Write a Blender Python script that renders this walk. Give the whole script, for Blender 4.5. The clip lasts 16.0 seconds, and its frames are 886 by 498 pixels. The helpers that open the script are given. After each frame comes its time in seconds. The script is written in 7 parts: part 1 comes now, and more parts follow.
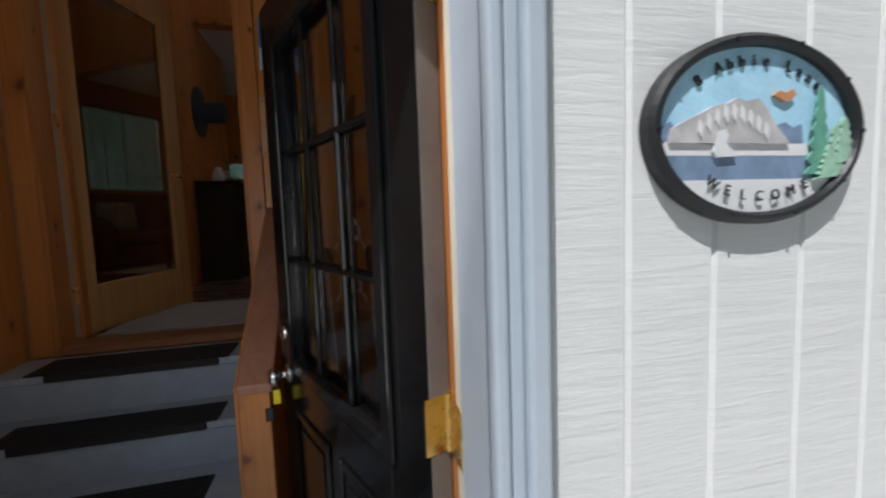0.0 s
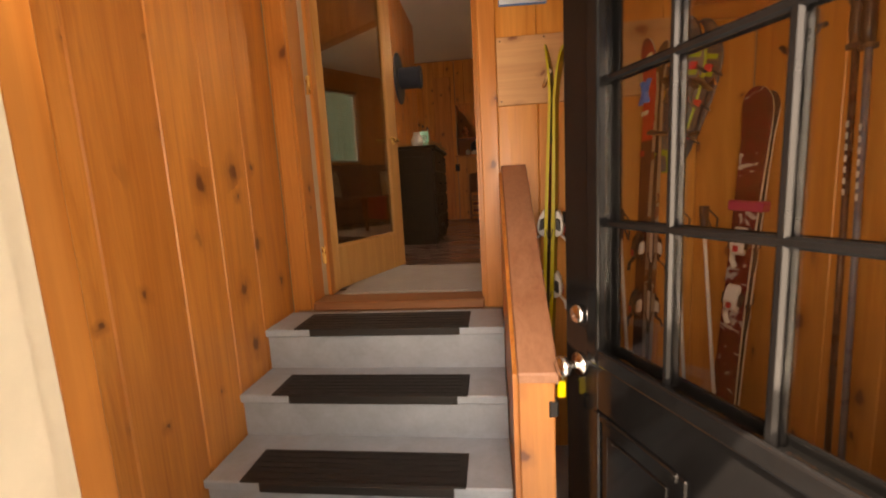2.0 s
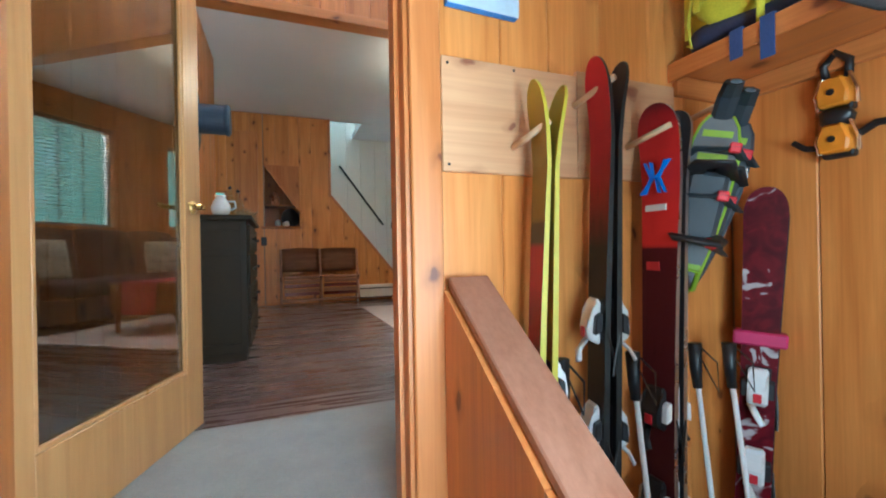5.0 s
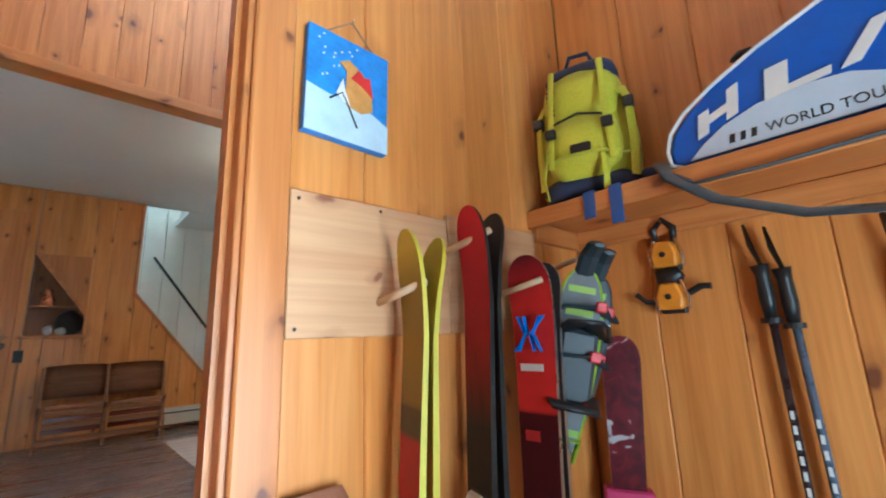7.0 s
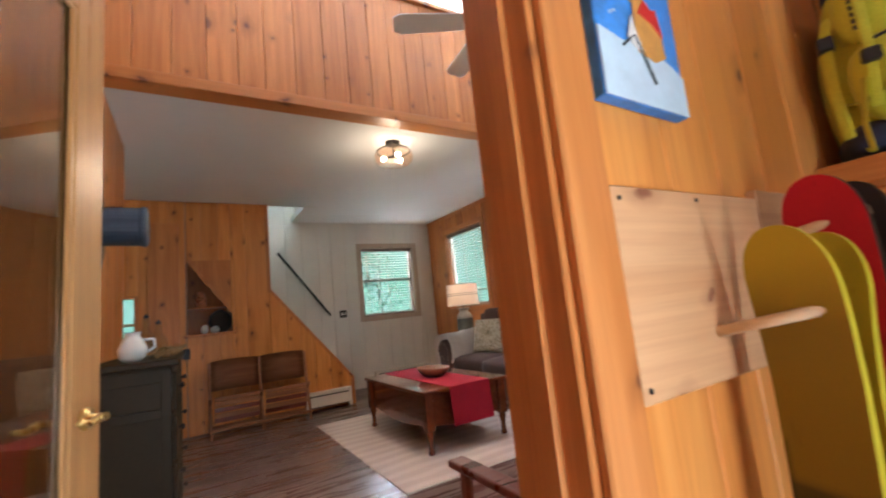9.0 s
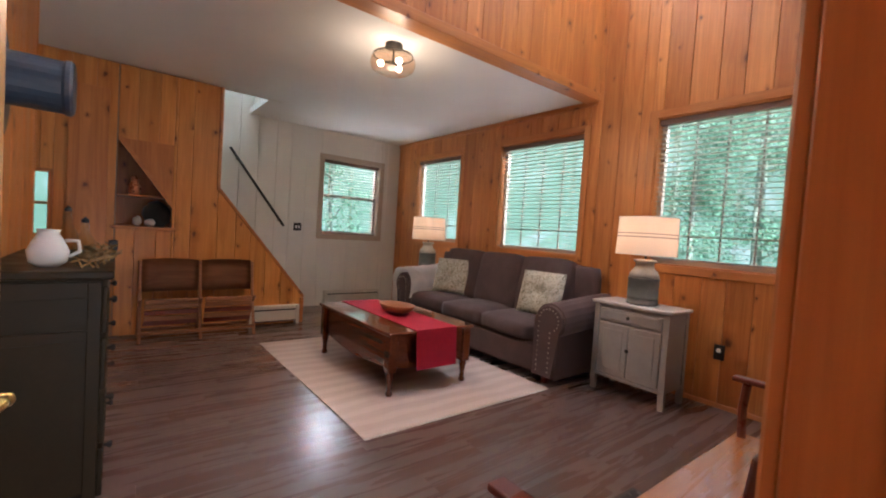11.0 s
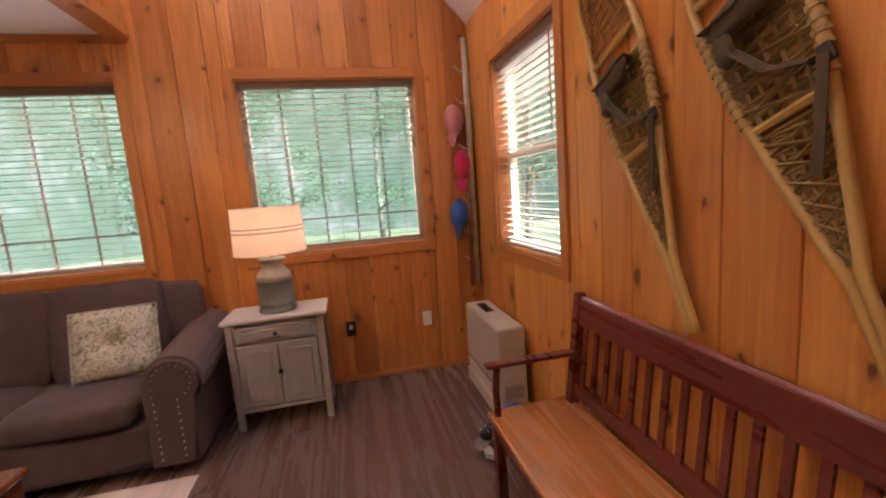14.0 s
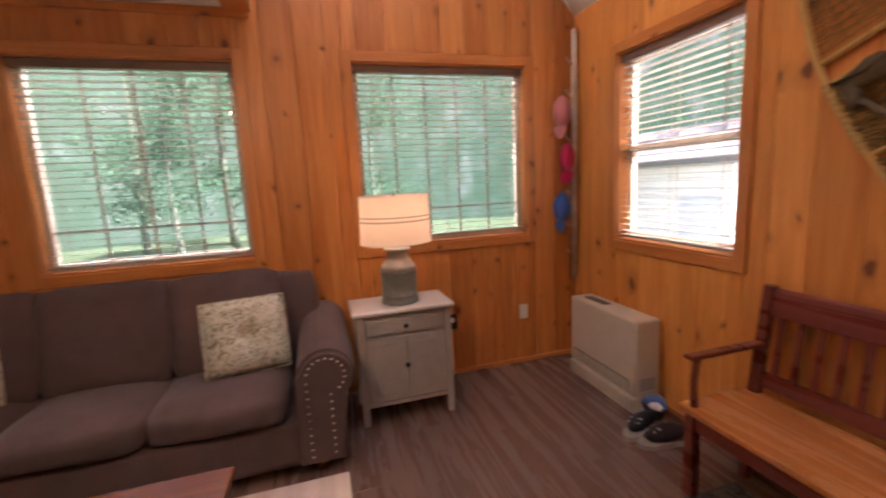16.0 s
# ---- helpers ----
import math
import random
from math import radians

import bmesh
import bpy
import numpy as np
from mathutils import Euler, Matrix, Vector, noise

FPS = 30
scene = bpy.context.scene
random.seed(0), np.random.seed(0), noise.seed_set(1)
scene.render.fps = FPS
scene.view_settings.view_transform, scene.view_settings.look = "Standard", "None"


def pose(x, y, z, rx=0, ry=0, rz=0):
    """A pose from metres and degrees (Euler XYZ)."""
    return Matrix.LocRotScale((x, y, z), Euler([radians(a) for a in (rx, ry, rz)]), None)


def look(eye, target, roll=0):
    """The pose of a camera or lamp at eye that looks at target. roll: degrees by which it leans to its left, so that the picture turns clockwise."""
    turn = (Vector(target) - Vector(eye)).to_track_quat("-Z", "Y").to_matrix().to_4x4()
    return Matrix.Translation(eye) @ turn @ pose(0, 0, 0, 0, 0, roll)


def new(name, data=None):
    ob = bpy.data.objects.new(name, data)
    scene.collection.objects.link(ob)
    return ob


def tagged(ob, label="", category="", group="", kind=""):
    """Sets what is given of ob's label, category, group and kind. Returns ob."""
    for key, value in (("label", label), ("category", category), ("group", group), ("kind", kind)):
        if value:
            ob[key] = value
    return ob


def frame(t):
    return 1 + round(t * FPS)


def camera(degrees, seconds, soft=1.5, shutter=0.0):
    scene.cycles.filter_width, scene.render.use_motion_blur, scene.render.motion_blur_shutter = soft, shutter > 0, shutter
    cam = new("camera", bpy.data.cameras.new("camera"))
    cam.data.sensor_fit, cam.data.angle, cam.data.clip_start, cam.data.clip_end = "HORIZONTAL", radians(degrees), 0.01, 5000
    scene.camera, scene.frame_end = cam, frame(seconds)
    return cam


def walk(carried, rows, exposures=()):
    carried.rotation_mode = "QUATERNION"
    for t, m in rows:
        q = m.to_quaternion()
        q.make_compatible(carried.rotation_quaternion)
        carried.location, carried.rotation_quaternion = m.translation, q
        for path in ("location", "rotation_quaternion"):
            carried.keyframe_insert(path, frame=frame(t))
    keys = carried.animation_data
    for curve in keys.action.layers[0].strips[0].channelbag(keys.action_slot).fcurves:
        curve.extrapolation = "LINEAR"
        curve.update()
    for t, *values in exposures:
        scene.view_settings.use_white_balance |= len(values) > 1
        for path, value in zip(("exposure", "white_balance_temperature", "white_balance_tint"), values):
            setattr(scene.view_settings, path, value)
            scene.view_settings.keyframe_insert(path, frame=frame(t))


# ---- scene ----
cam = camera(93.1, 16.0, soft=2.0, shutter=0.25)
PATH = [
    (0, (0.741, 0.56, 0.584), (1.218, 2.495, 0.413), -2.0),
    (0.5, (0.591, 0.601, 0.576), (0.831, 2.577, 0.383), -2.6),
    (1, (0.486, 0.65, 0.559), (0.508, 2.639, 0.352), -3.1),
    (1.5, (0.418, 0.79, 0.546), (0.235, 2.764, 0.276), -3.4),
    (2, (0.327, 0.907, 0.559), (0.095, 2.872, 0.267), -3.1),
    (2.5, (0.221, 1.058, 0.613), (0.3, 3.045, 0.398), -0.8),
    (3, (0.157, 1.22, 0.618), (0.363, 3.203, 0.468), 1.2),
    (3.2, (0.12, 1.312, 0.6), (0.351, 3.297, 0.513), 1.6),
    (5.3, (-0.015, 2.014, 0.74), (0.778, 3.849, 0.791), -0.4),
    (5.5, (-0.009, 2.06, 0.756), (0.814, 3.879, 0.875), 0.8),
    (6, (0.028, 2.129, 0.794), (1.062, 3.825, 1.03), 4.7),
    (6.5, (0.051, 2.137, 0.868), (1.215, 3.726, 1.22), 1.2),
    (7, (0.064, 2.145, 0.908), (1.386, 3.589, 1.314), -2.1),
    (7.5, (0.052, 2.218, 0.939), (1.595, 3.434, 1.313), -4.3),
    (8, (-0.035, 2.337, 1.023), (1.537, 3.537, 1.32), -6.2),
    (8.5, (-0.085, 2.433, 1.05), (1.303, 3.85, 1.301), -6.8),
    (9, (-0.113, 2.571, 1.063), (0.911, 4.266, 1.344), -5.9),
    (9.2, (-0.17, 2.587, 1.073), (0.733, 4.351, 1.342), -3.7),
    (11.3, (-0.174, 3.061, 1.245), (1.121, 4.575, 1.063), 3.5),
    (11.5, (-0.134, 3.107, 1.294), (1.197, 4.573, 1.016), 1.2),
    (12, (-0.096, 3.295, 1.354), (1.488, 4.461, 0.992), -0.7),
    (12.5, (-0.057, 3.481, 1.354), (1.74, 4.273, 0.973), -2.3),
    (13, (0.054, 3.649, 1.359), (1.965, 4.118, 1.0), -3.7),
    (13.5, (0.146, 3.866, 1.387), (2.121, 3.944, 1.077), -4.2),
    (14, (0.222, 4.097, 1.435), (2.155, 3.669, 1.153), -4.3),
    (14.5, (0.331, 4.324, 1.491), (2.187, 3.604, 1.301), -3.3),
    (15, (0.442, 4.524, 1.511), (2.213, 3.622, 1.292), -2.9),
    (15.5, (0.474, 4.774, 1.478), (2.175, 3.764, 1.182), -3.0),
    (16, (0.513, 5.045, 1.463), (2.412, 4.497, 1.153), -3.0),
]
walk(cam, [(t, look(eye, target, roll)) for t, eye, target, roll in PATH], exposures=[(0, -0.3, 6000, 12), (0.5, -0.4, 6000, 12), (1.0, 0.5, 6800, 12), (1.5, 1.85, 8200, 14), (2.0, 2.1, 10000, 24), (2.5, 2.65, 8800, 18), (3.2, 3.15, 6600, 6), (5.3, 3.4, 4600, -8), (7.5, 3.3, 4600, -6), (9.2, 3.1, 5500, 8), (11.3, 3.05, 5600, 14), (13, 3.0, 6400, 24), (16, 2.9, 6600, 28)])

# ---- world, sun and exposure ----
world = bpy.data.worlds.new("sky")
scene.world = world
world.use_nodes = True
_nt = world.node_tree
_sky = _nt.nodes.new("ShaderNodeTexSky")
_sky.sky_type = "NISHITA"
_sky.sun_disc = False
_sky.sun_elevation = radians(58)
_sky.sun_rotation = radians(218)
_nt.links.new(_sky.outputs[0], _nt.nodes["Background"].inputs[0])
_nt.nodes["Background"].inputs[1].default_value = 0.05


def lamp(name, kind, m, energy, color=(1, 1, 1), size=0.1, size_y=None):
    data = bpy.data.lights.new(name, kind)
    data.energy, data.color = energy, color
    if kind == "SUN":
        data.angle = radians(0.5)
    elif kind == "AREA":
        data.size = size
        if size_y:
            data.shape, data.size_y = "RECTANGLE", size_y
    else:
        data.shadow_soft_size = size
    ob = new(name, data)
    ob.matrix_world = m
    return ob


lamp("sun", "SUN", look((-3.2, -4, 8.16), (0, 0, 0)), 5.0, (1, 0.96, 0.90))
# lamps added to stand in for sky light at each window, from above the head of the opening outside, and at the open
# entrance
for wy, ww in ((4.13, 1.15), (6.03, 1.05), (7.85, 0.95)):
    lamp("window_skylight", "AREA", look((4.5, wy, 3.2), (2.6, wy, 0.9)), 34, (0.97, 0.97, 1.0), ww, 1.2)
lamp("window_skylight", "AREA", look((2.5, 1.7, 3.3), (2.4, 4.0, 0.8)), 60, (0.97, 0.98, 1.0), 0.8, 1.0)
lamp("window_skylight", "AREA", look((2.65, 10.1, 3.0), (2.5, 7.6, 0.8)), 92, (0.97, 0.98, 1.0), 0.9, 1.0)
# added lamp in an unseen loft opening, to bounce light off the vault
lamp("unseen_loft_daylight", "AREA", look((2.4, 9.0, 3.95), (1.6, 5.0, 3.6)), 78, (0.90, 0.95, 1.0), 1.3, 1.2)
# extra lamp in the doorway, boosting the daylight that comes in
lamp("entrance_skylight", "AREA", look((0.42, 1.15, 0.62), (0.75, 2.9, 1.3)), 5.0, (1.0, 0.97, 0.93), 0.56, 1.08)

# ---- materials ----
def material(name):
    m = bpy.data.materials.new(name)
    m.use_nodes = True
    nt = m.node_tree
    return m, nt, nt.nodes["Principled BSDF"]


def node(nt, kind, **values):
    n = nt.nodes.new("ShaderNode" + kind)
    for key, value in values.items():
        if key == "op":
            n.operation = value
        elif key == "blend":
            n.blend_type = value
        else:
            n.inputs[key.replace("_", " ")].default_value = value
    return n


def ramp(nt, stops, fac=None):
    n = nt.nodes.new("ShaderNodeValToRGB")
    els = n.color_ramp.elements
    while len(els) < len(stops):
        els.new(0.5)
    for e, (p, c) in zip(els, stops):
        e.position, e.color = p, (*c, 1) if len(c) == 3 else c
    if fac is not None:
        nt.links.new(fac, n.inputs[0])
    return n


def mixed(nt, fac, a, b, blend="MIX"):
    n = nt.nodes.new("ShaderNodeMix")
    n.data_type, n.blend_type = "RGBA", blend
    for value, index in ((fac, 0), (a, 6), (b, 7)):
        if hasattr(value, "links"):
            nt.links.new(value, n.inputs[index])
        elif index == 0:
            n.inputs[0].default_value = value
        else:
            n.inputs[index].default_value = (*value, 1)
    return n.outputs[2]


def bump(nt, bsdf, height, strength=0.2, distance=0.003):
    b = nt.nodes.new("ShaderNodeBump")
    b.inputs["Strength"].default_value, b.inputs["Distance"].default_value = strength, distance
    nt.links.new(height, b.inputs["Height"])
    nt.links.new(b.outputs[0], bsdf.inputs["Normal"])


def coords(nt, scale=(1, 1, 1), shuffled=True):
    """Object coordinates, shifted for each object so that no two pieces look the same."""
    tc = nt.nodes.new("ShaderNodeTexCoord")
    out = tc.outputs["Object"]
    if shuffled:
        info = nt.nodes.new("ShaderNodeObjectInfo")
        v = nt.nodes.new("ShaderNodeVectorMath")
        v.operation = "SCALE"
        v.inputs[0].default_value = (37.0, 71.0, 53.0)
        nt.links.new(info.outputs["Random"], v.inputs["Scale"])
        add = nt.nodes.new("ShaderNodeVectorMath")
        nt.links.new(out, add.inputs[0])
        nt.links.new(v.outputs[0], add.inputs[1])
        out = add.outputs[0]
    mp = nt.nodes.new("ShaderNodeMapping")
    mp.inputs["Scale"].default_value = scale
    nt.links.new(out, mp.inputs[0])
    return mp.outputs[0]


def noise_tex(nt, vec, scale=5.0, detail=4.0, rough=0.5, distort=0.0):
    n = node(nt, "TexNoise", Scale=scale, Detail=detail, Roughness=rough, Distortion=distort)
    nt.links.new(vec, n.inputs["Vector"])
    return n.outputs["Fac"]


def knotty(name, axis, light, dark, knot=(0.15, 0.047, 0.017), rough=0.38, knots=True, spread=0.75, streak=0.2):
    """Varnished knotty softwood whose grain runs along the axis 'x', 'y' or 'z'."""
    m, nt, bsdf = material(name)
    along = "xyz".index(axis)
    s = [11.0, 11.0, 11.0]
    s[along] = 0.8
    grain = noise_tex(nt, coords(nt, s), 1.0, 5, 0.6, 1.6)
    s2 = [90.0, 90.0, 90.0]
    s2[along] = 2.2
    fibre = noise_tex(nt, coords(nt, s2), 1.0, 3, 0.6, 0.2)
    base = ramp(nt, [(0.28, dark), (0.5, tuple(0.5 * (a + b) for a, b in zip(light, dark))), (0.7, light)], grain).outputs[0]
    col = mixed(nt, streak, base, ramp(nt, [(0.3, tuple(c * 0.55 for c in dark)), (0.65, light)], fibre).outputs[0])
    info = nt.nodes.new("ShaderNodeObjectInfo")
    tone = ramp(nt, [(0, (0.78, 0.70, 0.62)), (0.3, (0.94, 0.89, 0.84)), (0.65, (1.06, 1.03, 1.0)), (1, (1.16, 1.2, 1.25))], info.outputs["Random"]).outputs[0]
    col = mixed(nt, spread, col, tone, "MULTIPLY")
    height = fibre
    if knots:
        k = [6.0, 6.0, 6.0]
        k[along] = 4.0
        split = nt.nodes.new("ShaderNodeSeparateXYZ")
        nt.links.new(coords(nt, k), split.inputs[0])
        across = node(nt, "Math", op="ADD")
        for slot, i in enumerate(i for i in range(3) if i != along):
            nt.links.new(split.outputs[i], across.inputs[slot])
        flat = nt.nodes.new("ShaderNodeCombineXYZ")
        nt.links.new(across.outputs[0], flat.inputs[0])
        nt.links.new(split.outputs[along], flat.inputs[1])
        vec = flat.outputs[0]
        warp = nt.nodes.new("ShaderNodeTexNoise")
        warp.inputs["Scale"].default_value = 3.0
        nt.links.new(vec, warp.inputs["Vector"])
        sc = nt.nodes.new("ShaderNodeVectorMath")
        sc.operation = "SCALE"
        sc.inputs["Scale"].default_value = 0.34
        nt.links.new(warp.outputs["Color"], sc.inputs[0])
        ad = nt.nodes.new("ShaderNodeVectorMath")
        nt.links.new(vec, ad.inputs[0])
        nt.links.new(sc.outputs[0], ad.inputs[1])
        vor = node(nt, "TexVoronoi", Scale=1.0)
        vor.voronoi_dimensions = "2D"
        nt.links.new(ad.outputs[0], vor.inputs["Vector"])
        sep = nt.nodes.new("ShaderNodeSeparateColor")
        nt.links.new(vor.outputs["Color"], sep.inputs[0])
        size = node(nt, "MapRange")
        size.inputs[3].default_value, size.inputs[4].default_value = 0.6, 2.6
        nt.links.new(sep.outputs[1], size.inputs[0])
        far = node(nt, "Math", op="MULTIPLY")
        nt.links.new(vor.outputs["Distance"], far.inputs[0])
        nt.links.new(size.outputs[0], far.inputs[1])
        halo = ramp(nt, [(0.12, (1, 1, 1)), (0.34, (0, 0, 0))], far.outputs[0]).outputs[0]
        core = ramp(nt, [(0.06, (1, 1, 1)), (0.125, (0, 0, 0))], far.outputs[0]).outputs[0]
        pick = ramp(nt, [(0.60, (0, 0, 0)), (0.72, (1, 1, 1))], sep.outputs[0]).outputs[0]
        halo = mixed(nt, 1.0, halo, pick, "MULTIPLY")
        core = mixed(nt, 1.0, core, pick, "MULTIPLY")
        halo = mixed(nt, 1.0, halo, (0.5, 0.5, 0.5), "MULTIPLY")
        col = mixed(nt, halo, col, tuple(0.45 * c + 0.4 * k2 for c, k2 in zip(dark, knot)))
        col = mixed(nt, core, col, knot)
    nt.links.new(col, bsdf.inputs["Base Color"])
    nt.links.new(ramp(nt, [(0.3, (rough - 0.5 * streak,) * 3), (0.7, (rough + 0.7 * streak,) * 3)], grain).outputs[0], bsdf.inputs["Roughness"])
    bump(nt, bsdf, height, 0.6 * streak, 0.002)
    return m


def painted(name, color, rough=0.5, vary=0.12, scale=6.0, bumpy=0.08, fine=60.0, metal=0.0, coat=0.0):
    """Paint, plastic, metal or cloth of one colour, with stains at a large scale and grain at a small one."""
    m, nt, bsdf = material(name)
    vec = coords(nt)
    big = noise_tex(nt, vec, scale, 5, 0.6, 0.4)
    small = noise_tex(nt, vec, fine, 3, 0.6)
    lo, hi = tuple(c * (1 - vary) for c in color), tuple(min(1, c * (1 + vary)) for c in color)
    col = ramp(nt, [(0.3, lo), (0.7, hi)], big).outputs[0]
    col = mixed(nt, 0.25, col, ramp(nt, [(0.3, lo), (0.7, hi)], small).outputs[0])
    nt.links.new(col, bsdf.inputs["Base Color"])
    nt.links.new(ramp(nt, [(0.3, (max(0.02, rough - 0.08),) * 3), (0.7, (min(1, rough + 0.1),) * 3)], big).outputs[0], bsdf.inputs["Roughness"])
    bsdf.inputs["Metallic"].default_value = metal
    bsdf.inputs["Coat Weight"].default_value = coat
    bump(nt, bsdf, small, bumpy, 0.002)
    return m


def woven(name, a, b, scale=320.0, rough=0.9, fuzz=0.3):
    m, nt, bsdf = material(name)
    vec = coords(nt)
    w = noise_tex(nt, vec, scale, 2, 0.7)
    big = noise_tex(nt, vec, 7.0, 4, 0.6)
    col = ramp(nt, [(0.35, a), (0.65, b)], w).outputs[0]
    col = mixed(nt, 0.35, col, ramp(nt, [(0.3, tuple(c * 0.7 for c in a)), (0.7, b)], big).outputs[0])
    nt.links.new(col, bsdf.inputs["Base Color"])
    bsdf.inputs["Roughness"].default_value = rough
    bsdf.inputs["Sheen Weight"].default_value = fuzz
    bump(nt, bsdf, w, 0.35, 0.002)
    return m


def glass(name, tint=(1, 1, 1), rough=0.0, least=0.03, edge=0.75):
    """Clear pane: see-through, with a gloss that grows towards grazing views."""
    m, nt, bsdf = material(name)
    nt.nodes.remove(bsdf)
    g = node(nt, "BsdfGlossy", Roughness=0.02 + rough)
    t = nt.nodes.new("ShaderNodeBsdfTransparent")
    t.inputs[0].default_value = (*tint, 1)
    lw = nt.nodes.new("ShaderNodeLayerWeight")
    pw = node(nt, "Math", op="POWER")
    pw.inputs[1].default_value = 4.0
    nt.links.new(lw.outputs["Facing"], pw.inputs[0])
    fr = node(nt, "Math", op="MULTIPLY_ADD")
    fr.inputs[1].default_value, fr.inputs[2].default_value = edge, least
    nt.links.new(pw.outputs[0], fr.inputs[0])
    mx = nt.nodes.new("ShaderNodeMixShader")
    nt.links.new(fr.outputs[0], mx.inputs[0])
    nt.links.new(t.outputs[0], mx.inputs[1])
    nt.links.new(g.outputs[0], mx.inputs[2])
    nt.links.new(mx.outputs[0], nt.nodes["Material Output"].inputs[0])
    return m


def glowing(name, color, strength):
    m, nt, bsdf = material(name)
    bsdf.inputs["Base Color"].default_value = (*color, 1)
    bsdf.inputs["Emission Color"].default_value = (*color, 1)
    bsdf.inputs["Emission Strength"].default_value = strength
    return m


PINE = (0.66, 0.275, 0.070)
PINE_D = (0.42, 0.132, 0.026)
pine_z = knotty("knotty_pine_upright", "z", PINE, PINE_D)
pine_light = knotty("light_knotty_pine_upright", "z", (0.77, 0.352, 0.084), (0.56, 0.20, 0.037))
pine_x = knotty("knotty_pine_along_x", "x", PINE, PINE_D, spread=0.3)
pine_y = knotty("knotty_pine_along_y", "y", PINE, PINE_D, spread=0.3)
trim_z = knotty("pine_trim_upright", "z", (0.60, 0.245, 0.064), (0.44, 0.15, 0.034), spread=0.3)
trim_x = knotty("pine_trim_along_x", "x", (0.60, 0.245, 0.064), (0.44, 0.15, 0.034), spread=0.3)
trim_y = knotty("pine_trim_along_y", "y", (0.60, 0.245, 0.064), (0.44, 0.15, 0.034), spread=0.3)
pale_pine = knotty("pale_bare_pine", "x", (0.64, 0.38, 0.19), (0.52, 0.27, 0.12), (0.22, 0.08, 0.035), 0.55, spread=0.2)
peg_wood = knotty("dowel_wood", "y", (0.76, 0.57, 0.36), (0.62, 0.42, 0.22), rough=0.5, knots=False, spread=0.2)
door_wood = knotty("door_wood", "z", (0.60, 0.33, 0.12), (0.46, 0.22, 0.065), rough=0.35, knots=False, spread=0.15)
cap_wood = knotty("red_brown_board", "y", (0.40, 0.20, 0.12), (0.28, 0.115, 0.06), rough=0.5, knots=False, spread=0.1)
floor_wood = knotty("dark_floor_plank", "x", (0.150, 0.095, 0.080), (0.126, 0.078, 0.066), (0.03, 0.018, 0.012), 0.27, knots=False, spread=0.3, streak=0.04)
seat_wood = knotty("honey_seat_wood", "x", (0.56, 0.235, 0.068), (0.40, 0.14, 0.034), rough=0.25, knots=False, spread=0.1)
mahogany = knotty("dark_red_wood", "x", (0.18, 0.033, 0.020), (0.11, 0.020, 0.013), rough=0.3, knots=False, spread=0.2)
table_wood = knotty("polished_brown_wood", "y", (0.20, 0.055, 0.020), (0.09, 0.022, 0.009), rough=0.14, knots=False, spread=0.15)
for polished, weight, gloss in ((table_wood, 0.8, 0.05), (seat_wood, 0.6, 0.12), (mahogany, 0.3, 0.15), (floor_wood, 0.3, 0.22)):
    polished.node_tree.nodes["Principled BSDF"].inputs["Coat Weight"].default_value = weight
    polished.node_tree.nodes["Principled BSDF"].inputs["Coat Roughness"].default_value = gloss
old_wood = knotty("worn_slat_wood", "x", (0.38, 0.175, 0.08), (0.22, 0.088, 0.04), rough=0.45, knots=False, spread=0.3)
ash_wood = knotty("bent_ash", "z", (0.60, 0.41, 0.13), (0.45, 0.27, 0.07), rough=0.45, knots=False, spread=0.2)
white_wall = painted("off_white_panel_paint", (0.72, 0.70, 0.64), 0.6, 0.04, 3.0)
white_ceiling = painted("white_ceiling_paint", (0.80, 0.80, 0.79), 0.7, 0.03, 2.0)
step_paint = painted("worn_grey_step_paint", (0.38, 0.445, 0.51), 0.5, 0.14, 9.0, 0.15)
rubber = painted("black_rubber", (0.018, 0.017, 0.017), 0.6, 0.3, 20.0, 0.4, 300.0)
black_door = painted("black_door_paint", (0.007, 0.007, 0.0073), 0.14, 0.2, 8.0, 0.05)
black_door.node_tree.nodes["Principled BSDF"].inputs["Specular IOR Level"].default_value = 0.28
casing_paint = painted("pale_grey_blue_paint", (0.50, 0.56, 0.62), 0.45, 0.06, 5.0)
cream_paint = painted("cream_jamb_paint", (0.74, 0.68, 0.55), 0.5, 0.08, 6.0)
brass = painted("brass", (0.80, 0.56, 0.20), 0.28, 0.15, 30.0, 0.1, metal=1.0)
chrome = painted("bright_metal", (0.75, 0.74, 0.72), 0.2, 0.1, 30.0, 0.05, metal=1.0)
dark_metal = painted("dark_metal", (0.04, 0.038, 0.035), 0.4, 0.2, 30.0, 0.1, metal=0.6)
black_plastic = painted("black_plastic", (0.016, 0.016, 0.017), 0.4, 0.2, 20.0)
white_plastic = painted("white_plastic", (0.74, 0.73, 0.70), 0.4, 0.05, 10.0)
window_frame_dark = painted("brown_window_frame", (0.17, 0.105, 0.075), 0.5, 0.15, 8.0)
window_vinyl = painted("beige_sash_paint", (0.46, 0.37, 0.28), 0.5, 0.08, 8.0)
slat_mat = painted("cream_blind_slat", (0.36, 0.33, 0.28), 0.5, 0.05, 6.0)
cord_mat = painted("blind_cord", (0.34, 0.22, 0.14), 0.8, 0.1)
pane_glass = glass("window_glass")
smeared_glass = glass("smeared_door_pane", (0.93, 0.93, 0.92), least=0.09)
# the tint puts the shade behind the inner door into its glass
door_glass = glass("door_glass", (0.62, 0.62, 0.56), least=0.22)
sofa_cloth = woven("brown_grey_sofa_cloth", (0.064, 0.038, 0.035), (0.115, 0.072, 0.067), fuzz=0.06)
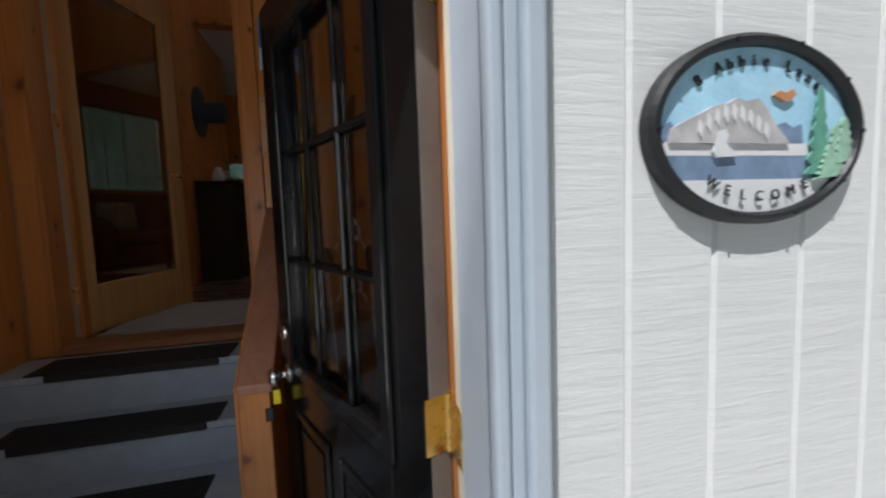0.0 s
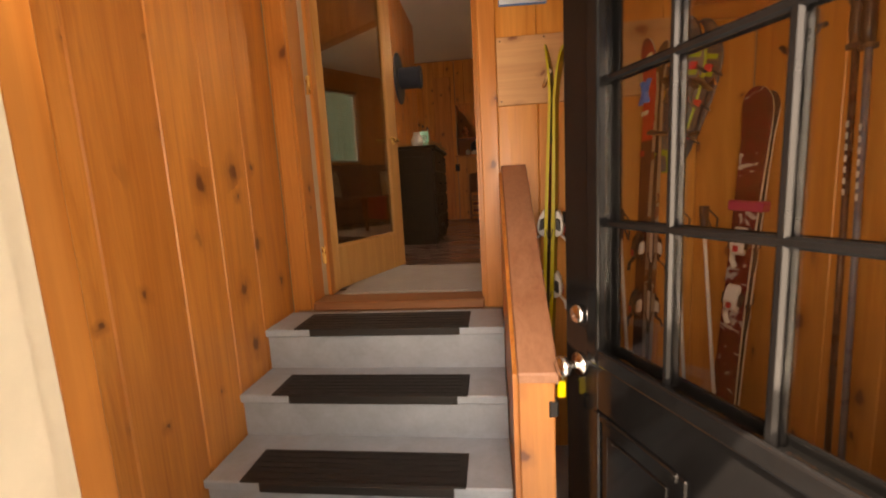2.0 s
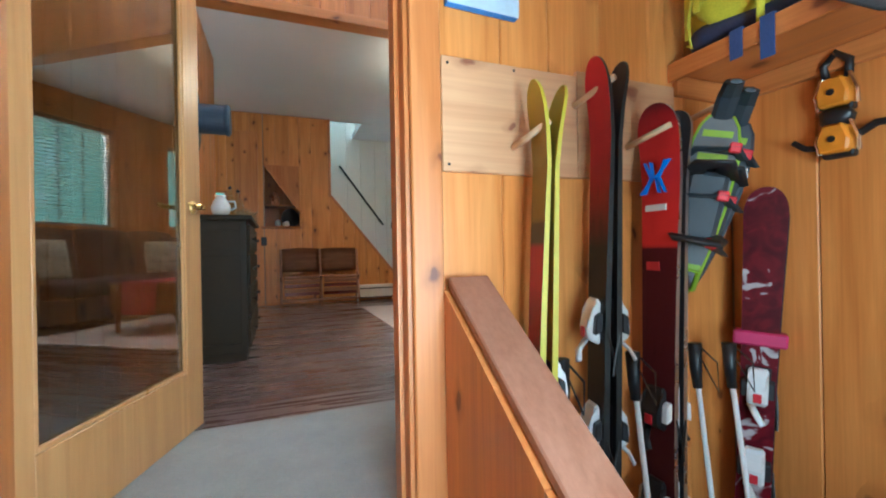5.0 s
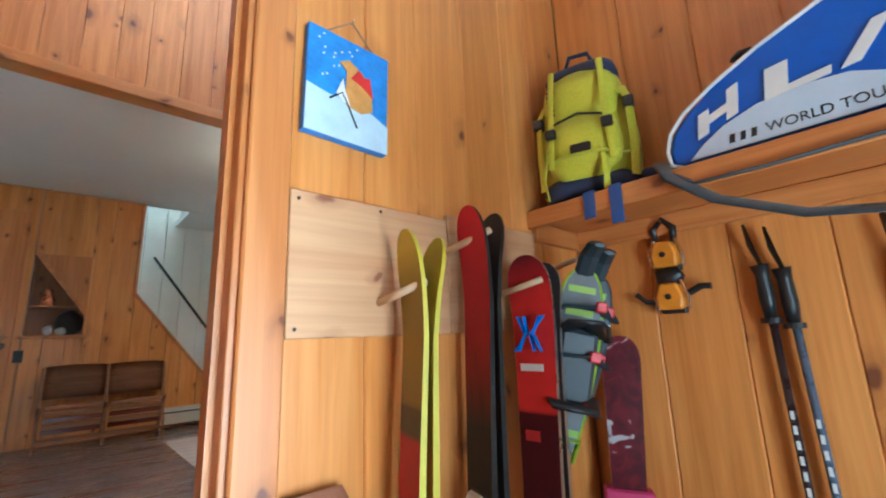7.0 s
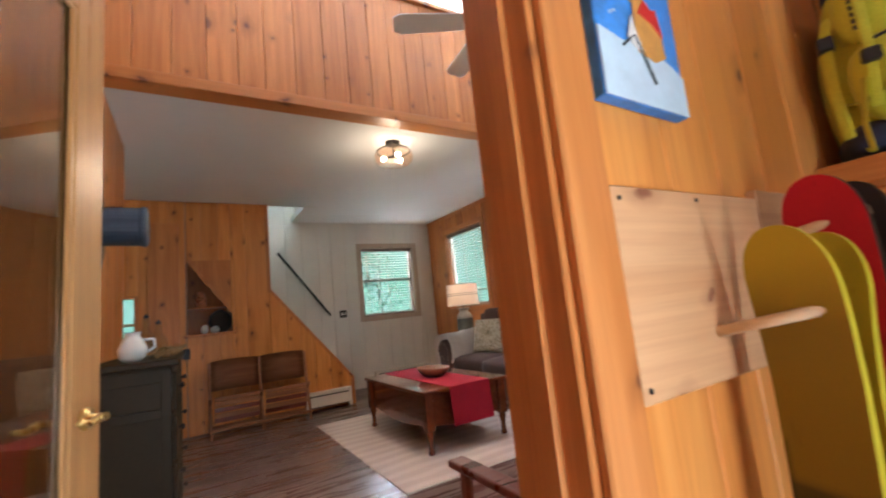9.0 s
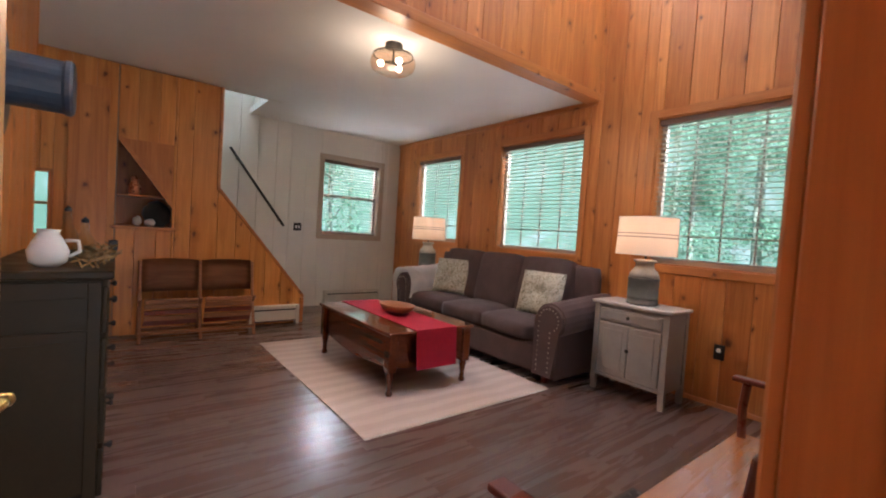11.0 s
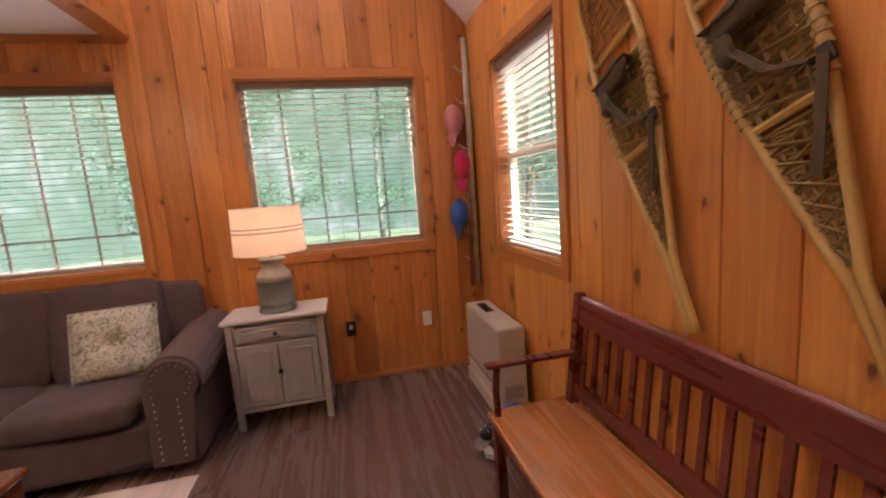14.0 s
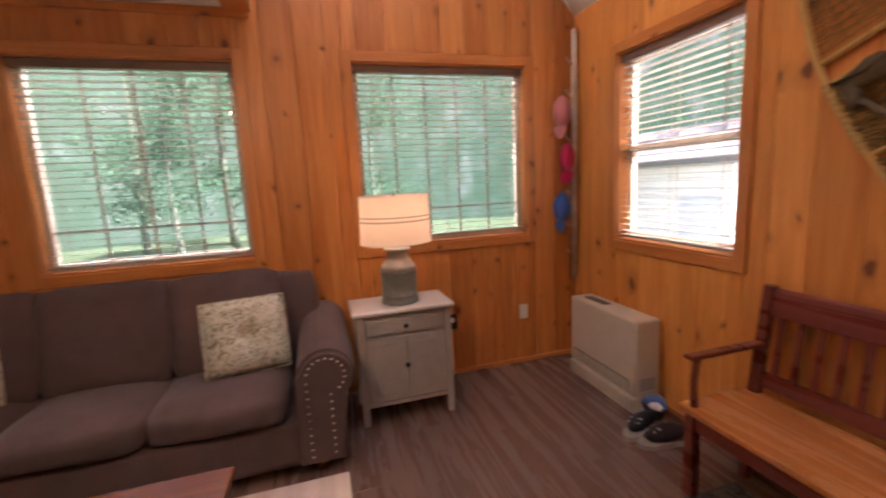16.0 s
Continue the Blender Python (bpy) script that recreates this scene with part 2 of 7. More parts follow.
red_cloth = woven("red_runner_cloth", (0.30, 0.002, 0.018), (0.42, 0.006, 0.030), 400, 0.9, 0.0)
grey_paint = painted("worn_grey_furniture_paint", (0.33, 0.31, 0.29), 0.5, 0.1, 9.0, 0.15)
top_paint = painted("pale_tabletop_paint", (0.58, 0.54, 0.50), 0.4, 0.06, 9.0, 0.1)
black_furniture = painted("black_furniture_paint", (0.032, 0.020, 0.008), 0.5, 0.25, 8.0, 0.1)
black_furniture.node_tree.nodes["Principled BSDF"].inputs["Specular IOR Level"].default_value = 0.2
heater_beige = painted("beige_heater_enamel", (0.50, 0.45, 0.37), 0.42, 0.05, 8.0)
baseboard_heater_paint = painted("cream_heater_enamel", (0.60, 0.56, 0.48), 0.45, 0.06)

# ---- building helpers ----
def part(name, bm, mat, parent=None, label="", smooth=False, kind=""):
    """Links a bmesh as one mesh object, under a thing or a part."""
    me = bpy.data.meshes.new(name)
    bmesh.ops.recalc_face_normals(bm, faces=bm.faces)
    bm.to_mesh(me)
    bm.free()
    for mt in mat if isinstance(mat, (list, tuple)) else (mat,):
        me.materials.append(mt)
    if smooth:
        for p in me.polygons:
            p.use_smooth = True
    ob = new(name, me)
    if parent is not None:
        ob.parent = parent
    return tagged(ob, label, kind=kind)


def thing(name, label, category, at=(0, 0, 0), turn=0.0, group="", kind=""):
    ob = new(name)
    ob.empty_display_size = 0.1
    ob.matrix_basis = pose(*at, 0, 0, turn)
    return tagged(ob, label, category, group, kind)


def box(x0, x1, y0, y1, z0, z1, bevel=0.0, bm=None, seg=1):
    bm = bm or bmesh.new()
    vs = [bm.verts.new(c) for c in ((x0, y0, z0), (x1, y0, z0), (x1, y1, z0), (x0, y1, z0), (x0, y0, z1), (x1, y0, z1), (x1, y1, z1), (x0, y1, z1))]
    fs = [bm.faces.new([vs[i] for i in q]) for q in ((3, 2, 1, 0), (4, 5, 6, 7), (0, 1, 5, 4), (1, 2, 6, 5), (2, 3, 7, 6), (3, 0, 4, 7))]
    if bevel:
        es = {e for f in fs for e in f.edges}
        bmesh.ops.bevel(bm, geom=list(es), offset=bevel, segments=seg, affect="EDGES", profile=0.5)
    return bm


def rod(p0, p1, r0, r1=None, seg=12, bm=None):
    bm = bm or bmesh.new()
    p0, p1 = Vector(p0), Vector(p1)
    d = p1 - p0
    m = Matrix.Translation((p0 + p1) / 2) @ d.to_track_quat("Z", "Y").to_matrix().to_4x4()
    bmesh.ops.create_cone(bm, cap_ends=True, segments=seg, radius1=r0, radius2=r0 if r1 is None else r1, depth=d.length, matrix=m)
    return bm


def lathe(profile, seg=24, bm=None, at=(0, 0, 0)):
    """Turns a profile of (radius, height) round the upright axis."""
    bm = bm or bmesh.new()
    rings = []
    for r, z in profile:
        if r < 1e-5:
            rings.append([bm.verts.new((at[0], at[1], at[2] + z))] * seg)
        else:
            rings.append([bm.verts.new((at[0] + r * math.cos(math.tau * k / seg), at[1] + r * math.sin(math.tau * k / seg), at[2] + z)) for k in range(seg)])
    for a, b in zip(rings, rings[1:]):
        for k in range(seg):
            q = []
            for v in (a[k], a[(k + 1) % seg], b[(k + 1) % seg], b[k]):
                if v not in q:
                    q.append(v)
            if len(q) > 2:
                bm.faces.new(q)
    for ring in (rings[0], rings[-1]):
        if ring[0] is not ring[1]:
            bm.faces.new(ring)
    return bm


def prism(outline, axis, a, b, bm=None, bevel=0.0):
    """Pushes an outline of pairs along the axis from a to b. The pairs fill the two other axes in order."""
    bm = bm or bmesh.new()
    n = "xyz".index(axis)
    rest = [i for i in range(3) if i != n]

    def at(p, v):
        c = [0.0] * 3
        c[rest[0]], c[rest[1]], c[n] = p[0], p[1], v
        return c

    lo, hi = [bm.verts.new(at(p, a)) for p in outline], [bm.verts.new(at(p, b)) for p in outline]
    fs = [bm.faces.new(lo), bm.faces.new(hi)]
    k = len(outline)
    fs += [bm.faces.new((lo[i], lo[(i + 1) % k], hi[(i + 1) % k], hi[i])) for i in range(k)]
    if bevel:
        bmesh.ops.bevel(bm, geom=list({e for f in fs for e in f.edges}), offset=bevel, segments=1, affect="EDGES")
    return bm


def tube(points, r, seg=8, bm=None, flat=1.0):
    """A round bar, or with flat below 1 a strap, along points."""
    bm = bm or bmesh.new()
    pts = [Vector(p) for p in points]
    rings = []
    side = None
    for i, p in enumerate(pts):
        d = (pts[min(i + 1, len(pts) - 1)] - pts[max(i - 1, 0)]).normalized()
        if side is None:
            side = d.cross(Vector((0, 0, 1)))
            side = side if side.length > 0.05 else d.cross(Vector((0, 1, 0)))
        side = (side - d * side.dot(d)).normalized()
        up = d.cross(side)
        rr = r[i] if isinstance(r, (list, tuple)) else r
        rings.append([bm.verts.new(p + rr * (math.cos(math.tau * k / seg) * side + flat * math.sin(math.tau * k / seg) * up)) for k in range(seg)])
    for a, b in zip(rings, rings[1:]):
        for k in range(seg):
            bm.faces.new((a[k], a[(k + 1) % seg], b[(k + 1) % seg], b[k]))
    bm.faces.new(rings[0])
    bm.faces.new(rings[-1])
    return bm


def rects(u0, u1, z0, z1, holes):
    """A rectangle less its holes, as upright strips (ua, ub, za, zb)."""
    cuts = sorted({u0, u1, *(min(max(h[i], u0), u1) for h in holes for i in (0, 1))})
    out = []
    for a, b in zip(cuts, cuts[1:]):
        if b - a < 1e-4:
            continue
        spans = [(z0, z1)]
        for h in holes:
            if h[0] < (a + b) / 2 < h[1]:
                spans = [s for lo, hi in spans for s in ((lo, min(hi, h[2])), (max(lo, h[3]), hi)) if s[1] - s[0] > 1e-3]
        out += [(a, b, lo, hi) for lo, hi in spans]
    return out


def clad(wall, axis, plane, side, u0, u1, z0, z1, holes, width, mat, top=None, name="plank", seed=1, thick=0.018, groove=0.0045, bottom=None):
    """Upright planks on a wall, each a piece of its own. axis: the one that the wall stands across; side: +1 or -1, the way it faces;
    plane: the face of the planks; top and bottom: heights by the place along the wall, where they slope."""
    rng = random.Random(seed)
    edges = [u0]
    while edges[-1] < u1 - 1e-6:
        w = width * rng.uniform(0.8, 1.15)
        edges.append(u1 if u1 - edges[-1] < 1.5 * width else edges[-1] + w)
    for a, b in zip(edges, edges[1:]):
        runs = {}
        for ua, ub, lo, hi in rects(a, b, z0, z1, holes):
            key = (lo, hi)
            last = runs.setdefault(key, [])
            if last and abs(last[-1][1] - ua) < 1e-5:
                last[-1][1] = ub
            else:
                last.append([ua, ub])
        for (lo, hi), spans in runs.items():
            for ua, ub in spans:
                if ub - ua < 0.012:
                    continue
                g = groove
                sect = ((ua + 0.0006, 0), (ua + 0.0006, thick - g), (ua + 0.0006 + 0.9 * g, thick), (ub - 0.0006 - 0.9 * g, thick), (ub - 0.0006, thick - g), (ub - 0.0006, 0))
                um, zm = (ua + ub) / 2, (lo + hi) / 2
                bm = bmesh.new()
                rings = ([], [])
                for u, d in sect:
                    zt = min(hi, top(u)) if top else hi
                    zb = max(lo, bottom(u)) if bottom else lo
                    if zt < zb + 0.01:
                        zt = zb + 0.01
                    off = plane + side * (d - thick)
                    for ring, z in zip(rings, (zb, zt)):
                        ring.append(bm.verts.new((off - plane, u - um, z - zm) if axis == "x" else (u - um, off - plane, z - zm)))
                lo_r, hi_r = rings
                n = len(sect)
                bm.faces.new(lo_r), bm.faces.new(hi_r)
                for i in range(n):
                    bm.faces.new((lo_r[i], lo_r[(i + 1) % n], hi_r[(i + 1) % n], hi_r[i]))
                ob = part(name, bm, mat, wall)
                ob.location = (plane, um, zm) if axis == "x" else (um, plane, zm)


def core(name, axis, back, face, u0, u1, z0, z1, holes, mat, label, top=None):
    """The body of a wall between two planes, with its openings through it."""
    bm = bmesh.new()
    for ua, ub, lo, hi in rects(u0, u1, z0, z1, holes):
        if top:
            steps = max(1, round((ub - ua) / 0.6)) if hi > min(top(ua), top(ub)) else 1
            for i in range(steps):
                a, b = ua + (ub - ua) * i / steps, ua + (ub - ua) * (i + 1) / steps
                quad = ((a, lo), (b, lo), (b, max(lo + 0.01, min(hi, top(b)))), (a, max(lo + 0.01, min(hi, top(a)))))
                prism(quad, axis, back, face, bm)
        else:
            prism(((ua, lo), (ub, lo), (ub, hi), (ua, hi)), axis, back, face, bm)
    ob = part(name, bm, mat)
    return tagged(ob, label, "wall", kind="structure")

# ---- the setting: x across, y ahead from the entry, z from the living room's floor ----
GROUND = -0.93
LOW = -0.79            # the entry's floor
CEIL = 2.56            # flat ceiling under the loft
LOFT = 5.35            # face of the loft
X_WIN, Y_FAR, Y_BENCH, Y_SKI, X_LEFT = 3.45, 8.93, 3.08, 2.947, -0.56


def roof(y):
    return 2.65 + (y - 3.08) * 1.08


W3, W2, W1 = (3.50, 4.765, 1.035, 2.28), (5.465, 6.615, 1.04, 2.27), (7.345, 8.375, 1.05, 2.255)
W4 = (2.08, 2.965, 1.01, 2.235)
W0 = (2.18, 3.11, 1.05, 2.16)
# unseen bare opening, placed to let the added loft lamp through
LOFT_HOLE = (1.7, 3.1, 3.3, 4.6)
DOOR_IN = (-0.62, 0.30, -0.05, 2.05)
DOOR_OUT = (-0.075, 0.941, -0.85, 1.27)

inner = painted("wall_core", (0.35, 0.25, 0.16), 0.8, 0.1)
siding_paint = painted("pale_grey_siding_paint", (0.80, 0.80, 0.77), 0.6, 0.04, 4.0, 0.1)
_ns = siding_paint.node_tree
_rough = noise_tex(_ns, coords(_ns, (4, 4, 46)), 1.0, 6, 0.7, 0.3)
bump(_ns, _ns.nodes["Principled BSDF"], _rough, 0.5, 0.005)

# living room floor of dark planks along x
sub = tagged(part("floor", box(-3.2, 3.55, 2.96, 9.0, -0.22, -0.012), inner), "dark brown wood plank floor of the living room", "floor", kind="structure")
entry_floor = tagged(part("floor_entry", box(-0.8, 1.6, 1.05, 3.0, LOW - 0.1, LOW), step_paint), "grey painted entry floor at the foot of the steps", "floor", kind="structure")

# wall between the entry and the living room
wall_bench = core("wall_south", "y", Y_SKI + 0.018, Y_BENCH - 0.018, -3.2, 3.6, LOW, 5.2, [DOOR_IN, W4], inner, "knotty pine plank wall with the doorway and one window", top=lambda u: roof(3.0))
wall_window = core("wall_east", "x", X_WIN + 0.018, X_WIN + 0.16, 2.9, 9.1, -0.2, 5.2, [W3, W2, W1], inner, "knotty pine plank wall with three large windows", top=lambda u: min(roof(u), 5.2))
wall_far = core("wall_north", "y", Y_FAR + 0.012, Y_FAR + 0.15, -0.3, 3.61, -0.2, 5.2, [W0, LOFT_HOLE], white_wall, "off-white painted panel wall with one window")
wall_left = core("wall_west", "x", X_LEFT - 0.11, X_LEFT - 0.018, Y_BENCH, 6.40, -0.02, 5.2, [], inner, "knotty pine plank wall beside the inner door", top=lambda u: min(roof(u), 5.2) if u < LOFT + 0.05 else CEIL)
wall_kitchen = core("wall_kitchen", "x", -3.2, -3.05, 3.0, 9.0, -0.02, 3.0, [], pine_z, "pine wall at the end of the next room")
loft = core("wall_loft", "y", LOFT + 0.018, LOFT + 0.13, -0.67, 3.45, CEIL + 0.06, 3.63, [], inner, "knotty pine plank face of the loft above the living room")
ceiling = tagged(part("ceiling", box(-3.2, 3.46, LOFT + 0.10, 8.02, CEIL, CEIL + 0.08), white_ceiling), "flat white ceiling under the loft", "ceiling", kind="structure")
tagged(part("ceiling_stairs", box(1.15, 3.46, 8.02, 9.0, CEIL, CEIL + 0.08), white_ceiling), "flat white ceiling at the stairs", "ceiling", kind="structure")
tagged(part("ceiling_stairwell", box(-1.5, 1.3, 7.9, 9.1, 4.5, 4.6), white_ceiling), "white ceiling above the stairwell", "ceiling", kind="structure")
tagged(part("ceiling_vault", prism(((2.9, roof(2.9)), (5.5, roof(5.5)), (5.5, roof(5.5) + 0.1), (2.9, roof(2.9) + 0.1)), "x", -3.2, 3.62), white_ceiling), "steep white sloping ceiling", "ceiling", kind="structure")
# out of view; white was chosen to throw light back into the entry
tagged(part("ceiling_entry", box(-0.9, 1.65, 1.0, 2.96, 2.42, 2.5), white_ceiling), "unseen entry ceiling, made white to bounce light", "ceiling", kind="structure")
tagged(part("ceiling_loft", box(-3.2, 3.62, 5.46, 9.1, 5.2, 5.3), white_ceiling), "white ceiling of the open loft", "ceiling", kind="structure")
tagged(part("wall_loft_west", box(-0.78, -0.68, LOFT + 0.13, 7.98, CEIL + 0.08, 5.2), white_wall), "white wall at the end of the loft", "wall", kind="structure")
# unseen baffle, added to keep the loft lamp from flooding the stairwell
tagged(part("wall_stairwell_end", box(1.2, 1.3, 8.06, 9.0, CEIL + 0.08, 3.75), white_wall), "unseen white baffle that limits the loft light in the stairwell", "wall", kind="structure")
# walls of the stairwell and of the loft's storey, plain
tagged(part("wall_stairwell", box(-1.5, -1.4, 7.9, 9.1, -0.02, 4.5), white_wall), "white wall of the stairwell", "wall", kind="structure")
tagged(part("wall_stairwell_side", box(-1.5, 1.3, 7.98, 8.06, CEIL, 4.5), white_wall), "white wall above the stairs", "wall", kind="structure")


def grown(hole, by=0.045):
    return hole[0] - by, hole[1] + by, hole[2] - by, hole[3] + by


clad(wall_bench, "y", Y_BENCH, 1, X_LEFT, X_WIN, 0.0, roof(3.08) - 0.005, [(-0.70, 0.38, -1, 2.13), grown(W4)], 0.205, pine_light, seed=4)
clad(wall_bench, "y", Y_SKI, -1, -0.72, 1.48, LOW, 2.42, [(-0.70, 0.375, -0.06, 2.13)], 0.19, pine_light, seed=9)
clad(wall_window, "x", X_WIN, -1, Y_BENCH, Y_FAR, 0.0, 5.1, [grown(W3), grown(W2), grown(W1)],
     0.19, pine_z, top=lambda u: roof(u) if u < LOFT else CEIL, seed=12)
clad(wall_left, "x", X_LEFT, 1, Y_BENCH, 6.40, 0.0, 5.1, [], 0.19, pine_z, top=lambda u: roof(u) if u < LOFT else CEIL, seed=15)
clad(loft, "y", LOFT, -1, X_LEFT, X_WIN, CEIL + 0.05, 3.63, [], 0.185, pine_z, seed=21)
clad(wall_far, "y", Y_FAR, -1, -0.2, X_WIN, 0.0, 4.4, [grown(W0), LOFT_HOLE], 0.24, white_wall, seed=23, thick=0.012, groove=0.004, name="panel")

# entry walls
wall_entry_left = core("wall_entry_west", "x", -0.86, -0.738, 1.22, Y_SKI, GROUND, 2.5, [], inner, "knotty pine plank wall beside the steps")
clad(wall_entry_left, "x", -0.72, 1, 1.22, Y_SKI, LOW, 2.42, [], 0.27, pine_z, seed=31)
wall_entry_right = core("wall_entry_east", "x", 1.498, 1.62, 1.21, Y_SKI + 0.018, GROUND, 2.5, [], inner, "knotty pine plank wall under the shelf")
clad(wall_entry_right, "x", 1.48, -1, 1.238, Y_SKI, LOW, 2.42, [], 0.2, pine_light, seed=33)
wall_front = core("wall_front", "y", 1.068, 1.202, -0.86, 1.76, GROUND, 2.6, [DOOR_OUT], inner, "pale grey siding wall with the entrance door")
clad(wall_front, "y", 1.22, 1, -0.72, 1.48, LOW, 2.42, [(-0.16, 0.96, -1, 1.36)], 0.2, pine_z, seed=35)
clad(wall_front, "y", 1.05, -1, -0.86, 1.76, GROUND, 2.6, [(-0.20, 1.0, -1, 1.40)], 0.155, siding_paint, seed=37, thick=0.016, groove=0.006, name="siding_board")


def trim(name, bm, mat, label, category="trim"):
    return tagged(part(name, bm, mat), label, category, kind="structure")


# doorway to the living room: jambs, head, casings and sill
door_frame = thing("door_frame", "pine frame round the inner doorway", "door frame", kind="structure")
part("jamb", box(-0.62, -0.602, Y_SKI - 0.004, Y_BENCH + 0.004, -0.04, 2.03, 0.002), trim_z, door_frame)
part("jamb", box(0.282, 0.30, Y_SKI - 0.004, Y_BENCH + 0.004, -0.04, 2.03, 0.002), trim_z, door_frame)
part("head", box(-0.62, 0.30, Y_SKI - 0.004, Y_BENCH + 0.004, 2.03, 2.05, 0.002), trim_x, door_frame)
part("stop", box(0.27, 0.282, 2.985, 3.02, -0.03, 2.03), trim_z, door_frame)
for side, y0, y1 in ((-1, Y_SKI - 0.022, Y_SKI - 0.004), (1, Y_BENCH + 0.004, Y_BENCH + 0.022)):
    part("casing", box(0.294, 0.376, y0, y1, -0.04 if side < 0 else 0.0, 2.13, 0.004), trim_z, door_frame)
    part("casing", box(-0.70, -0.614, y0, y1, -0.04 if side < 0 else 0.0, 2.13, 0.004), trim_z, door_frame)
    part("casing", box(-0.614, 0.294, y0, y1, 2.043, 2.13, 0.004), trim_x, door_frame)
part("sill", box(-0.602, 0.282, 2.925, 3.085, -0.045, 0.004, 0.008), old_wood, door_frame, "worn wooden door sill")

# trims
trim("trim_loft", box(X_LEFT, X_WIN, LOFT - 0.018, LOFT + 0.13, CEIL - 0.02, CEIL + 0.055, 0.004), trim_x, "pine trim board along the edge of the loft")
trim("trim_loft_cap", box(X_LEFT, X_WIN, LOFT - 0.03, LOFT + 0.15, 3.631, 3.672, 0.004), trim_x, "pine cap board on the loft parapet")
trim("trim_ceiling", box(X_WIN - 0.016, X_WIN - 0.001, LOFT, Y_FAR, CEIL - 0.05, CEIL, 0.003), trim_y, "thin pine trim under the ceiling")
trim("baseboard", box(X_WIN - 0.014, X_WIN - 0.001, Y_BENCH + 0.001, Y_FAR, 0.0, 0.035, 0.003), trim_y, "narrow pine baseboard under the windows")
trim("baseboard_south", box(0.38, X_WIN - 0.015, Y_BENCH + 0.001, Y_BENCH + 0.015, 0.0, 0.035, 0.003), trim_x, "narrow pine baseboard behind the bench")
trim("trim_wall_end", box(X_LEFT - 0.12, X_LEFT + 0.004, 6.40, 6.42, 0.0, CEIL, 0.003), trim_z, "pine trim on the end of the wall")


# ---- windows and their blinds ----
def window(name, axis, face, side, hole, mullions, bars, sash_bar, label, tilt=-2.0, frame_mat=None, casing=None, dark_head=True):
    """A window in a wall: casing, deep reveal, sash with its bars and panes, and a slatted blind inside it.
    face: the wall's face, side: the way into the room along the axis."""
    u0, u1, z0, z1 = hole
    win = thing(name, label, "window", kind="structure")
    case = casing or (trim_y if axis == "x" else trim_x)
    up = casing or trim_z
    fm = frame_mat or window_vinyl

    def slab(pname, ua, ub, za, zb, d0, d1, mat, parent, bevel=0.0, lab=""):
        a, b = sorted((face + side * d0, face + side * d1))
        bm = box(a, b, ua, ub, za, zb, bevel) if axis == "x" else box(ua, ub, a, b, za, zb, bevel)
        return part(pname, bm, mat, parent, lab)

    c = 0.064
    slab("casing", u0 - c, u0 + 0.004, z0 - c, z1 + c, -0.002, 0.018, up, win, 0.004)
    slab("casing", u1 - 0.004, u1 + c, z0 - c, z1 + c, -0.002, 0.018, up, win, 0.004)
    slab("casing", u0 + 0.004, u1 - 0.004, z1 - 0.004, z1 + c, -0.002, 0.016, case, win, 0.004)
    slab("casing", u0 + 0.004, u1 - 0.004, z0 - c, z0 + 0.004, -0.002, 0.016, case, win, 0.004)
    for a, b in ((u0, u0 + 0.012), (u1 - 0.012, u1)):
        slab("reveal", a, b, z0, z1, -0.15, -0.003, up, win)
    slab("reveal", u0 + 0.012, u1 - 0.012, z1 - 0.012, z1, -0.15, -0.003, case, win)
    slab("window_sill", u0 + 0.012, u1 - 0.012, z0, z0 + 0.014, -0.15, -0.003, case, win)
    sash = slab("window_frame", u0 + 0.012, u0 + 0.05, z0 + 0.014, z1 - 0.012, -0.125, -0.085, fm, win)
    slab("window_frame", u1 - 0.05, u1 - 0.012, z0 + 0.014, z1 - 0.012, -0.125, -0.085, fm, win)
    slab("window_frame", u0 + 0.05, u1 - 0.05, z0 + 0.014, z0 + 0.055, -0.125, -0.085, fm, win)
    slab("window_frame", u0 + 0.05, u1 - 0.05, z1 - 0.05, z1 - 0.012, -0.125, -0.085, fm, win)
    if sash_bar:
        zm = z0 + (z1 - z0) * sash_bar
        slab("meeting_rail", u0 + 0.05, u1 - 0.05, zm - 0.02, zm + 0.02, -0.125, -0.082, fm, win)
    for k in range(mullions):
        u = u0 + 0.05 + (u1 - u0 - 0.1) * (k + 1) / (mullions + 1)
        slab("muntin", u - 0.006, u + 0.006, z0 + 0.055, z1 - 0.05, -0.11, -0.10, window_frame_dark, win)
    for zf in bars:
        z = z0 + (z1 - z0) * zf
        slab("muntin", u0 + 0.05, u1 - 0.05, z - 0.006, z + 0.006, -0.112, -0.098, window_frame_dark, win)
    pane = slab("pane", u0 + 0.045, u1 - 0.045, z0 + 0.05, z1 - 0.045, -0.118, -0.114, pane_glass, win)
    pane.visible_shadow = False

    blind = thing("window_blind", "cream horizontal slat blind, lowered with its slats open", "blind", group="window blinds")
    slab("headrail", u0 + 0.016, u1 - 0.016, z1 - 0.062, z1 - 0.014, -0.07, -0.018, window_frame_dark if dark_head else slat_mat, blind, 0.003)
    pitch, wide = 0.041, 0.046
    count = int((z1 - 0.075 - z0 - 0.035) / pitch)
    mesh = None
    for k in range(count):
        z = z1 - 0.09 - k * pitch
        m = pose(0, 0, 0, 0, side * tilt, 0) if axis == "x" else pose(0, 0, 0, -side * tilt, 0, 0)
        if mesh is None:
            L = (u1 - u0) / 2 - 0.02
            bm = box(-wide / 2, wide / 2, -L, L, -0.0012, 0.0012) if axis == "x" else box(-L, L, -wide / 2, wide / 2, -0.0012, 0.0012)
            bmesh.ops.transform(bm, matrix=m, verts=bm.verts)
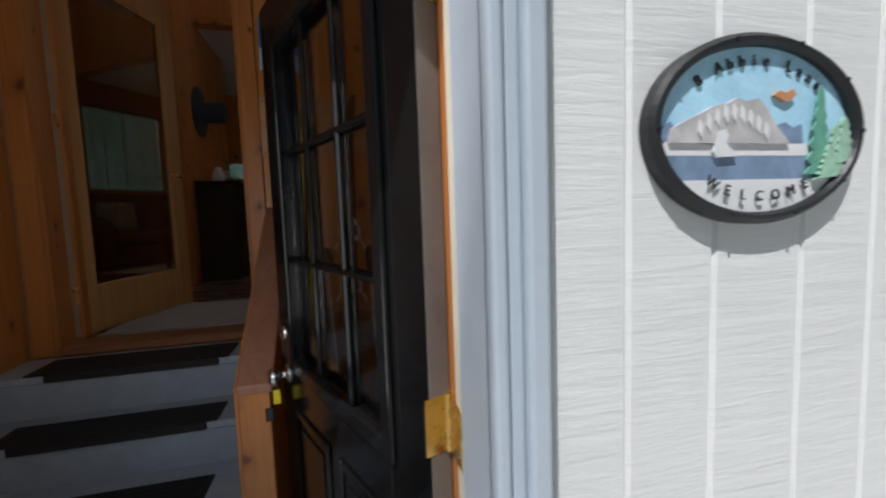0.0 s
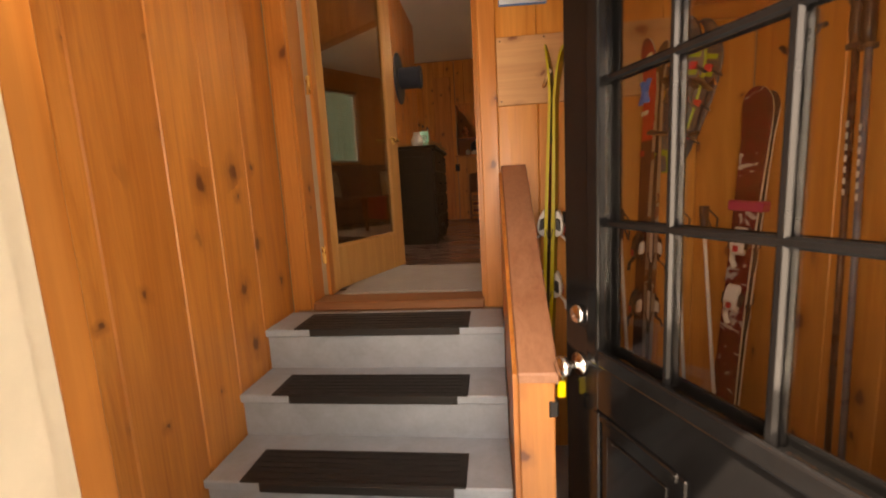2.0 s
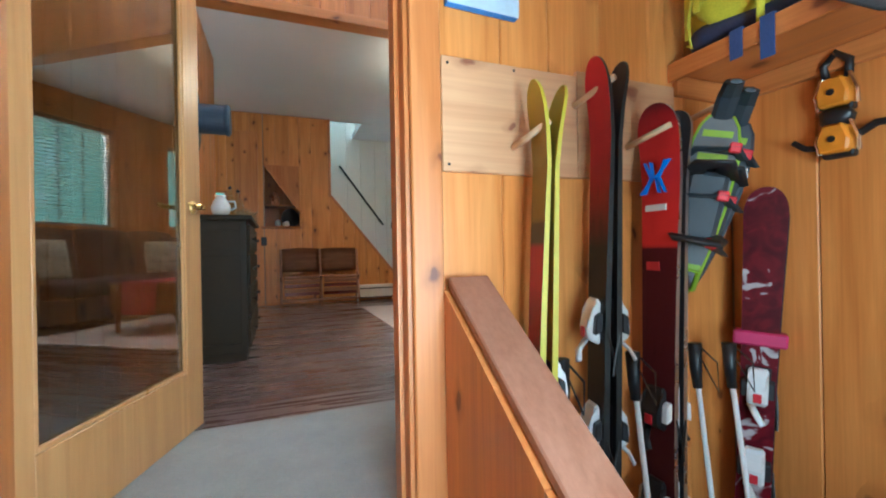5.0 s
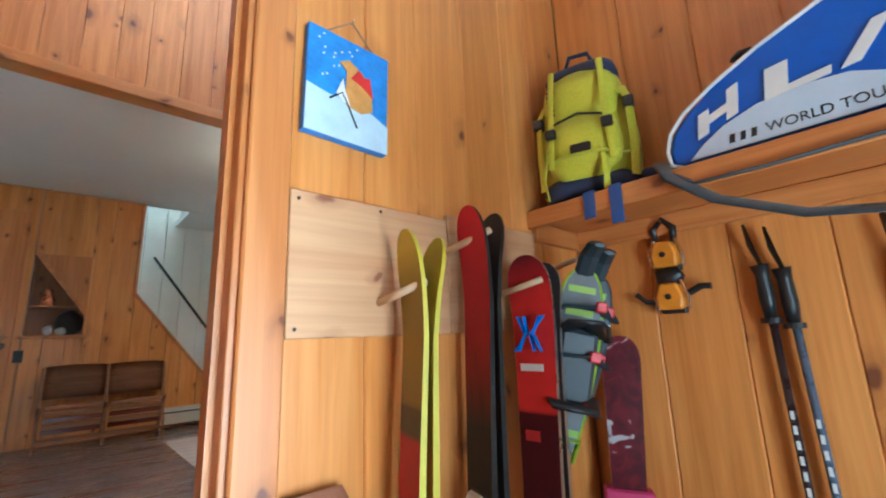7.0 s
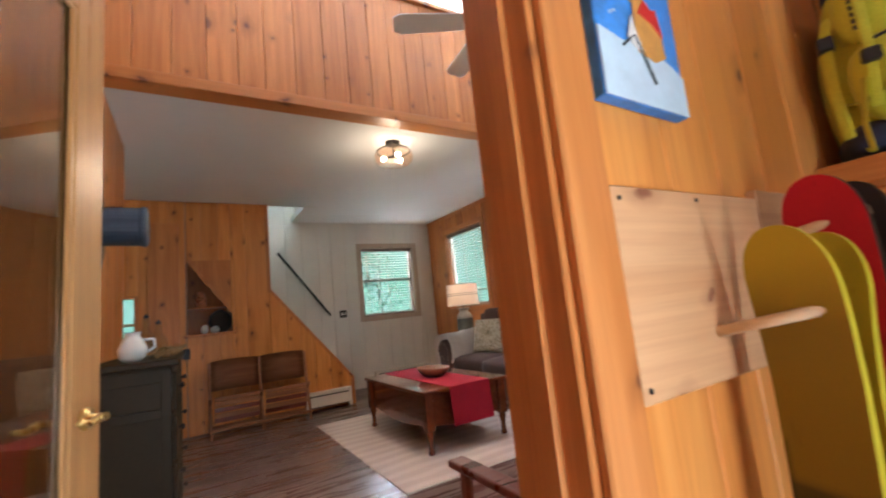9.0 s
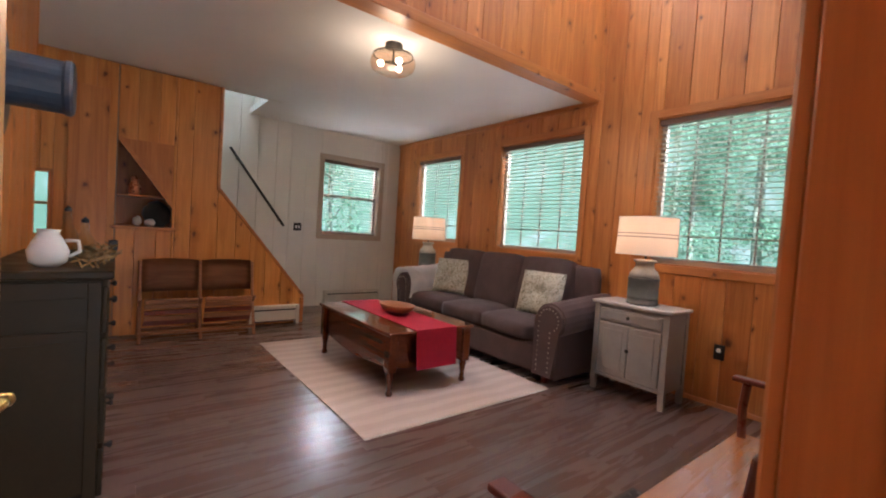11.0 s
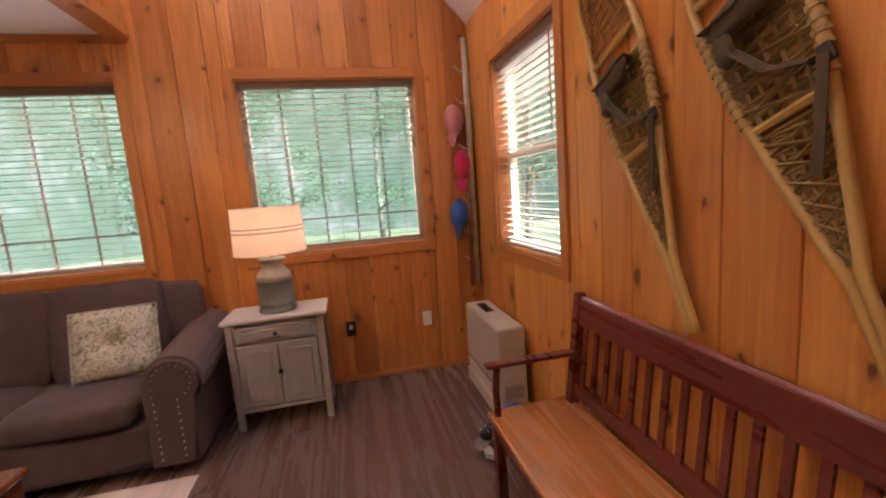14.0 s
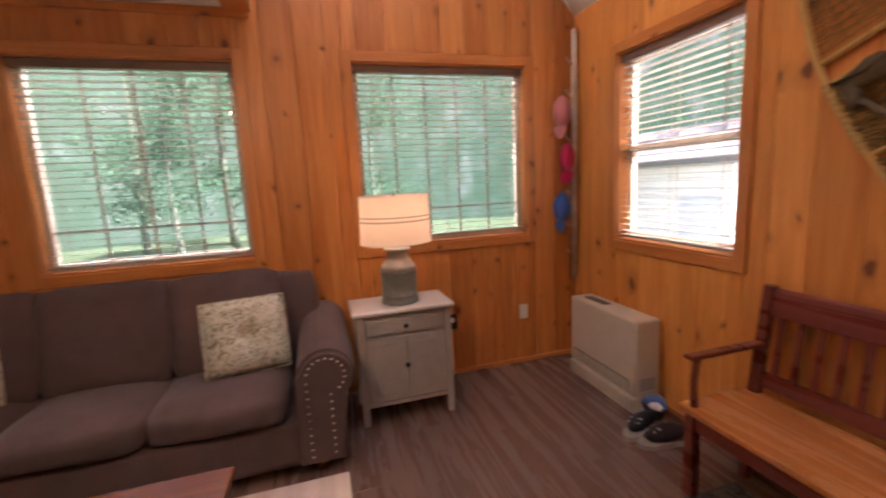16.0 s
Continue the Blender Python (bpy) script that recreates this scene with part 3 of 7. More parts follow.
            ob = part("slat", bm, slat_mat, blind)
            mesh = ob.data
        else:
            ob = new("slat", mesh)
            ob.parent = blind
        d = face - side * 0.045
        ob.location = (d, (u0 + u1) / 2, z) if axis == "x" else ((u0 + u1) / 2, d, z)
    zb = z1 - 0.09 - count * pitch + 0.012
    slab("bottom_rail", u0 + 0.02, u1 - 0.02, zb - 0.012, zb + 0.004, -0.068, -0.022, slat_mat, blind, 0.003)
    for f in (0.12, 0.5, 0.88):
        u = u0 + (u1 - u0) * f
        for d in (-0.0205, -0.069):
            slab("ladder_cord", u - 0.0014, u + 0.0014, zb, z1 - 0.06, d - 0.001, d + 0.001, cord_mat, blind)
    u = u0 + 0.10
    p = (face - side * 0.012, u) if axis == "x" else (u, face - side * 0.012)
    part("tilt_wand", rod((p[0], p[1], z1 - 0.07), (p[0], p[1], z1 - 0.55), 0.004, seg=6), cord_mat, blind)
    return win


window("window_1", "x", X_WIN, -1, W3, 4, (0.2,), None, "large pine-framed window beside the corner")
window("window_2", "x", X_WIN, -1, W2, 3, (0.2,), None, "large pine-framed window above the sofa")
window("window_3", "x", X_WIN, -1, W1, 2, (0.2,), None, "pine-framed window behind the far lamp")
window("window_4", "y", Y_BENCH, 1, W4, 0, (), 0.5, "pine-framed double-hung window above the heater")
window("window_5", "y", Y_FAR, -1, W0, 0, (), 0.52, "brown double-hung window in the white wall", frame_mat=window_frame_dark, casing=window_vinyl)

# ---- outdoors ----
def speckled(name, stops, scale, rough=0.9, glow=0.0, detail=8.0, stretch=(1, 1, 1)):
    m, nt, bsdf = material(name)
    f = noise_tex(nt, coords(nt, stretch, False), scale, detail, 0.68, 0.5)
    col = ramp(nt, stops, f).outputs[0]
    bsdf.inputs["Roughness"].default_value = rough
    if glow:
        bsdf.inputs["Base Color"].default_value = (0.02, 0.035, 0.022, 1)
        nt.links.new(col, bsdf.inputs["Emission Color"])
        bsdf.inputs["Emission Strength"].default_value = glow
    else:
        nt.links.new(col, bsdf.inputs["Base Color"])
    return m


def leaf_green(name, color):
    """Thin leaves: half of the light goes through them."""
    m, nt, bsdf = material(name)
    nt.nodes.remove(bsdf)
    n = noise_tex(nt, coords(nt), 0.9, 3, 0.6)
    col = ramp(nt, [(0.3, tuple(0.7 * c for c in color)), (0.7, tuple(1.3 * c for c in color))], n).outputs[0]
    d, t, mx = nt.nodes.new("ShaderNodeBsdfDiffuse"), nt.nodes.new("ShaderNodeBsdfTranslucent"), nt.nodes.new("ShaderNodeMixShader")
    mx.inputs[0].default_value = 0.5
    nt.links.new(col, d.inputs[0])
    nt.links.new(col, t.inputs[0])
    nt.links.new(d.outputs[0], mx.inputs[1])
    nt.links.new(t.outputs[0], mx.inputs[2])
    nt.links.new(mx.outputs[0], nt.nodes["Material Output"].inputs[0])
    return m


grass = speckled("grass_ground", [(0.3, (0.022, 0.045, 0.020)), (0.55, (0.040, 0.078, 0.036)), (0.75, (0.062, 0.09, 0.05))], 3.0)
# far woods give off their own daylight and bright sky gaps
woods_far = speckled("glowing_woods_backdrop", [(0.30, (0.07, 0.20, 0.135)), (0.47, (0.11, 0.27, 0.19)), (0.56, (0.19, 0.35, 0.28)), (0.66, (0.46, 0.58, 0.58))], 0.5, glow=0.16, stretch=(1, 1, 0.8))
bark = painted("tree_bark", (0.13, 0.155, 0.12), 0.9, 0.35, 5.0, 0.6, 30.0)
leaf_mats = [leaf_green("green_leaves", c) for c in ((0.10, 0.20, 0.135), (0.09, 0.185, 0.12), (0.11, 0.21, 0.14))]
concrete = painted("concrete_stoop", (0.42, 0.41, 0.39), 0.85, 0.15, 4.0, 0.3)

ground = tagged(part("ground", box(-400, 400, -400, 400, GROUND - 0.4, GROUND - 0.06), grass), "grass ground round the house", "ground", kind="structure")
tagged(part("stoop", box(-1.2, 2.4, -1.5, 1.04, GROUND - 0.06, GROUND, 0.01), concrete), "plain concrete stoop at the entrance", "stoop", kind="structure")
gravel = speckled("pale_gravel", [(0.3, (0.40, 0.39, 0.37)), (0.7, (0.58, 0.57, 0.55))], 30.0)
tagged(part("road", box(1.9, 11.0, -14, 0.9, GROUND - 0.0595, GROUND - 0.03, 0.01), gravel), "pale gravel drive beside the house", "drive", kind="structure")
# curved sheet that carries the glowing woods, dark apart from its emission
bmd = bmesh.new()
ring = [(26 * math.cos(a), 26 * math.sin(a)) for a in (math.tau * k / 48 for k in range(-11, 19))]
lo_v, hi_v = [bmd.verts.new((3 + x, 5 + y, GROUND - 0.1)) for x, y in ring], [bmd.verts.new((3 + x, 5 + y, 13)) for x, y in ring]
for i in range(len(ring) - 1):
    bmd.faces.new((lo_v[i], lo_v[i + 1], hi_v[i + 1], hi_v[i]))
tagged(part("backdrop", bmd, woods_far), "backdrop of green woods with its daylight put in as glow", "woods", kind="structure")


def tree(x, y, h, seed, lean=0.0):
    rng = random.Random(seed)
    t = thing("tree", "tall broadleaf tree with a grey-brown trunk and light green crown", "tree", (x, y, GROUND - 0.08), group="trees outside the windows")
    r = h * 0.010 + 0.03
    pts = [Vector((lean * f * h + 0.08 * math.sin(5 * f + seed), 0.08 * math.cos(4 * f + seed), f * h)) for f in (0, 0.12, 0.3, 0.5, 0.7, 0.95)]
    bm = tube(pts, [r * 1.35, r, r * 0.85, r * 0.65, r * 0.42, 0.02], 9)
    tips = []
    for k in range(11):
        f = rng.uniform(0.16, 0.9)
        base = pts[0].lerp(pts[-1], f)
        a, L = rng.uniform(0, math.tau), h * rng.uniform(0.14, 0.30) * (1.15 - 0.6 * f)
        tip = base + Vector((math.cos(a) * L, math.sin(a) * L, L * rng.uniform(0.1, 0.6)))
        mid = base.lerp(tip, 0.5) + Vector((0, 0, 0.1 * L))
        tube([base, mid, tip], [r * 0.4 * (1.1 - f), r * 0.22, 0.008], 5, bm)
        tips += [tip, mid, base.lerp(tip, 0.75)]
    part("trunk", bm, bark, t, smooth=True)
    verts, faces = [], []
    for c in tips:
        for _ in range(100):
            p = c + Vector((rng.gauss(0, 0.42), rng.gauss(0, 0.42), rng.gauss(0, 0.30)))
            s = rng.uniform(0.05, 0.10)
            a = Vector((rng.gauss(0, 1), rng.gauss(0, 1), rng.gauss(0, 0.6))).normalized()
            b = a.cross(Vector((rng.gauss(0, 1), rng.gauss(0, 1), rng.gauss(0, 1)))).normalized()
            n = len(verts)
            verts += [p - s * a, p + 0.5 * s * b, p + s * a, p - 0.5 * s * b]
            faces.append((n, n + 1, n + 2, n + 3))
    me = bpy.data.meshes.new("crown")
    me.from_pydata([tuple(v) for v in verts], [], faces)
    me.materials.append(leaf_mats[seed % 3])
    crown = new("crown", me)
    crown.parent = t
    return t


for k, (tx, ty, th) in enumerate(((11.2, 6.4, 9), (10.5, 8.6, 9.5), (8.0, 9.9, 8), (11.5, 2.4, 10), (10.0, 11.6, 9),
                                 (4.6, 12.6, 7), (2.6, 14.0, 9), (6.8, 13.5, 8), (13.5, 9.2, 10), (7.0, -5.0, 9), (3.6, -8.5, 8), (12.5, -1.5, 8), (0.9, 12.4, 8), (5.2, -7.0, 8))):
    tree(tx + (9.5 if tx > 7.4 and ty > 2 else 0), ty + (6 if ty > 12 else 0), th, 40 + k)

# pale outbuilding that shows through the window over the heater
garage_paint = painted("white_garage_boards", (0.74, 0.75, 0.76), 0.6, 0.04, 3.0)
garage_roof = painted("grey_roof_shingles", (0.16, 0.16, 0.17), 0.9, 0.2, 9.0, 0.4)
garage = thing("outbuilding", "white boarded outbuilding with a grey roof", "shed", (7.4, -2.7, GROUND - 0.06), 0)
part("wall", box(-1.9, 1.9, -1.8, 1.58, 0, 2.6), garage_paint, garage)
part("roof", prism(((-2.1, 2.55), (-0.2, 3.3), (1.8, 2.55), (1.8, 2.65), (-0.2, 3.42), (-2.1, 2.65)), "x", -2.1, 2.1), garage_roof, garage)
for k in range(13):
    part("board", box(-1.9, 1.9, 1.58, 1.598, 0.06 + 0.19 * k, 0.235 + 0.19 * k, 0.006), garage_paint, garage)
part("door", box(-1.7, -0.9, 1.598, 1.63, 0.05, 2.0, 0.006), casing_paint, garage)

# ---- entry: steps, knee wall, entrance door ----
RISE = (-0.045, -0.235, -0.42, -0.605)
NOSE = (2.645, 2.405, 2.145, 1.885)
stairs = thing("entry_steps", "worn grey painted wooden steps with black rubber treads", "steps")
back = Y_SKI - 0.024
for k, (z, y) in enumerate(zip(RISE, NOSE)):
    part("tread", box(-0.718, 0.368, y, (NOSE[k - 1] + 0.03) if k else back, z - 0.034, z, 0.005), step_paint, stairs)
    part("riser", box(-0.716, 0.366, y + 0.022, y + 0.04, (RISE[k + 1] if k < 3 else LOW), z - 0.034), step_paint, stairs)
for k, (z, y) in enumerate(zip(RISE, NOSE)):
    mat_t = thing("stair_tread_mat", "black rubber tread mat folded over the edge of a grey step", "stair mat", group="black stair mats")
    yb = y + (0.215 if k == 0 else 0.175)
    bm = box(-0.575, 0.215, y - 0.006, yb, z + 0.001, z + 0.008, 0.002)
    part("mat", bm, rubber, mat_t)
    part("nosing", box(-0.50, 0.175, y - 0.014, y - 0.001, z - 0.028, z + 0.006, 0.003), rubber, mat_t)
    for q in range(6):
        yy = y + 0.012 + q * (yb - y - 0.03) / 5
        part("rib", box(-0.55, 0.19, yy, yy + 0.008, z + 0.008, z + 0.0105), rubber, mat_t)

knee = thing("knee_wall", "sloping pine knee wall beside the entry steps with a red-brown cap board", "knee wall")


def cap_z(y):
    return 0.045 + (y - 2.026) * 0.668


part("body", prism(((2.045, LOW), (Y_SKI - 0.024, LOW), (Y_SKI - 0.024, cap_z(Y_SKI - 0.024) - 0.032), (2.045, cap_z(2.045) - 0.032)), "x", 0.392, 0.48), pine_z, knee)
part("end_board", box(0.386, 0.486, 2.026, 2.045, LOW, cap_z(2.026) - 0.032, 0.003), trim_z, knee)
part("side_board", prism(((2.045, LOW), (2.50, LOW), (2.50, cap_z(2.50) - 0.034), (2.045, cap_z(2.045) - 0.034)), "x", 0.3715, 0.3915), pine_z, knee)
part("side_board", prism(((2.503, LOW), (Y_SKI - 0.026, LOW), (Y_SKI - 0.026, cap_z(Y_SKI - 0.026) - 0.034), (2.503, cap_z(2.503) - 0.034)), "x", 0.3715, 0.3915), pine_z, knee)
part("cap", prism(((2.015, cap_z(2.015) - 0.03), (Y_SKI - 0.024, cap_z(Y_SKI - 0.024) - 0.03), (Y_SKI - 0.024, cap_z(Y_SKI - 0.024)), (2.015, cap_z(2.015))), "x", 0.384, 0.497, bevel=0.004), cap_wood, knee, "red-brown cap board")

# entrance frame
out_frame = thing("entrance_frame", "pale grey casing and cream jambs of the entrance", "door frame", kind="structure")
part("jamb", box(-0.087, -0.045, 1.052, 1.208, -0.85, 1.26, 0.002), cream_paint, out_frame)
part("inner_edge", box(-0.088, -0.050, 1.209, 1.248, -0.79, 1.26, 0.003), trim_z, out_frame, "pine edge board inside the jamb")
brown_jamb = painted("dark_brown_jamb_paint", (0.032, 0.027, 0.025), 0.4, 0.2, 8.0)
part("jamb", box(0.918, 0.94, 1.263, 1.28, -0.79, 1.26, 0.002), brown_jamb, out_frame, "dark brown inner stop")
part("jamb", box(0.913, 0.94, 1.04, 1.175, -0.85, 1.26, 0.002), casing_paint, out_frame)
part("jamb_edge", box(0.915, 0.94, 1.211, 1.262, -0.85, 1.26, 0.002), trim_z, out_frame)
part("jamb_edge", box(0.914, 0.94, 1.176, 1.210, -0.85, 1.26, 0.002), cream_paint, out_frame)
for z in (-0.498, 0.222, 0.972):
    h = part("hinge_leaf", box(0.9095, 0.9128, 1.172, 1.243, z - 0.05, z + 0.05, 0.001), brass, out_frame, "brass hinge leaf")
    part("knuckle", rod((0.9085, 1.243, z - 0.052), (0.9085, 1.243, z + 0.052), 0.0075, seg=10), brass, h)
    for dz in (-0.033, 0.0, 0.033):
        part("screw", rod((0.9097, 1.19 + 0.025 * (dz == 0), z + dz), (0.9085, 1.19 + 0.025 * (dz == 0), z + dz), 0.005, seg=8), chrome, h)
part("jamb_stop", box(-0.045, -0.032, 1.10, 1.18, -0.84, 1.25), cream_paint, out_frame)
part("head", box(-0.075, 0.94, 1.052, 1.235, 1.26, 1.285), cream_paint, out_frame)
for s, x, f in ((1, 0.913, 0.59), (-1, -0.05, 1.0)):
    for a, b, d in ((0.0, 0.035 * f, 0.030), (0.035 * f, 0.075 * f, 0.022), (0.075 * f, 0.125 * f, 0.036)):
        lo_x, hi_x = sorted((x + s * a, x + s * b))
        part("moulding", box(lo_x, hi_x, 1.050 - d, 1.052, GROUND + 0.05, 1.38, 0.006, seg=2), casing_paint, out_frame)
part("moulding", box(-0.05, 0.913, 1.02, 1.052, 1.27, 1.38, 0.006), casing_paint, out_frame)
part("inner_casing", box(0.942, 1.0, 1.2205, 1.238, LOW, 1.355, 0.003), trim_z, out_frame)
part("inner_casing", box(-0.155, -0.090, 1.2205, 1.238, LOW, 1.355, 0.003), trim_z, out_frame)
part("inner_casing", box(-0.155, 1.0, 1.2205, 1.238, 1.285, 1.355, 0.003), trim_x, out_frame)
part("sill", box(-0.045, 0.913, 1.03, 1.24, -0.865, -0.825, 0.008), dark_metal, out_frame)

# entrance door: local x from the hinge to the latch, y its thickness towards the outside face
DW, DH = 0.914, 2.03
edoor = thing("entrance_door", "open black entrance door with nine glass panes and two lower panels", "door", (0.893, 1.24, LOW + 0.012), 112.2)
GX0, GX1, GZ0, GZ1 = 0.146, 0.772, 0.905, 1.885
T = 0.044


def leaf(x0, x1, z0, z1, name="leaf_board"):
    return part(name, box(x0, x1, -T / 2, T / 2, z0, z1, 0.0015), black_door, edoor)


leaf(0, GX0, 0, DH, "stile"), leaf(GX1, DW, 0, DH, "stile"), leaf(GX0, GX1, GZ1, DH, "rail"), leaf(GX0, GX1, 0, GZ0, "rail")
edge_grey = painted("grey_brown_door_edge", (0.15, 0.13, 0.115), 0.45, 0.2, 8.0)
part("edge_strip", box(-0.0015, 0.0002, -T / 2 + 0.001, T / 2 - 0.001, 0, DH), edge_grey, edoor, "grey-brown hinge edge")
for s in (-1, 1):
    y0, y1 = sorted((s * T / 2, s * (T / 2 + 0.014)))
    for x0, x1, z0, z1 in ((GX0 - 0.028, GX0 + 0.016, GZ0 - 0.028, GZ1 + 0.028), (GX1 - 0.016, GX1 + 0.028, GZ0 - 0.028, GZ1 + 0.028), (GX0 + 0.016, GX1 - 0.016, GZ0 - 0.028, GZ0 + 0.016), (GX0 + 0.016, GX1 - 0.016, GZ1 - 0.016, GZ1 + 0.028)):
        part("lite_frame", box(x0, x1, y0, y1, z0, z1, 0.006, seg=2), black_door, edoor)
    for k in (1, 2):
        x = GX0 + (GX1 - GX0) * k / 3
        ya, yb = sorted((s * 0.0032, s * 0.017))
        part("muntin", box(x - 0.0095, x + 0.0095, ya, yb, GZ0, GZ1, 0.005), black_door, edoor)
        z = GZ0 + (GZ1 - GZ0) * k / 3
        part("muntin", box(GX0, GX1, ya, yb + (0.0008 if s > 0 else 0) , z - 0.0095, z + 0.0095, 0.005), black_door, edoor)
    for xa, xb in ((0.135, 0.425), (0.49, 0.78)):
        for x0, x1, z0, z1 in ((xa, xa + 0.022, 0.2, 0.75), (xb - 0.022, xb, 0.2, 0.75), (xa + 0.022, xb - 0.022, 0.2, 0.222), (xa + 0.022, xb - 0.022, 0.728, 0.75)):
            ya, yb = sorted((s * T / 2, s * (T / 2 + 0.008)))
            part("panel_moulding", box(x0, x1, ya, yb, z0, z1, 0.004), black_door, edoor)
        ya, yb = sorted((s * T / 2, s * (T / 2 + 0.004)))
        part("panel", box(xa + 0.05, xb - 0.05, ya, yb, 0.25, 0.70, 0.003), black_door, edoor)
for i in range(3):
    for k in range(3):
        x0, x1 = GX0 + (GX1 - GX0) * i / 3, GX0 + (GX1 - GX0) * (i + 1) / 3
        z0, z1 = GZ0 + (GZ1 - GZ0) * k / 3, GZ0 + (GZ1 - GZ0) * (k + 1) / 3
        part("pane", box(x0 + 0.001, x1 - 0.001, -0.003, 0.003, z0 + 0.001, z1 - 0.001), smeared_glass, edoor)
for z in (0.28, 1.0, 1.75):
    h = part("hinge", box(-0.003, 0.0, -T / 2 + 0.002, T / 2 + 0.010, z - 0.05, z + 0.05), brass, edoor, "brass hinge")
    part("knuckle", rod((-0.004, -T / 2 - 0.002, z - 0.052), (-0.004, -T / 2 - 0.002, z + 0.052), 0.007, seg=10), brass, h)
for s in (-1, 1):
    k = part("knob", lathe([(0.031, 0.0), (0.031, 0.006), (0.011, 0.010), (0.011, 0.03), (0.026, 0.042), (0.029, 0.055), (0.022, 0.066), (0.0, 0.068)], 20), chrome, edoor, "worn metal door knob", True)
    k.matrix_basis = pose(DW - 0.065, s * T / 2, 0.845, -90 * s, 0, 0)
    d = part("deadbolt", lathe([(0.026, 0.0), (0.026, 0.008), (0.020, 0.016), (0.0, 0.016)], 20), chrome, edoor, "round deadbolt", True)
    d.matrix_basis = pose(DW - 0.065, s * T / 2, 0.985, -90 * s, 0, 0)
keys = thing("door_keys", "keys with yellow tag and black fob on the door knob", "keys", (0.507, 2.042, 0.005), 102)
yellow_tag = painted("yellow_plastic", (0.80, 0.62, 0.015), 0.4, 0.1)
part("tag", box(-0.004, 0.004, -0.012, 0.012, -0.05, 0.0, 0.003), yellow_tag, keys, "yellow tag")
part("fob", box(-0.012, 0.012, 0.012, 0.042, -0.105, -0.05, 0.006), black_plastic, keys, "black fob")
part("ring", tube([(0, 0.012 * math.cos(a) + 0.008, 0.012 * math.sin(a) + 0.004) for a in (math.tau * k / 12 for k in range(13))], 0.0018, 6), chrome, keys)

# inner glazed door, open into the living room
idoor = thing("inner_door", "open light wood inner door with one tall glass pane", "door", (-0.596, 3.085, 0.012), 72.5)
IW, IH = 0.885, 2.005
for x0, x1, z0, z1, n in ((0, 0.115, 0, IH, "stile"), (IW - 0.115, IW, 0, IH, "stile"), (0.115, IW - 0.115, 0, 0.24, "rail"), (0.115, IW - 0.115, IH - 0.12, IH, "rail")):
    part(n, box(x0, x1, -0.0175, 0.0175, z0, z1, 0.002), door_wood, idoor)
for s in (-1, 1):
    ya, yb = sorted((s * 0.004, s * 0.015))
    for x0, x1, z0, z1 in ((0.115, 0.13, 0.24, IH - 0.12), (IW - 0.13, IW - 0.115, 0.24, IH - 0.12), (0.13, IW - 0.13, 0.24, 0.255), (0.13, IW - 0.13, IH - 0.135, IH - 0.12)):
        part("bead", box(x0, x1, ya, yb, z0, z1, 0.003), door_wood, idoor)
part("pane", box(0.117, IW - 0.117, -0.003, 0.003, 0.242, IH - 0.122), door_glass, idoor)
for z in (0.215, 1.10, 1.85):
    h = part("hinge", box(-0.004, 0.001, -0.016, 0.018, z - 0.045, z + 0.045), brass, idoor, "brass hinge")
    part("knuckle", rod((-0.003, -0.021, z - 0.046), (-0.003, -0.021, z + 0.046), 0.006, seg=10), brass, h)
for s in (-1, 1):
    hdl = part("handle", lathe([(0.026, 0), (0.026, 0.006), (0.010, 0.012), (0.010, 0.045), (0.0, 0.045)], 18), brass, idoor, "brass lever handle", True)
    hdl.matrix_basis = pose(IW - 0.06, s * 0.0175, 0.885, -90 * s, 0, 0)
    lv = part("lever", tube([(IW - 0.06, s * 0.058, 0.885), (IW - 0.09, s * 0.062, 0.889), (IW - 0.125, s * 0.06, 0.884), (IW - 0.16, s * 0.057, 0.892)], [0.009, 0.010, 0.008, 0.006], 10), brass, idoor, smooth=True)

# ---- stair side, next room ----
def stair_top(x):
    return CEIL if x < 0.672 else max(0.04, 1.506 - (x - 0.672) * 1.24)


NICHE = (-0.18, 0.265, 1.06, 1.88)
SMALL = (-0.97, -0.62, 0.93, 1.52)
wall_stairs = core("wall_stair_side", "y", 8.018, 8.07, -3.1, 0.672, 0.0, CEIL, [NICHE, SMALL], inner, "knotty pine plank wall under the stairs with a nook")
core("wall_stair_slope", "y", 8.018, 8.07, 0.6725, 1.62, 0.0, CEIL, [], inner, "sloping knotty pine plank wall beside the stairs", top=lambda x: stair_top(max(x, 0.6726)))
clad(wall_stairs, "y", 8.0, -1, -2.2, 0.672, 0.0, CEIL, [NICHE, SMALL], 0.165, pine_light, seed=44)
clad(wall_stairs, "y", 8.0, -1, 0.672, 1.62, 0.0, CEIL, [], 0.165, pine_light, top=lambda x: stair_top(max(x, 0.6721)), seed=46)
part("nook_infill", prism(((-0.17, 1.88), (0.265, 1.27), (0.265, 1.88)), "y", 8.002, 8.03), pine_z, wall_stairs)
trim("trim_nook", prism(((-0.185, 1.875), (-0.155, 1.90), (0.27, 1.30), (0.27, 1.24)), "y", 7.985, 8.0), trim_x, "slanting pine trim over the nook")
trim("trim_nook_sill", box(-0.22, 0.30, 7.96, 8.03, 1.03, 1.06, 0.004), pine_x, "pine sill of the nook")
trim("trim_post", box(0.655, 0.69, 7.985, 8.07, 1.48, CEIL, 0.003), trim_z, "pine corner trim beside the stairs")
trim("trim_stair_slope", prism(((0.66, 1.50), (0.66, 1.545), (1.64, 0.33), (1.64, 0.285)), "y", 7.985, 8.08), trim_x, "slanting pine cap along the stairs")
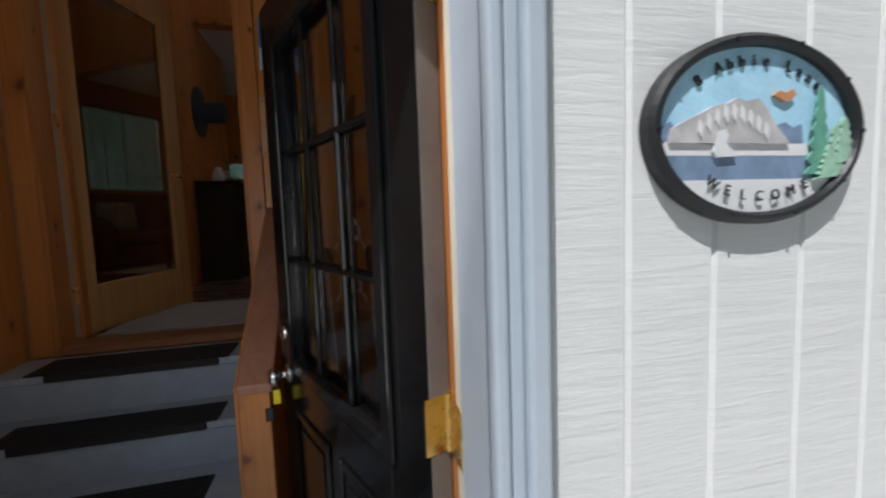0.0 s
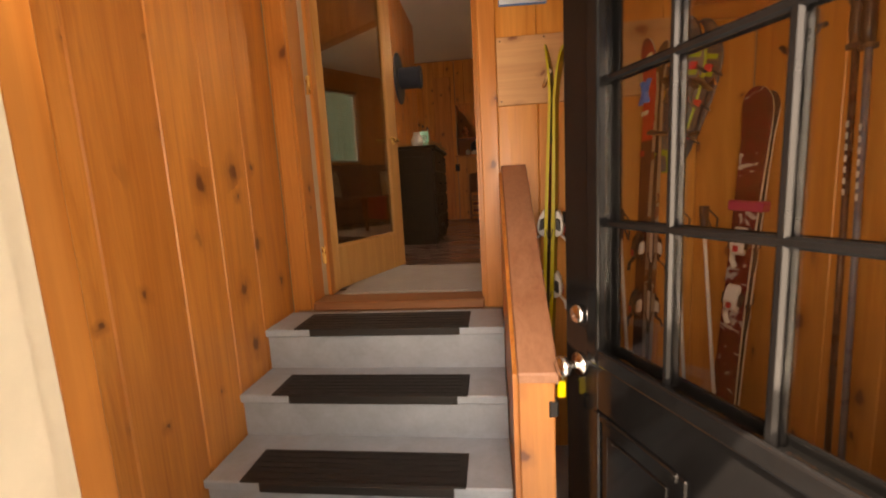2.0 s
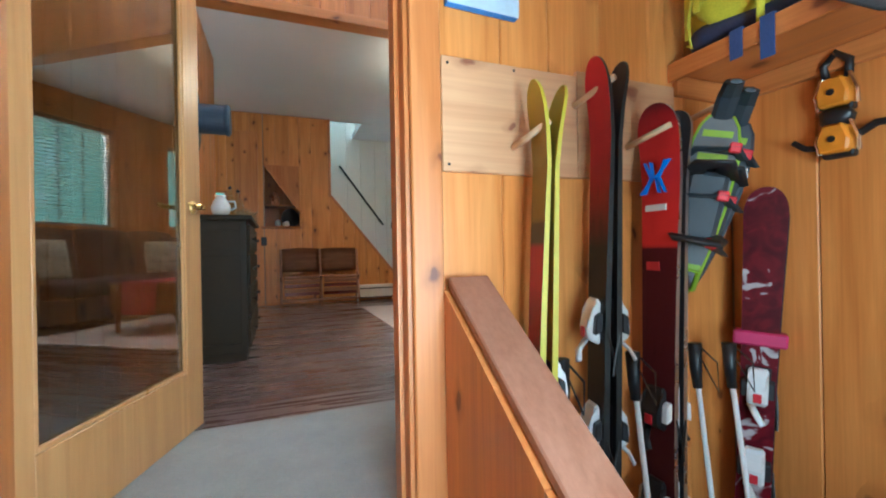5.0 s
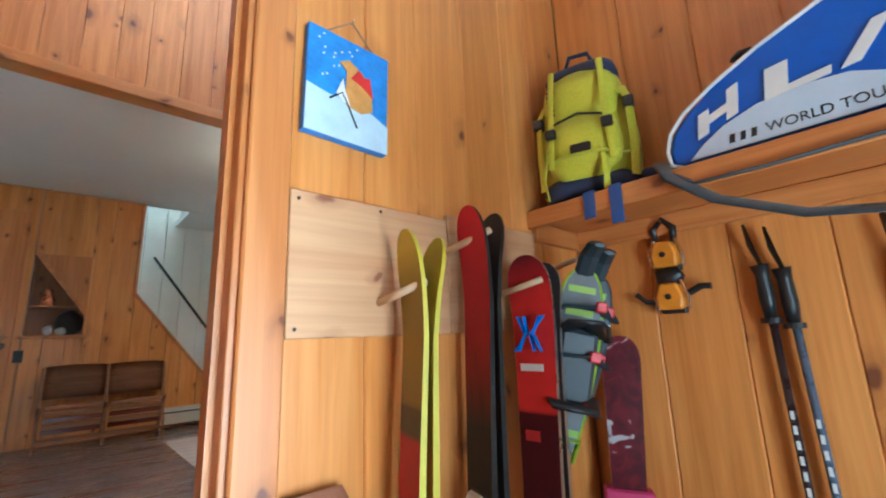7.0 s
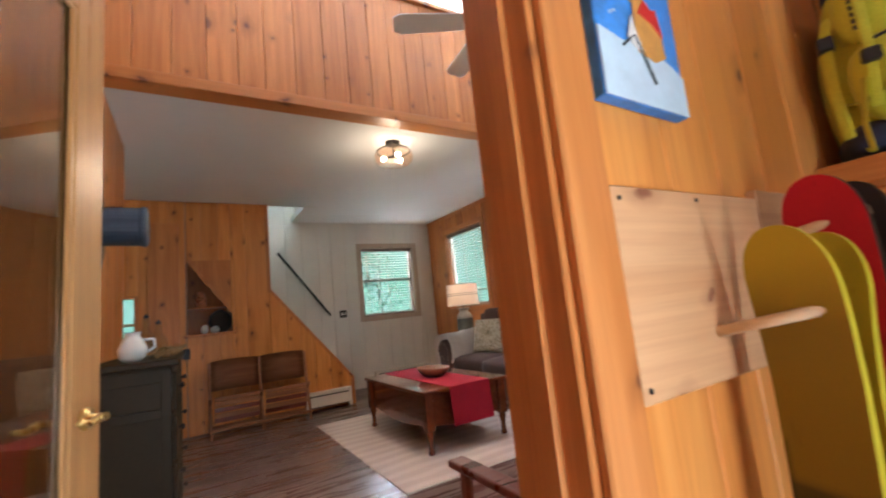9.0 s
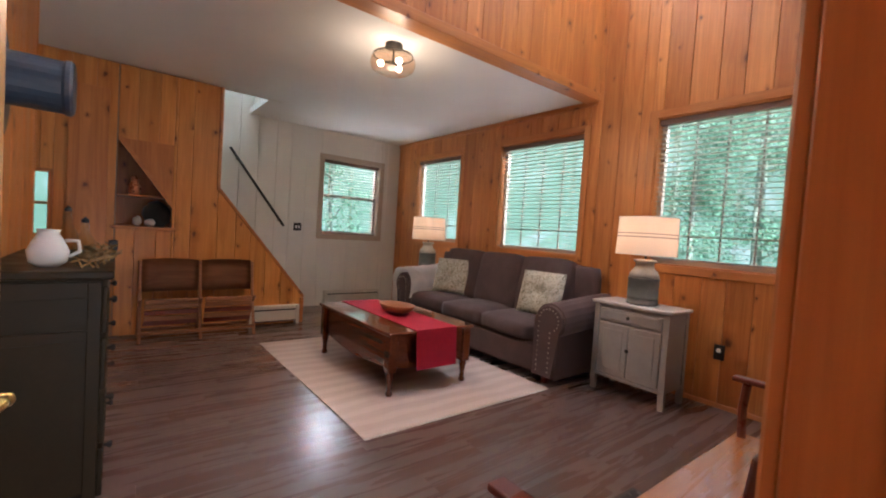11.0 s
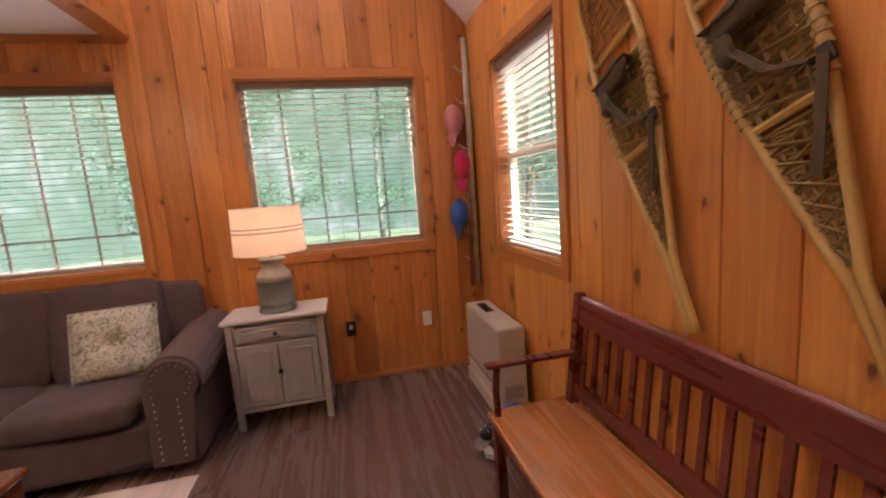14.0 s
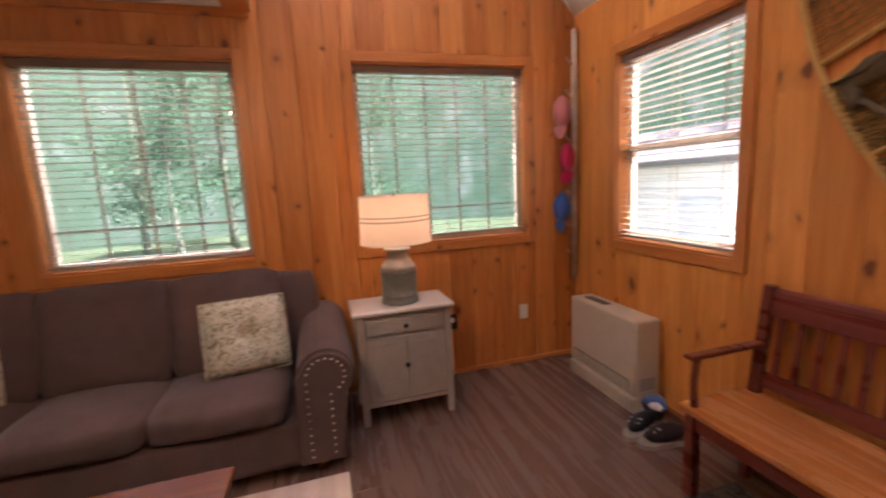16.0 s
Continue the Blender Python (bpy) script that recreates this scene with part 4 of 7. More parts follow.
trim("trim_stair_foot", box(1.60, 1.64, 7.98, 8.08, 0.0, 0.30, 0.003), trim_z, "short pine post at the foot of the stairs")
trim("trim_niche_column", box(-0.53, -0.25, 7.965, 7.999, 0.0, 2.30, 0.004), pine_z, "light pine column board beside the nook")
nook = thing("nook_box", "pine lined nook with one shelf under the stairs", "nook", kind="structure")
part("back", box(-0.22, 0.30, 8.42, 8.44, 1.0, 1.95), pine_z, nook)
part("side", box(-0.20, -0.181, 8.071, 8.42, 1.0, 1.95), pine_y, nook)
part("side", box(0.266, 0.285, 8.071, 8.42, 1.0, 1.95), pine_y, nook)
part("base", box(-0.18, 0.265, 8.031, 8.42, 1.03, 1.055), pine_x, nook)
part("shelf", box(-0.18, 0.265, 8.075, 8.42, 1.345, 1.363, 0.003), pine_x, nook)
part("lid", box(-0.22, 0.30, 8.071, 8.44, 1.95, 1.97), pine_x, nook)
copper = painted("copper", (0.72, 0.30, 0.14), 0.3, 0.15, 20.0, metal=0.9)
jar = thing("copper_jar", "small orange copper jar on the nook shelf", "jar", (-0.04, 8.15, 1.363))
part("body", lathe([(0.04, 0), (0.052, 0.02), (0.055, 0.08), (0.035, 0.12), (0.03, 0.15), (0.036, 0.16), (0.0, 0.16)], 20), copper, jar, smooth=True)
part("lid", lathe([(0.036, 0.16), (0.03, 0.172), (0.008, 0.178), (0.01, 0.19), (0.0, 0.194)], 16), copper, jar, smooth=True)


def lump(c, r, seed, bm=None, amount=0.25, sub=2, squash=(1, 1, 1)):
    """A soft uneven heap."""
    bm = bm or bmesh.new()
    made = bmesh.ops.create_icosphere(bm, subdivisions=sub, radius=1.0)
    for v in made["verts"]:
        d = 1 + amount * noise.noise(v.co * 1.7 + Vector((seed * 3.1, seed, 0)))
        v.co = Vector(c) + Vector((v.co.x * r * squash[0], v.co.y * r * squash[1], v.co.z * r * squash[2])) * d
    return bm


black_wool = woven("black_wool", (0.008, 0.008, 0.009), (0.022, 0.021, 0.021), 120)
white_wool = woven("white_wool", (0.55, 0.53, 0.48), (0.75, 0.73, 0.68), 160)
bag_b = thing("knit_bundle", "black knitted bundle with white mittens in the nook", "winter gear", (0.15, 8.14, 1.056))
part("wool", lump((0, 0.03, 0.125), 0.128, 3, squash=(1.0, 0.8, 1.05)), black_wool, bag_b, smooth=True)
part("mitten", lump((-0.06, -0.06, 0.04), 0.045, 5, squash=(1.1, 0.7, 0.9)), white_wool, bag_b, smooth=True)
part("mitten", lump((-0.16, -0.03, 0.05), 0.05, 8, squash=(0.8, 0.7, 1.0)), white_wool, bag_b, smooth=True)

small_win = thing("window_6", "small window with a pine frame in the next room", "window", kind="structure")
for x0, x1, z0, z1 in ((-0.97, -0.94, 0.93, 1.52), (-0.65, -0.62, 0.93, 1.52), (-0.94, -0.65, 0.93, 0.96), (-0.94, -0.65, 1.49, 1.52), (-0.94, -0.65, 1.21, 1.235)):
    part("window_frame", box(x0, x1, 7.985, 8.07, z0, z1, 0.003), trim_z, small_win)
part("pane", box(-0.94, -0.65, 8.04, 8.044, 0.96, 1.49), pane_glass, small_win).visible_shadow = False

# steps of the inner stairs, behind the plank side
istairs = thing("staircase", "steep wooden staircase behind the pine side", "stairs")
for k in range(10):
    x = 1.56 - 0.165 * k
    z = 0.205 * (k + 1)
    part("tread", box(x - 0.22, x, 8.075, Y_FAR - 0.003, z - 0.03, z, 0.004), old_wood, istairs)
    part("riser", box(x - 0.022, x - 0.005, 8.075, Y_FAR - 0.003, z - 0.204, z - 0.031), white_wall, istairs)
rail = thing("handrail", "thin dark metal handrail on the white stair wall", "handrail")
ra, rb = Vector((0.93, 8.86, 2.09)), Vector((1.63, 8.86, 1.14))
part("bar", rod(ra, rb, 0.017), dark_metal, rail, smooth=True)
for f in (0.12, 0.9):
    p = ra.lerp(rb, f)
    part("bracket", tube([p, p + Vector((0, 0.03, -0.03)), p + Vector((0, 0.058, -0.03))], 0.007, 6), dark_metal, rail)
# thermostat: a dark box with two pale pieces
switch = thing("wall_control", "dark wall thermostat with pale pieces on the white wall", "switch", (1.84, Y_FAR - 0.0005, 1.14))
part("plate", box(-0.055, 0.055, -0.008, 0, -0.055, 0.055, 0.003), dark_metal, switch)
part("toggle", box(-0.03, -0.005, -0.014, -0.008, -0.02, 0.02, 0.002), white_plastic, switch)
part("toggle", box(0.012, 0.03, -0.014, -0.008, -0.02, 0.02, 0.002), white_plastic, switch)
sw2 = thing("wall_control", "black switch plate on the pine wall under the nook", "switch", (-0.19, 7.9995, 0.86))
part("plate", box(-0.035, 0.035, -0.008, 0, -0.057, 0.057, 0.003), black_plastic, sw2)
part("toggle", box(-0.008, 0.008, -0.016, -0.008, -0.015, 0.015, 0.002), black_plastic, sw2)


def board_heater(x0, x1, y, label):
    h = thing("baseboard_heater", label, "heater", (x0, y, 0), group="baseboard heaters")
    L = x1 - x0
    part("body", prism(((0, 0.03), (0, 0.215), (-0.02, 0.225), (-0.045, 0.215), (-0.06, 0.17), (-0.06, 0.05), (-0.045, 0.03)), "x", 0, L), baseboard_heater_paint, h)
    part("slot", box(0.03, L - 0.03, -0.0625, -0.055, 0.165, 0.18), black_plastic, h)
    part("slot", box(0.03, L - 0.03, -0.062, -0.055, 0.035, 0.048), black_plastic, h)
    for a in (0, L - 0.04):
        part("end_cap", box(a, a + 0.04, -0.065, 0, 0.0, 0.222, 0.004), baseboard_heater_paint, h)


board_heater(2.27, 3.18, Y_FAR - 0.001, "long cream baseboard heater along the white wall")
board_heater(1.02, 1.58, 7.998, "short cream baseboard heater along the pine wall")

# folding theatre seats
seats = thing("folding_seats", "pair of worn wooden folding theatre seats against the pine wall", "folding seats", (0.0, 7.58, 0))
for k in range(2):
    x0 = 0.03 + 0.49 * k
    bm = bmesh.new()
    rows = []
    for i in range(9):
        u = i / 8
        row = []
        for j in range(5):
            v = j / 4
            row.append(bm.verts.new((x0 + 0.47 * u, 0.21 + 0.05 * v + 0.03 * (1 - (2 * u - 1) ** 2), 0.45 + 0.30 * v + (0.012 * (1 - (2 * u - 1) ** 2) if j == 4 else 0))))
        rows.append(row)
    for i in range(8):
        for j in range(4):
            bm.faces.new((rows[i][j], rows[i + 1][j], rows[i + 1][j + 1], rows[i][j + 1]))
    bmesh.ops.solidify(bm, geom=bm.faces[:], thickness=0.014)
    part("backrest", bm, old_wood, seats, smooth=True)
    seat = part("seat", box(x0 + 0.02, x0 + 0.45, 0.04, 0.075, 0.36, 0.40, 0.006), old_wood, seats)
    for q, (ya, za) in enumerate(((0.05, 0.33), (0.075, 0.27), (0.10, 0.21), (0.13, 0.16))):
        part("slat", box(x0 + 0.02, x0 + 0.45, ya, ya + 0.02, za - 0.022, za + 0.022, 0.004), mahogany if q % 2 else old_wood, seat)
for k in range(3):
    x = 0.0 + 0.49 * k
    part("leg", tube([(x + 0.015, 0.02, 0.0), (x + 0.015, 0.16, 0.36), (x + 0.015, 0.24, 0.74)], 0.016, 6, flat=0.7), old_wood, seats)
    part("leg", tube([(x + 0.015, 0.34, 0.0), (x + 0.015, 0.18, 0.30), (x + 0.015, 0.06, 0.40)], 0.016, 6, flat=0.7), old_wood, seats)
part("foot_rail", box(0.0, 1.01, 0.03, 0.06, 0.07, 0.10, 0.004), old_wood, seats)
part("foot_rail", box(0.0, 1.01, 0.30, 0.33, 0.05, 0.08, 0.004), old_wood, seats)

# flue collar on the pine wall
flue_blue = painted("dark_blue_enamel", (0.035, 0.055, 0.085), 0.4, 0.15, 12.0)
flue = thing("flue_collar", "dark blue round flue collar with a short pipe", "flue", (X_LEFT + 0.0005, 5.36, 1.68))
c1 = part("plate", lathe([(0.0, 0.0), (0.25, 0.0), (0.25, 0.008), (0.24, 0.014), (0.11, 0.016), (0.0, 0.016)], 36), flue_blue, flue)
c1.matrix_basis = pose(0, 0, 0, 0, 90, 0)
c2 = part("pipe", lathe([(0.10, 0.016), (0.105, 0.02), (0.105, 0.20), (0.112, 0.21), (0.112, 0.225), (0.10, 0.235), (0.0, 0.235)], 28), flue_blue, flue)
c2.matrix_basis = pose(0, 0, 0, 0, 90, 0)

# black dresser, with things on it
dr = thing("dresser", "tall black painted wooden dresser against the pine wall", "dresser", (X_LEFT + 0.012, 4.98, 0))
part("body", box(0, 0.34, 0.015, 1.05, 0.05, 0.93, 0.004), black_furniture, dr)
part("top", box(-0.005, 0.375, -0.01, 1.075, 0.93, 0.962, 0.008, seg=2), black_furniture, dr)
part("plinth", box(0.0, 0.33, 0.025, 1.04, 0.0, 0.05), black_furniture, dr)
for x0, x1, z0, z1 in ((0.0, 0.04, 0.06, 0.92), (0.30, 0.34, 0.06, 0.92), (0.04, 0.30, 0.06, 0.12), (0.04, 0.30, 0.86, 0.92), (0.04, 0.30, 0.70, 0.74)):
    part("side_frame", box(x0, x1, 0.004, 0.0155, z0, z1, 0.002), black_furniture, dr)
for k, (z0, z1) in enumerate(((0.72, 0.90), (0.50, 0.70), (0.29, 0.48), (0.08, 0.27))):
    for y0, y1 in ((0.04, 0.52), (0.54, 1.02)):
        d = part("drawer", box(0.34, 0.358, y0, y1, z0, z1, 0.004), black_furniture, dr)
        part("knob", lathe([(0.007, 0), (0.007, 0.01), (0.016, 0.018), (0.012, 0.028), (0.0, 0.03)], 14), dark_metal, d, smooth=True).matrix_basis = pose(0.358, (y0 + y1) / 2, (z0 + z1) / 2, 0, 90, 0)
china = painted("white_china", (0.72, 0.70, 0.66), 0.25, 0.04)
gold_twig = painted("gold_brown_twigs", (0.30, 0.19, 0.07), 0.6, 0.3, 20.0)
clear = glass("clear_bottle_glass", (0.9, 0.95, 0.93))
pitcher = thing("pitcher", "round white china pitcher on the black dresser", "pitcher", (-0.37, 5.12, 0.963))
part("body", lathe([(0.03, 0), (0.055, 0.02), (0.062, 0.06), (0.045, 0.10), (0.03, 0.125), (0.036, 0.14), (0.032, 0.138), (0.0, 0.06)], 22), china, pitcher, smooth=True)
part("handle", tube([(0.045, 0, 0.10), (0.085, 0, 0.10), (0.09, 0, 0.06), (0.058, 0, 0.04)], 0.007, 8), china, pitcher, smooth=True)
for bx, by, bh in ((-0.27, 5.18, 0.17), (-0.33, 5.30, 0.21)):
    bt = thing("bottle", "clear glass bottle with a dark stopper on the black dresser", "bottle", (bx, by, 0.963), group="bottles on the dresser")
    part("body", lathe([(0.033, 0), (0.036, 0.01), (0.036, bh * 0.55), (0.014, bh * 0.75), (0.014, bh), (0.0, bh)], 18), clear, bt, smooth=True)
    part("stopper", lathe([(0.011, bh), (0.013, bh + 0.01), (0.0, bh + 0.025)], 12), dark_metal, bt)
rngg = random.Random(5)
gar = thing("garland", "gold-brown twig garland lying along the black dresser", "garland", (-0.24, 5.02, 0.963))
bm = bmesh.new()
for k in range(60):
    y = rngg.uniform(0, 0.9)
    p = Vector((rngg.uniform(-0.05, 0.05), y, 0.006))
    tube([p, p + Vector((rngg.uniform(-0.03, 0.03), rngg.uniform(-0.04, 0.04), rngg.uniform(0.01, 0.03))), p + Vector((rngg.uniform(-0.05, 0.05), rngg.uniform(-0.07, 0.07), rngg.uniform(0.01, 0.05)))], 0.0035, 4, bm)
part("twig_mass", bm, gold_twig, gar, kind="stuff")

# runner mat inside the doorway
mat_grey = woven("grey_runner_mat", (0.235, 0.225, 0.195), (0.32, 0.305, 0.265), 260)
rm = thing("runner_mat", "flat pale grey-green mat inside the doorway", "mat", (0, 0, 0.001))
part("mat_body", box(-0.50, 0.95, 3.10, 3.86, 0.0, 0.008, 0.003), mat_grey, rm)
part("border", box(-0.515, 0.965, 3.088, 3.872, 0.0, 0.004), mat_grey, rm)

# ---- living room furniture ----
def soft_box(x0, x1, y0, y1, z0, z1, r=0.05, puff=0.0, seed=0, cuts=6):
    """An upholstered block: rounded edges and slightly swollen faces."""
    bm = box(x0, x1, y0, y1, z0, z1)
    bmesh.ops.subdivide_edges(bm, edges=bm.edges[:], cuts=cuts, use_grid_fill=True)
    c, h = Vector(((x0 + x1) / 2, (y0 + y1) / 2, (z0 + z1) / 2)), Vector(((x1 - x0) / 2, (y1 - y0) / 2, (z1 - z0) / 2))
    for v in bm.verts:
        d = v.co - c
        inner_p = Vector([max(-(h[i] - r), min(h[i] - r, d[i])) for i in range(3)])
        out = d - inner_p
        if out.length > 1e-6:
            out = out.normalized() * r
        p = inner_p + out
        q = [1 - (d[i] / h[i]) ** 2 for i in range(3)]
        if puff:
            for i in range(3):
                j, k = (i + 1) % 3, (i + 2) % 3
                p[i] += math.copysign(puff * max(0, q[j]) * max(0, q[k]), d[i]) * (abs(d[i]) / h[i]) ** 2
        p += 0.006 * Vector((noise.noise(v.co * 5 + Vector((seed, 0, 0))), noise.noise(v.co * 5 + Vector((0, seed + 9, 0))), noise.noise(v.co * 5 + Vector((0, 0, seed + 17)))))
        v.co = c + p
    return bm


# sofa: faces -x
sofa = thing("sofa", "brown-grey upholstered three-seat sofa with rolled arms", "sofa", (2.60, 5.05, 0))
SL = 2.34
part("base", soft_box(0.015, 0.78, 0.20, SL - 0.20, 0.06, 0.31, 0.02, seed=1), sofa_cloth, sofa, smooth=True)
for k in range(3):
    w = (SL - 0.50) / 3
    y0 = 0.25 + w * k
    part("seat_cushion", soft_box(0.0, 0.62, y0 + 0.004, y0 + w - 0.004, 0.30, 0.47, 0.05, 0.022, seed=2 + k), sofa_cloth, sofa, smooth=True)
    bc = part("back_cushion", soft_box(-0.11, 0.11, y0 + 0.002, y0 + w - 0.002, -0.29, 0.29, 0.055, 0.012, seed=7 + k), sofa_cloth, sofa, smooth=True)
    bc.matrix_basis = pose(0.60, 0, 0.71, 0, 12, 0)
part("back", soft_box(0.60, 0.80, 0.06, SL - 0.06, 0.08, 0.97, 0.07, 0.01, seed=4), sofa_cloth, sofa, smooth=True)
nail = painted("pewter_nailhead", (0.55, 0.5, 0.42), 0.3, 0.1, metal=1.0)
for s, yc in ((0, 0.065), (1, SL - 0.105)):
    out = 1 if s else -1
    prof = []
    for k in range(13):
        a = math.radians(-60 + 240 * k / 12)
        prof.append((yc + out * (0.025 + 0.148 * math.cos(a)), 0.53 + 0.142 * math.sin(a)))
    prof = [(yc + out * 0.095, 0.06)] + prof + [(yc - out * 0.135, 0.06)]
    bm = prism(prof, "x", 0.0, 0.80)
    for v in bm.verts:
        if v.co.z > 0.3:
            v.co.z += 0.06 * (v.co.x / 0.8) ** 2
    bmesh.ops.bevel(bm, geom=[e for e in bm.edges if abs(e.verts[0].co.x - e.verts[1].co.x) < 1e-4], offset=0.02, segments=3, affect="EDGES")
    arm = part("arm", bm, sofa_cloth, sofa, smooth=False)
    bmn = bmesh.new()
    pts = []
    for k in range(11):
        pts.append((yc - out * 0.075, 0.11 + 0.04 * k))
    for k in range(12):
        a = math.radians(165 - 215 * k / 11)
        pts.append((yc + out * (0.022 + 0.095 * math.cos(a)), 0.535 + 0.092 * math.sin(a)))
    for k in range(9):
        pts.append((yc + out * 0.04, 0.435 - 0.04 * k))
    for py, pz in pts:
        bmesh.ops.create_icosphere(bmn, subdivisions=1, radius=0.0062, matrix=Matrix.Translation((-0.001, py, pz)))
    part("nailhead_trim", bmn, nail, arm, "row of pale nailheads", kind="stuff")
for fx in (0.08, 0.72):
    for fy in (0.1, SL - 0.1):
        part("foot", lathe([(0.025, 0), (0.032, 0.02), (0.035, 0.07)], 12, at=(fx, fy, 0)), mahogany, sofa)


def leafy(name, a, b, c):
    m, nt, bsdf = material(name)
    vec = coords(nt)
    n = noise_tex(nt, vec, 22, 4, 0.7, 2.5)
    col = ramp(nt, [(0.38, a), (0.47, b), (0.56, c), (0.64, b)], n).outputs[0]
    nt.links.new(col, bsdf.inputs["Base Color"])
    bsdf.inputs["Roughness"].default_value = 0.9
    bump(nt, bsdf, n, 0.4, 0.003)
    return m


cushion_cloth = leafy("leaf_print_cloth", (0.16, 0.15, 0.10), (0.38, 0.36, 0.28), (0.60, 0.58, 0.48))


def cushion(x, y, z, turn, seed):
    c = thing("cushion", "square cushion with a grey-green leaf print and tufted button", "cushion", (x, y, z), turn, group="sofa cushions")
    bm = bmesh.new()
    n = 14
    for side in (-1, 1):
        grid = []
        for i in range(n + 1):
            row = []
            for j in range(n + 1):
                u, v = 2 * i / n - 1, 2 * j / n - 1
                t = (1 - abs(u) ** 2.6) * (1 - abs(v) ** 2.6)
                dip = 0.05 * math.exp(-((u * u + v * v) / 0.02)) + 0.025 * math.exp(-((u * u + v * v) / 0.15))
                d = side * (0.075 * t ** 0.6 - dip) + 0.004 * noise.noise(Vector((u * 3, v * 3, seed)))
                s = 1 - 0.05 * (1 - abs(u)) * (abs(v) > 0.98) - 0.0
                row.append(bm.verts.new((d if abs(u) < 1 and abs(v) < 1 else 0, u * 0.215 * s, v * 0.205)))
            grid.append(row)
        for i in range(n):
            for j in range(n):
                bm.faces.new((grid[i][j], grid[i + 1][j], grid[i + 1][j + 1], grid[i][j + 1]))
    bmesh.ops.remove_doubles(bm, verts=bm.verts[:], dist=0.0005)
    ob = part("cover", bm, cushion_cloth, c, smooth=True)
    ob.matrix_basis = pose(0, 0, 0.205, 0, 17, 0)
    bt = part("button", lump((0, 0, 0), 0.014, 1), cushion_cloth, c, smooth=True)
    bt.matrix_basis = pose(-0.012, 0, 0.205, 0, 17, 0)
    pp = []
    for k in range(41):
        a = (k / 10) % 4
        q, f = int(a), a - int(a)
        u, v = ((-1 + 2 * f, -1), (1, -1 + 2 * f), (1 - 2 * f, 1), (-1, 1 - 2 * f))[q]
        pp.append((0, u * 0.215, v * 0.205))
    pipe = part("piping", tube(pp, 0.005, 6), cushion_cloth, c)
    pipe.matrix_basis = pose(0, 0, 0.205, 0, 17, 0)


cushion(2.985, 5.50, 0.475, 10, 3)
cushion(3.0, 6.86, 0.475, 20, 9)

# throw over the far arm
throw_cloth = woven("pale_grey_throw", (0.74, 0.70, 0.68), (0.86, 0.82, 0.80), 90)
throw = thing("throw_blanket", "crumpled pale grey throw over the sofa arm", "blanket", (2.60, 7.285, 0))
bm = bmesh.new()
grid = []
for i in range(26):
    u = i / 25
    row = []
    for j in range(30):
        v = j / 29
        a = math.pi * (v * 1.5 - 0.18)
        b = min(max(a, 0.0), math.pi)
        y = 0.01 - 0.205 * math.cos(b)
        z = 0.535 + 0.20 * math.sin(b) - 0.42 * max(0.0, a - math.pi) - 0.25 * max(0.0, -a)
        w = 0.020 * noise.noise(Vector((u * 7, v * 9, 2.0))) + 0.030 * noise.noise(Vector((u * 3, v * 4, 7.0)))
        row.append(bm.verts.new((-0.03 + 0.62 * u + 0.05 * noise.noise(Vector((v * 3, 1.0, 0.0))), y + w, z + abs(w) + 0.05 * u * u)))
    grid.append(row)
for i in range(25):
    for j in range(29):
        bm.faces.new((grid[i][j], grid[i + 1][j], grid[i + 1][j + 1], grid[i][j + 1]))
bmesh.ops.solidify(bm, geom=bm.faces[:], thickness=0.008)
part("cloth", bm, throw_cloth, throw, smooth=True)
bm = bmesh.new()
for k in range(26):
    p = (-0.03 + 0.62 * k / 25, 0.195 + 0.01 * math.sin(k * 2.1), 0.15)
    tube([(p[0], p[1], 0.15), (p[0] + 0.006 * math.sin(k), p[1] + 0.01, 0.075)], 0.004, 4, bm)
part("fringe", bm, throw_cloth, throw)

# rug
rug_m, _nt2, _bs = material("cream_striped_rug")
_v = coords(_nt2, (1, 1, 1), False)
_wv = _nt2.nodes.new("ShaderNodeTexWave")
_wv.bands_direction = "Y"
for _k, _val in (("Scale", 2.2), ("Distortion", 2.5), ("Detail", 3.0), ("Detail Scale", 1.2)):
    _wv.inputs[_k].default_value = _val
_nt2.links.new(_v, _wv.inputs["Vector"])
_st = noise_tex(_nt2, coords(_nt2, (2.0, 34, 1), False), 1.0, 3, 0.6)
_c = mixed(_nt2, 0.55, ramp(_nt2, [(0.2, (0.50, 0.39, 0.34)), (0.6, (0.57, 0.46, 0.41)), (0.9, (0.62, 0.52, 0.47))], _st).outputs[0], ramp(_nt2, [(0.3, (0.50, 0.40, 0.34)), (0.8, (0.62, 0.52, 0.46))], _wv.outputs["Fac"]).outputs[0])
_nt2.links.new(_c, _bs.inputs["Base Color"])
_bs.inputs["Roughness"].default_value = 0.95
bump(_nt2, _bs, noise_tex(_nt2, coords(_nt2, (60, 240, 60), False), 1.0, 2), 0.5, 0.003)
rug = thing("area_rug", "cream and tan striped flat-woven rug under the coffee table", "rug", (0, 0, 0.001))
part("rug_body", box(0.95, 2.57, 5.035, 7.20, 0, 0.008, 0.002), rug_m, rug)
part("edge", box(0.95, 2.57, 5.022, 5.036, 0, 0.006, 0.002), white_wool, rug, "pale bound edge")
part("edge", box(0.95, 2.57, 7.199, 7.212, 0, 0.006, 0.002), white_wool, rug)

# coffee table
ct = thing("coffee_table", "polished brown coffee table with deep aprons and turned legs", "coffee table", (1.33, 5.44, 0.0095))
CX, CY = 0.765, 1.25
part("tabletop", box(-0.01, CX + 0.01, -0.01, CY + 0.01, 0.435, 0.462, 0.008, seg=2), table_wood, ct)


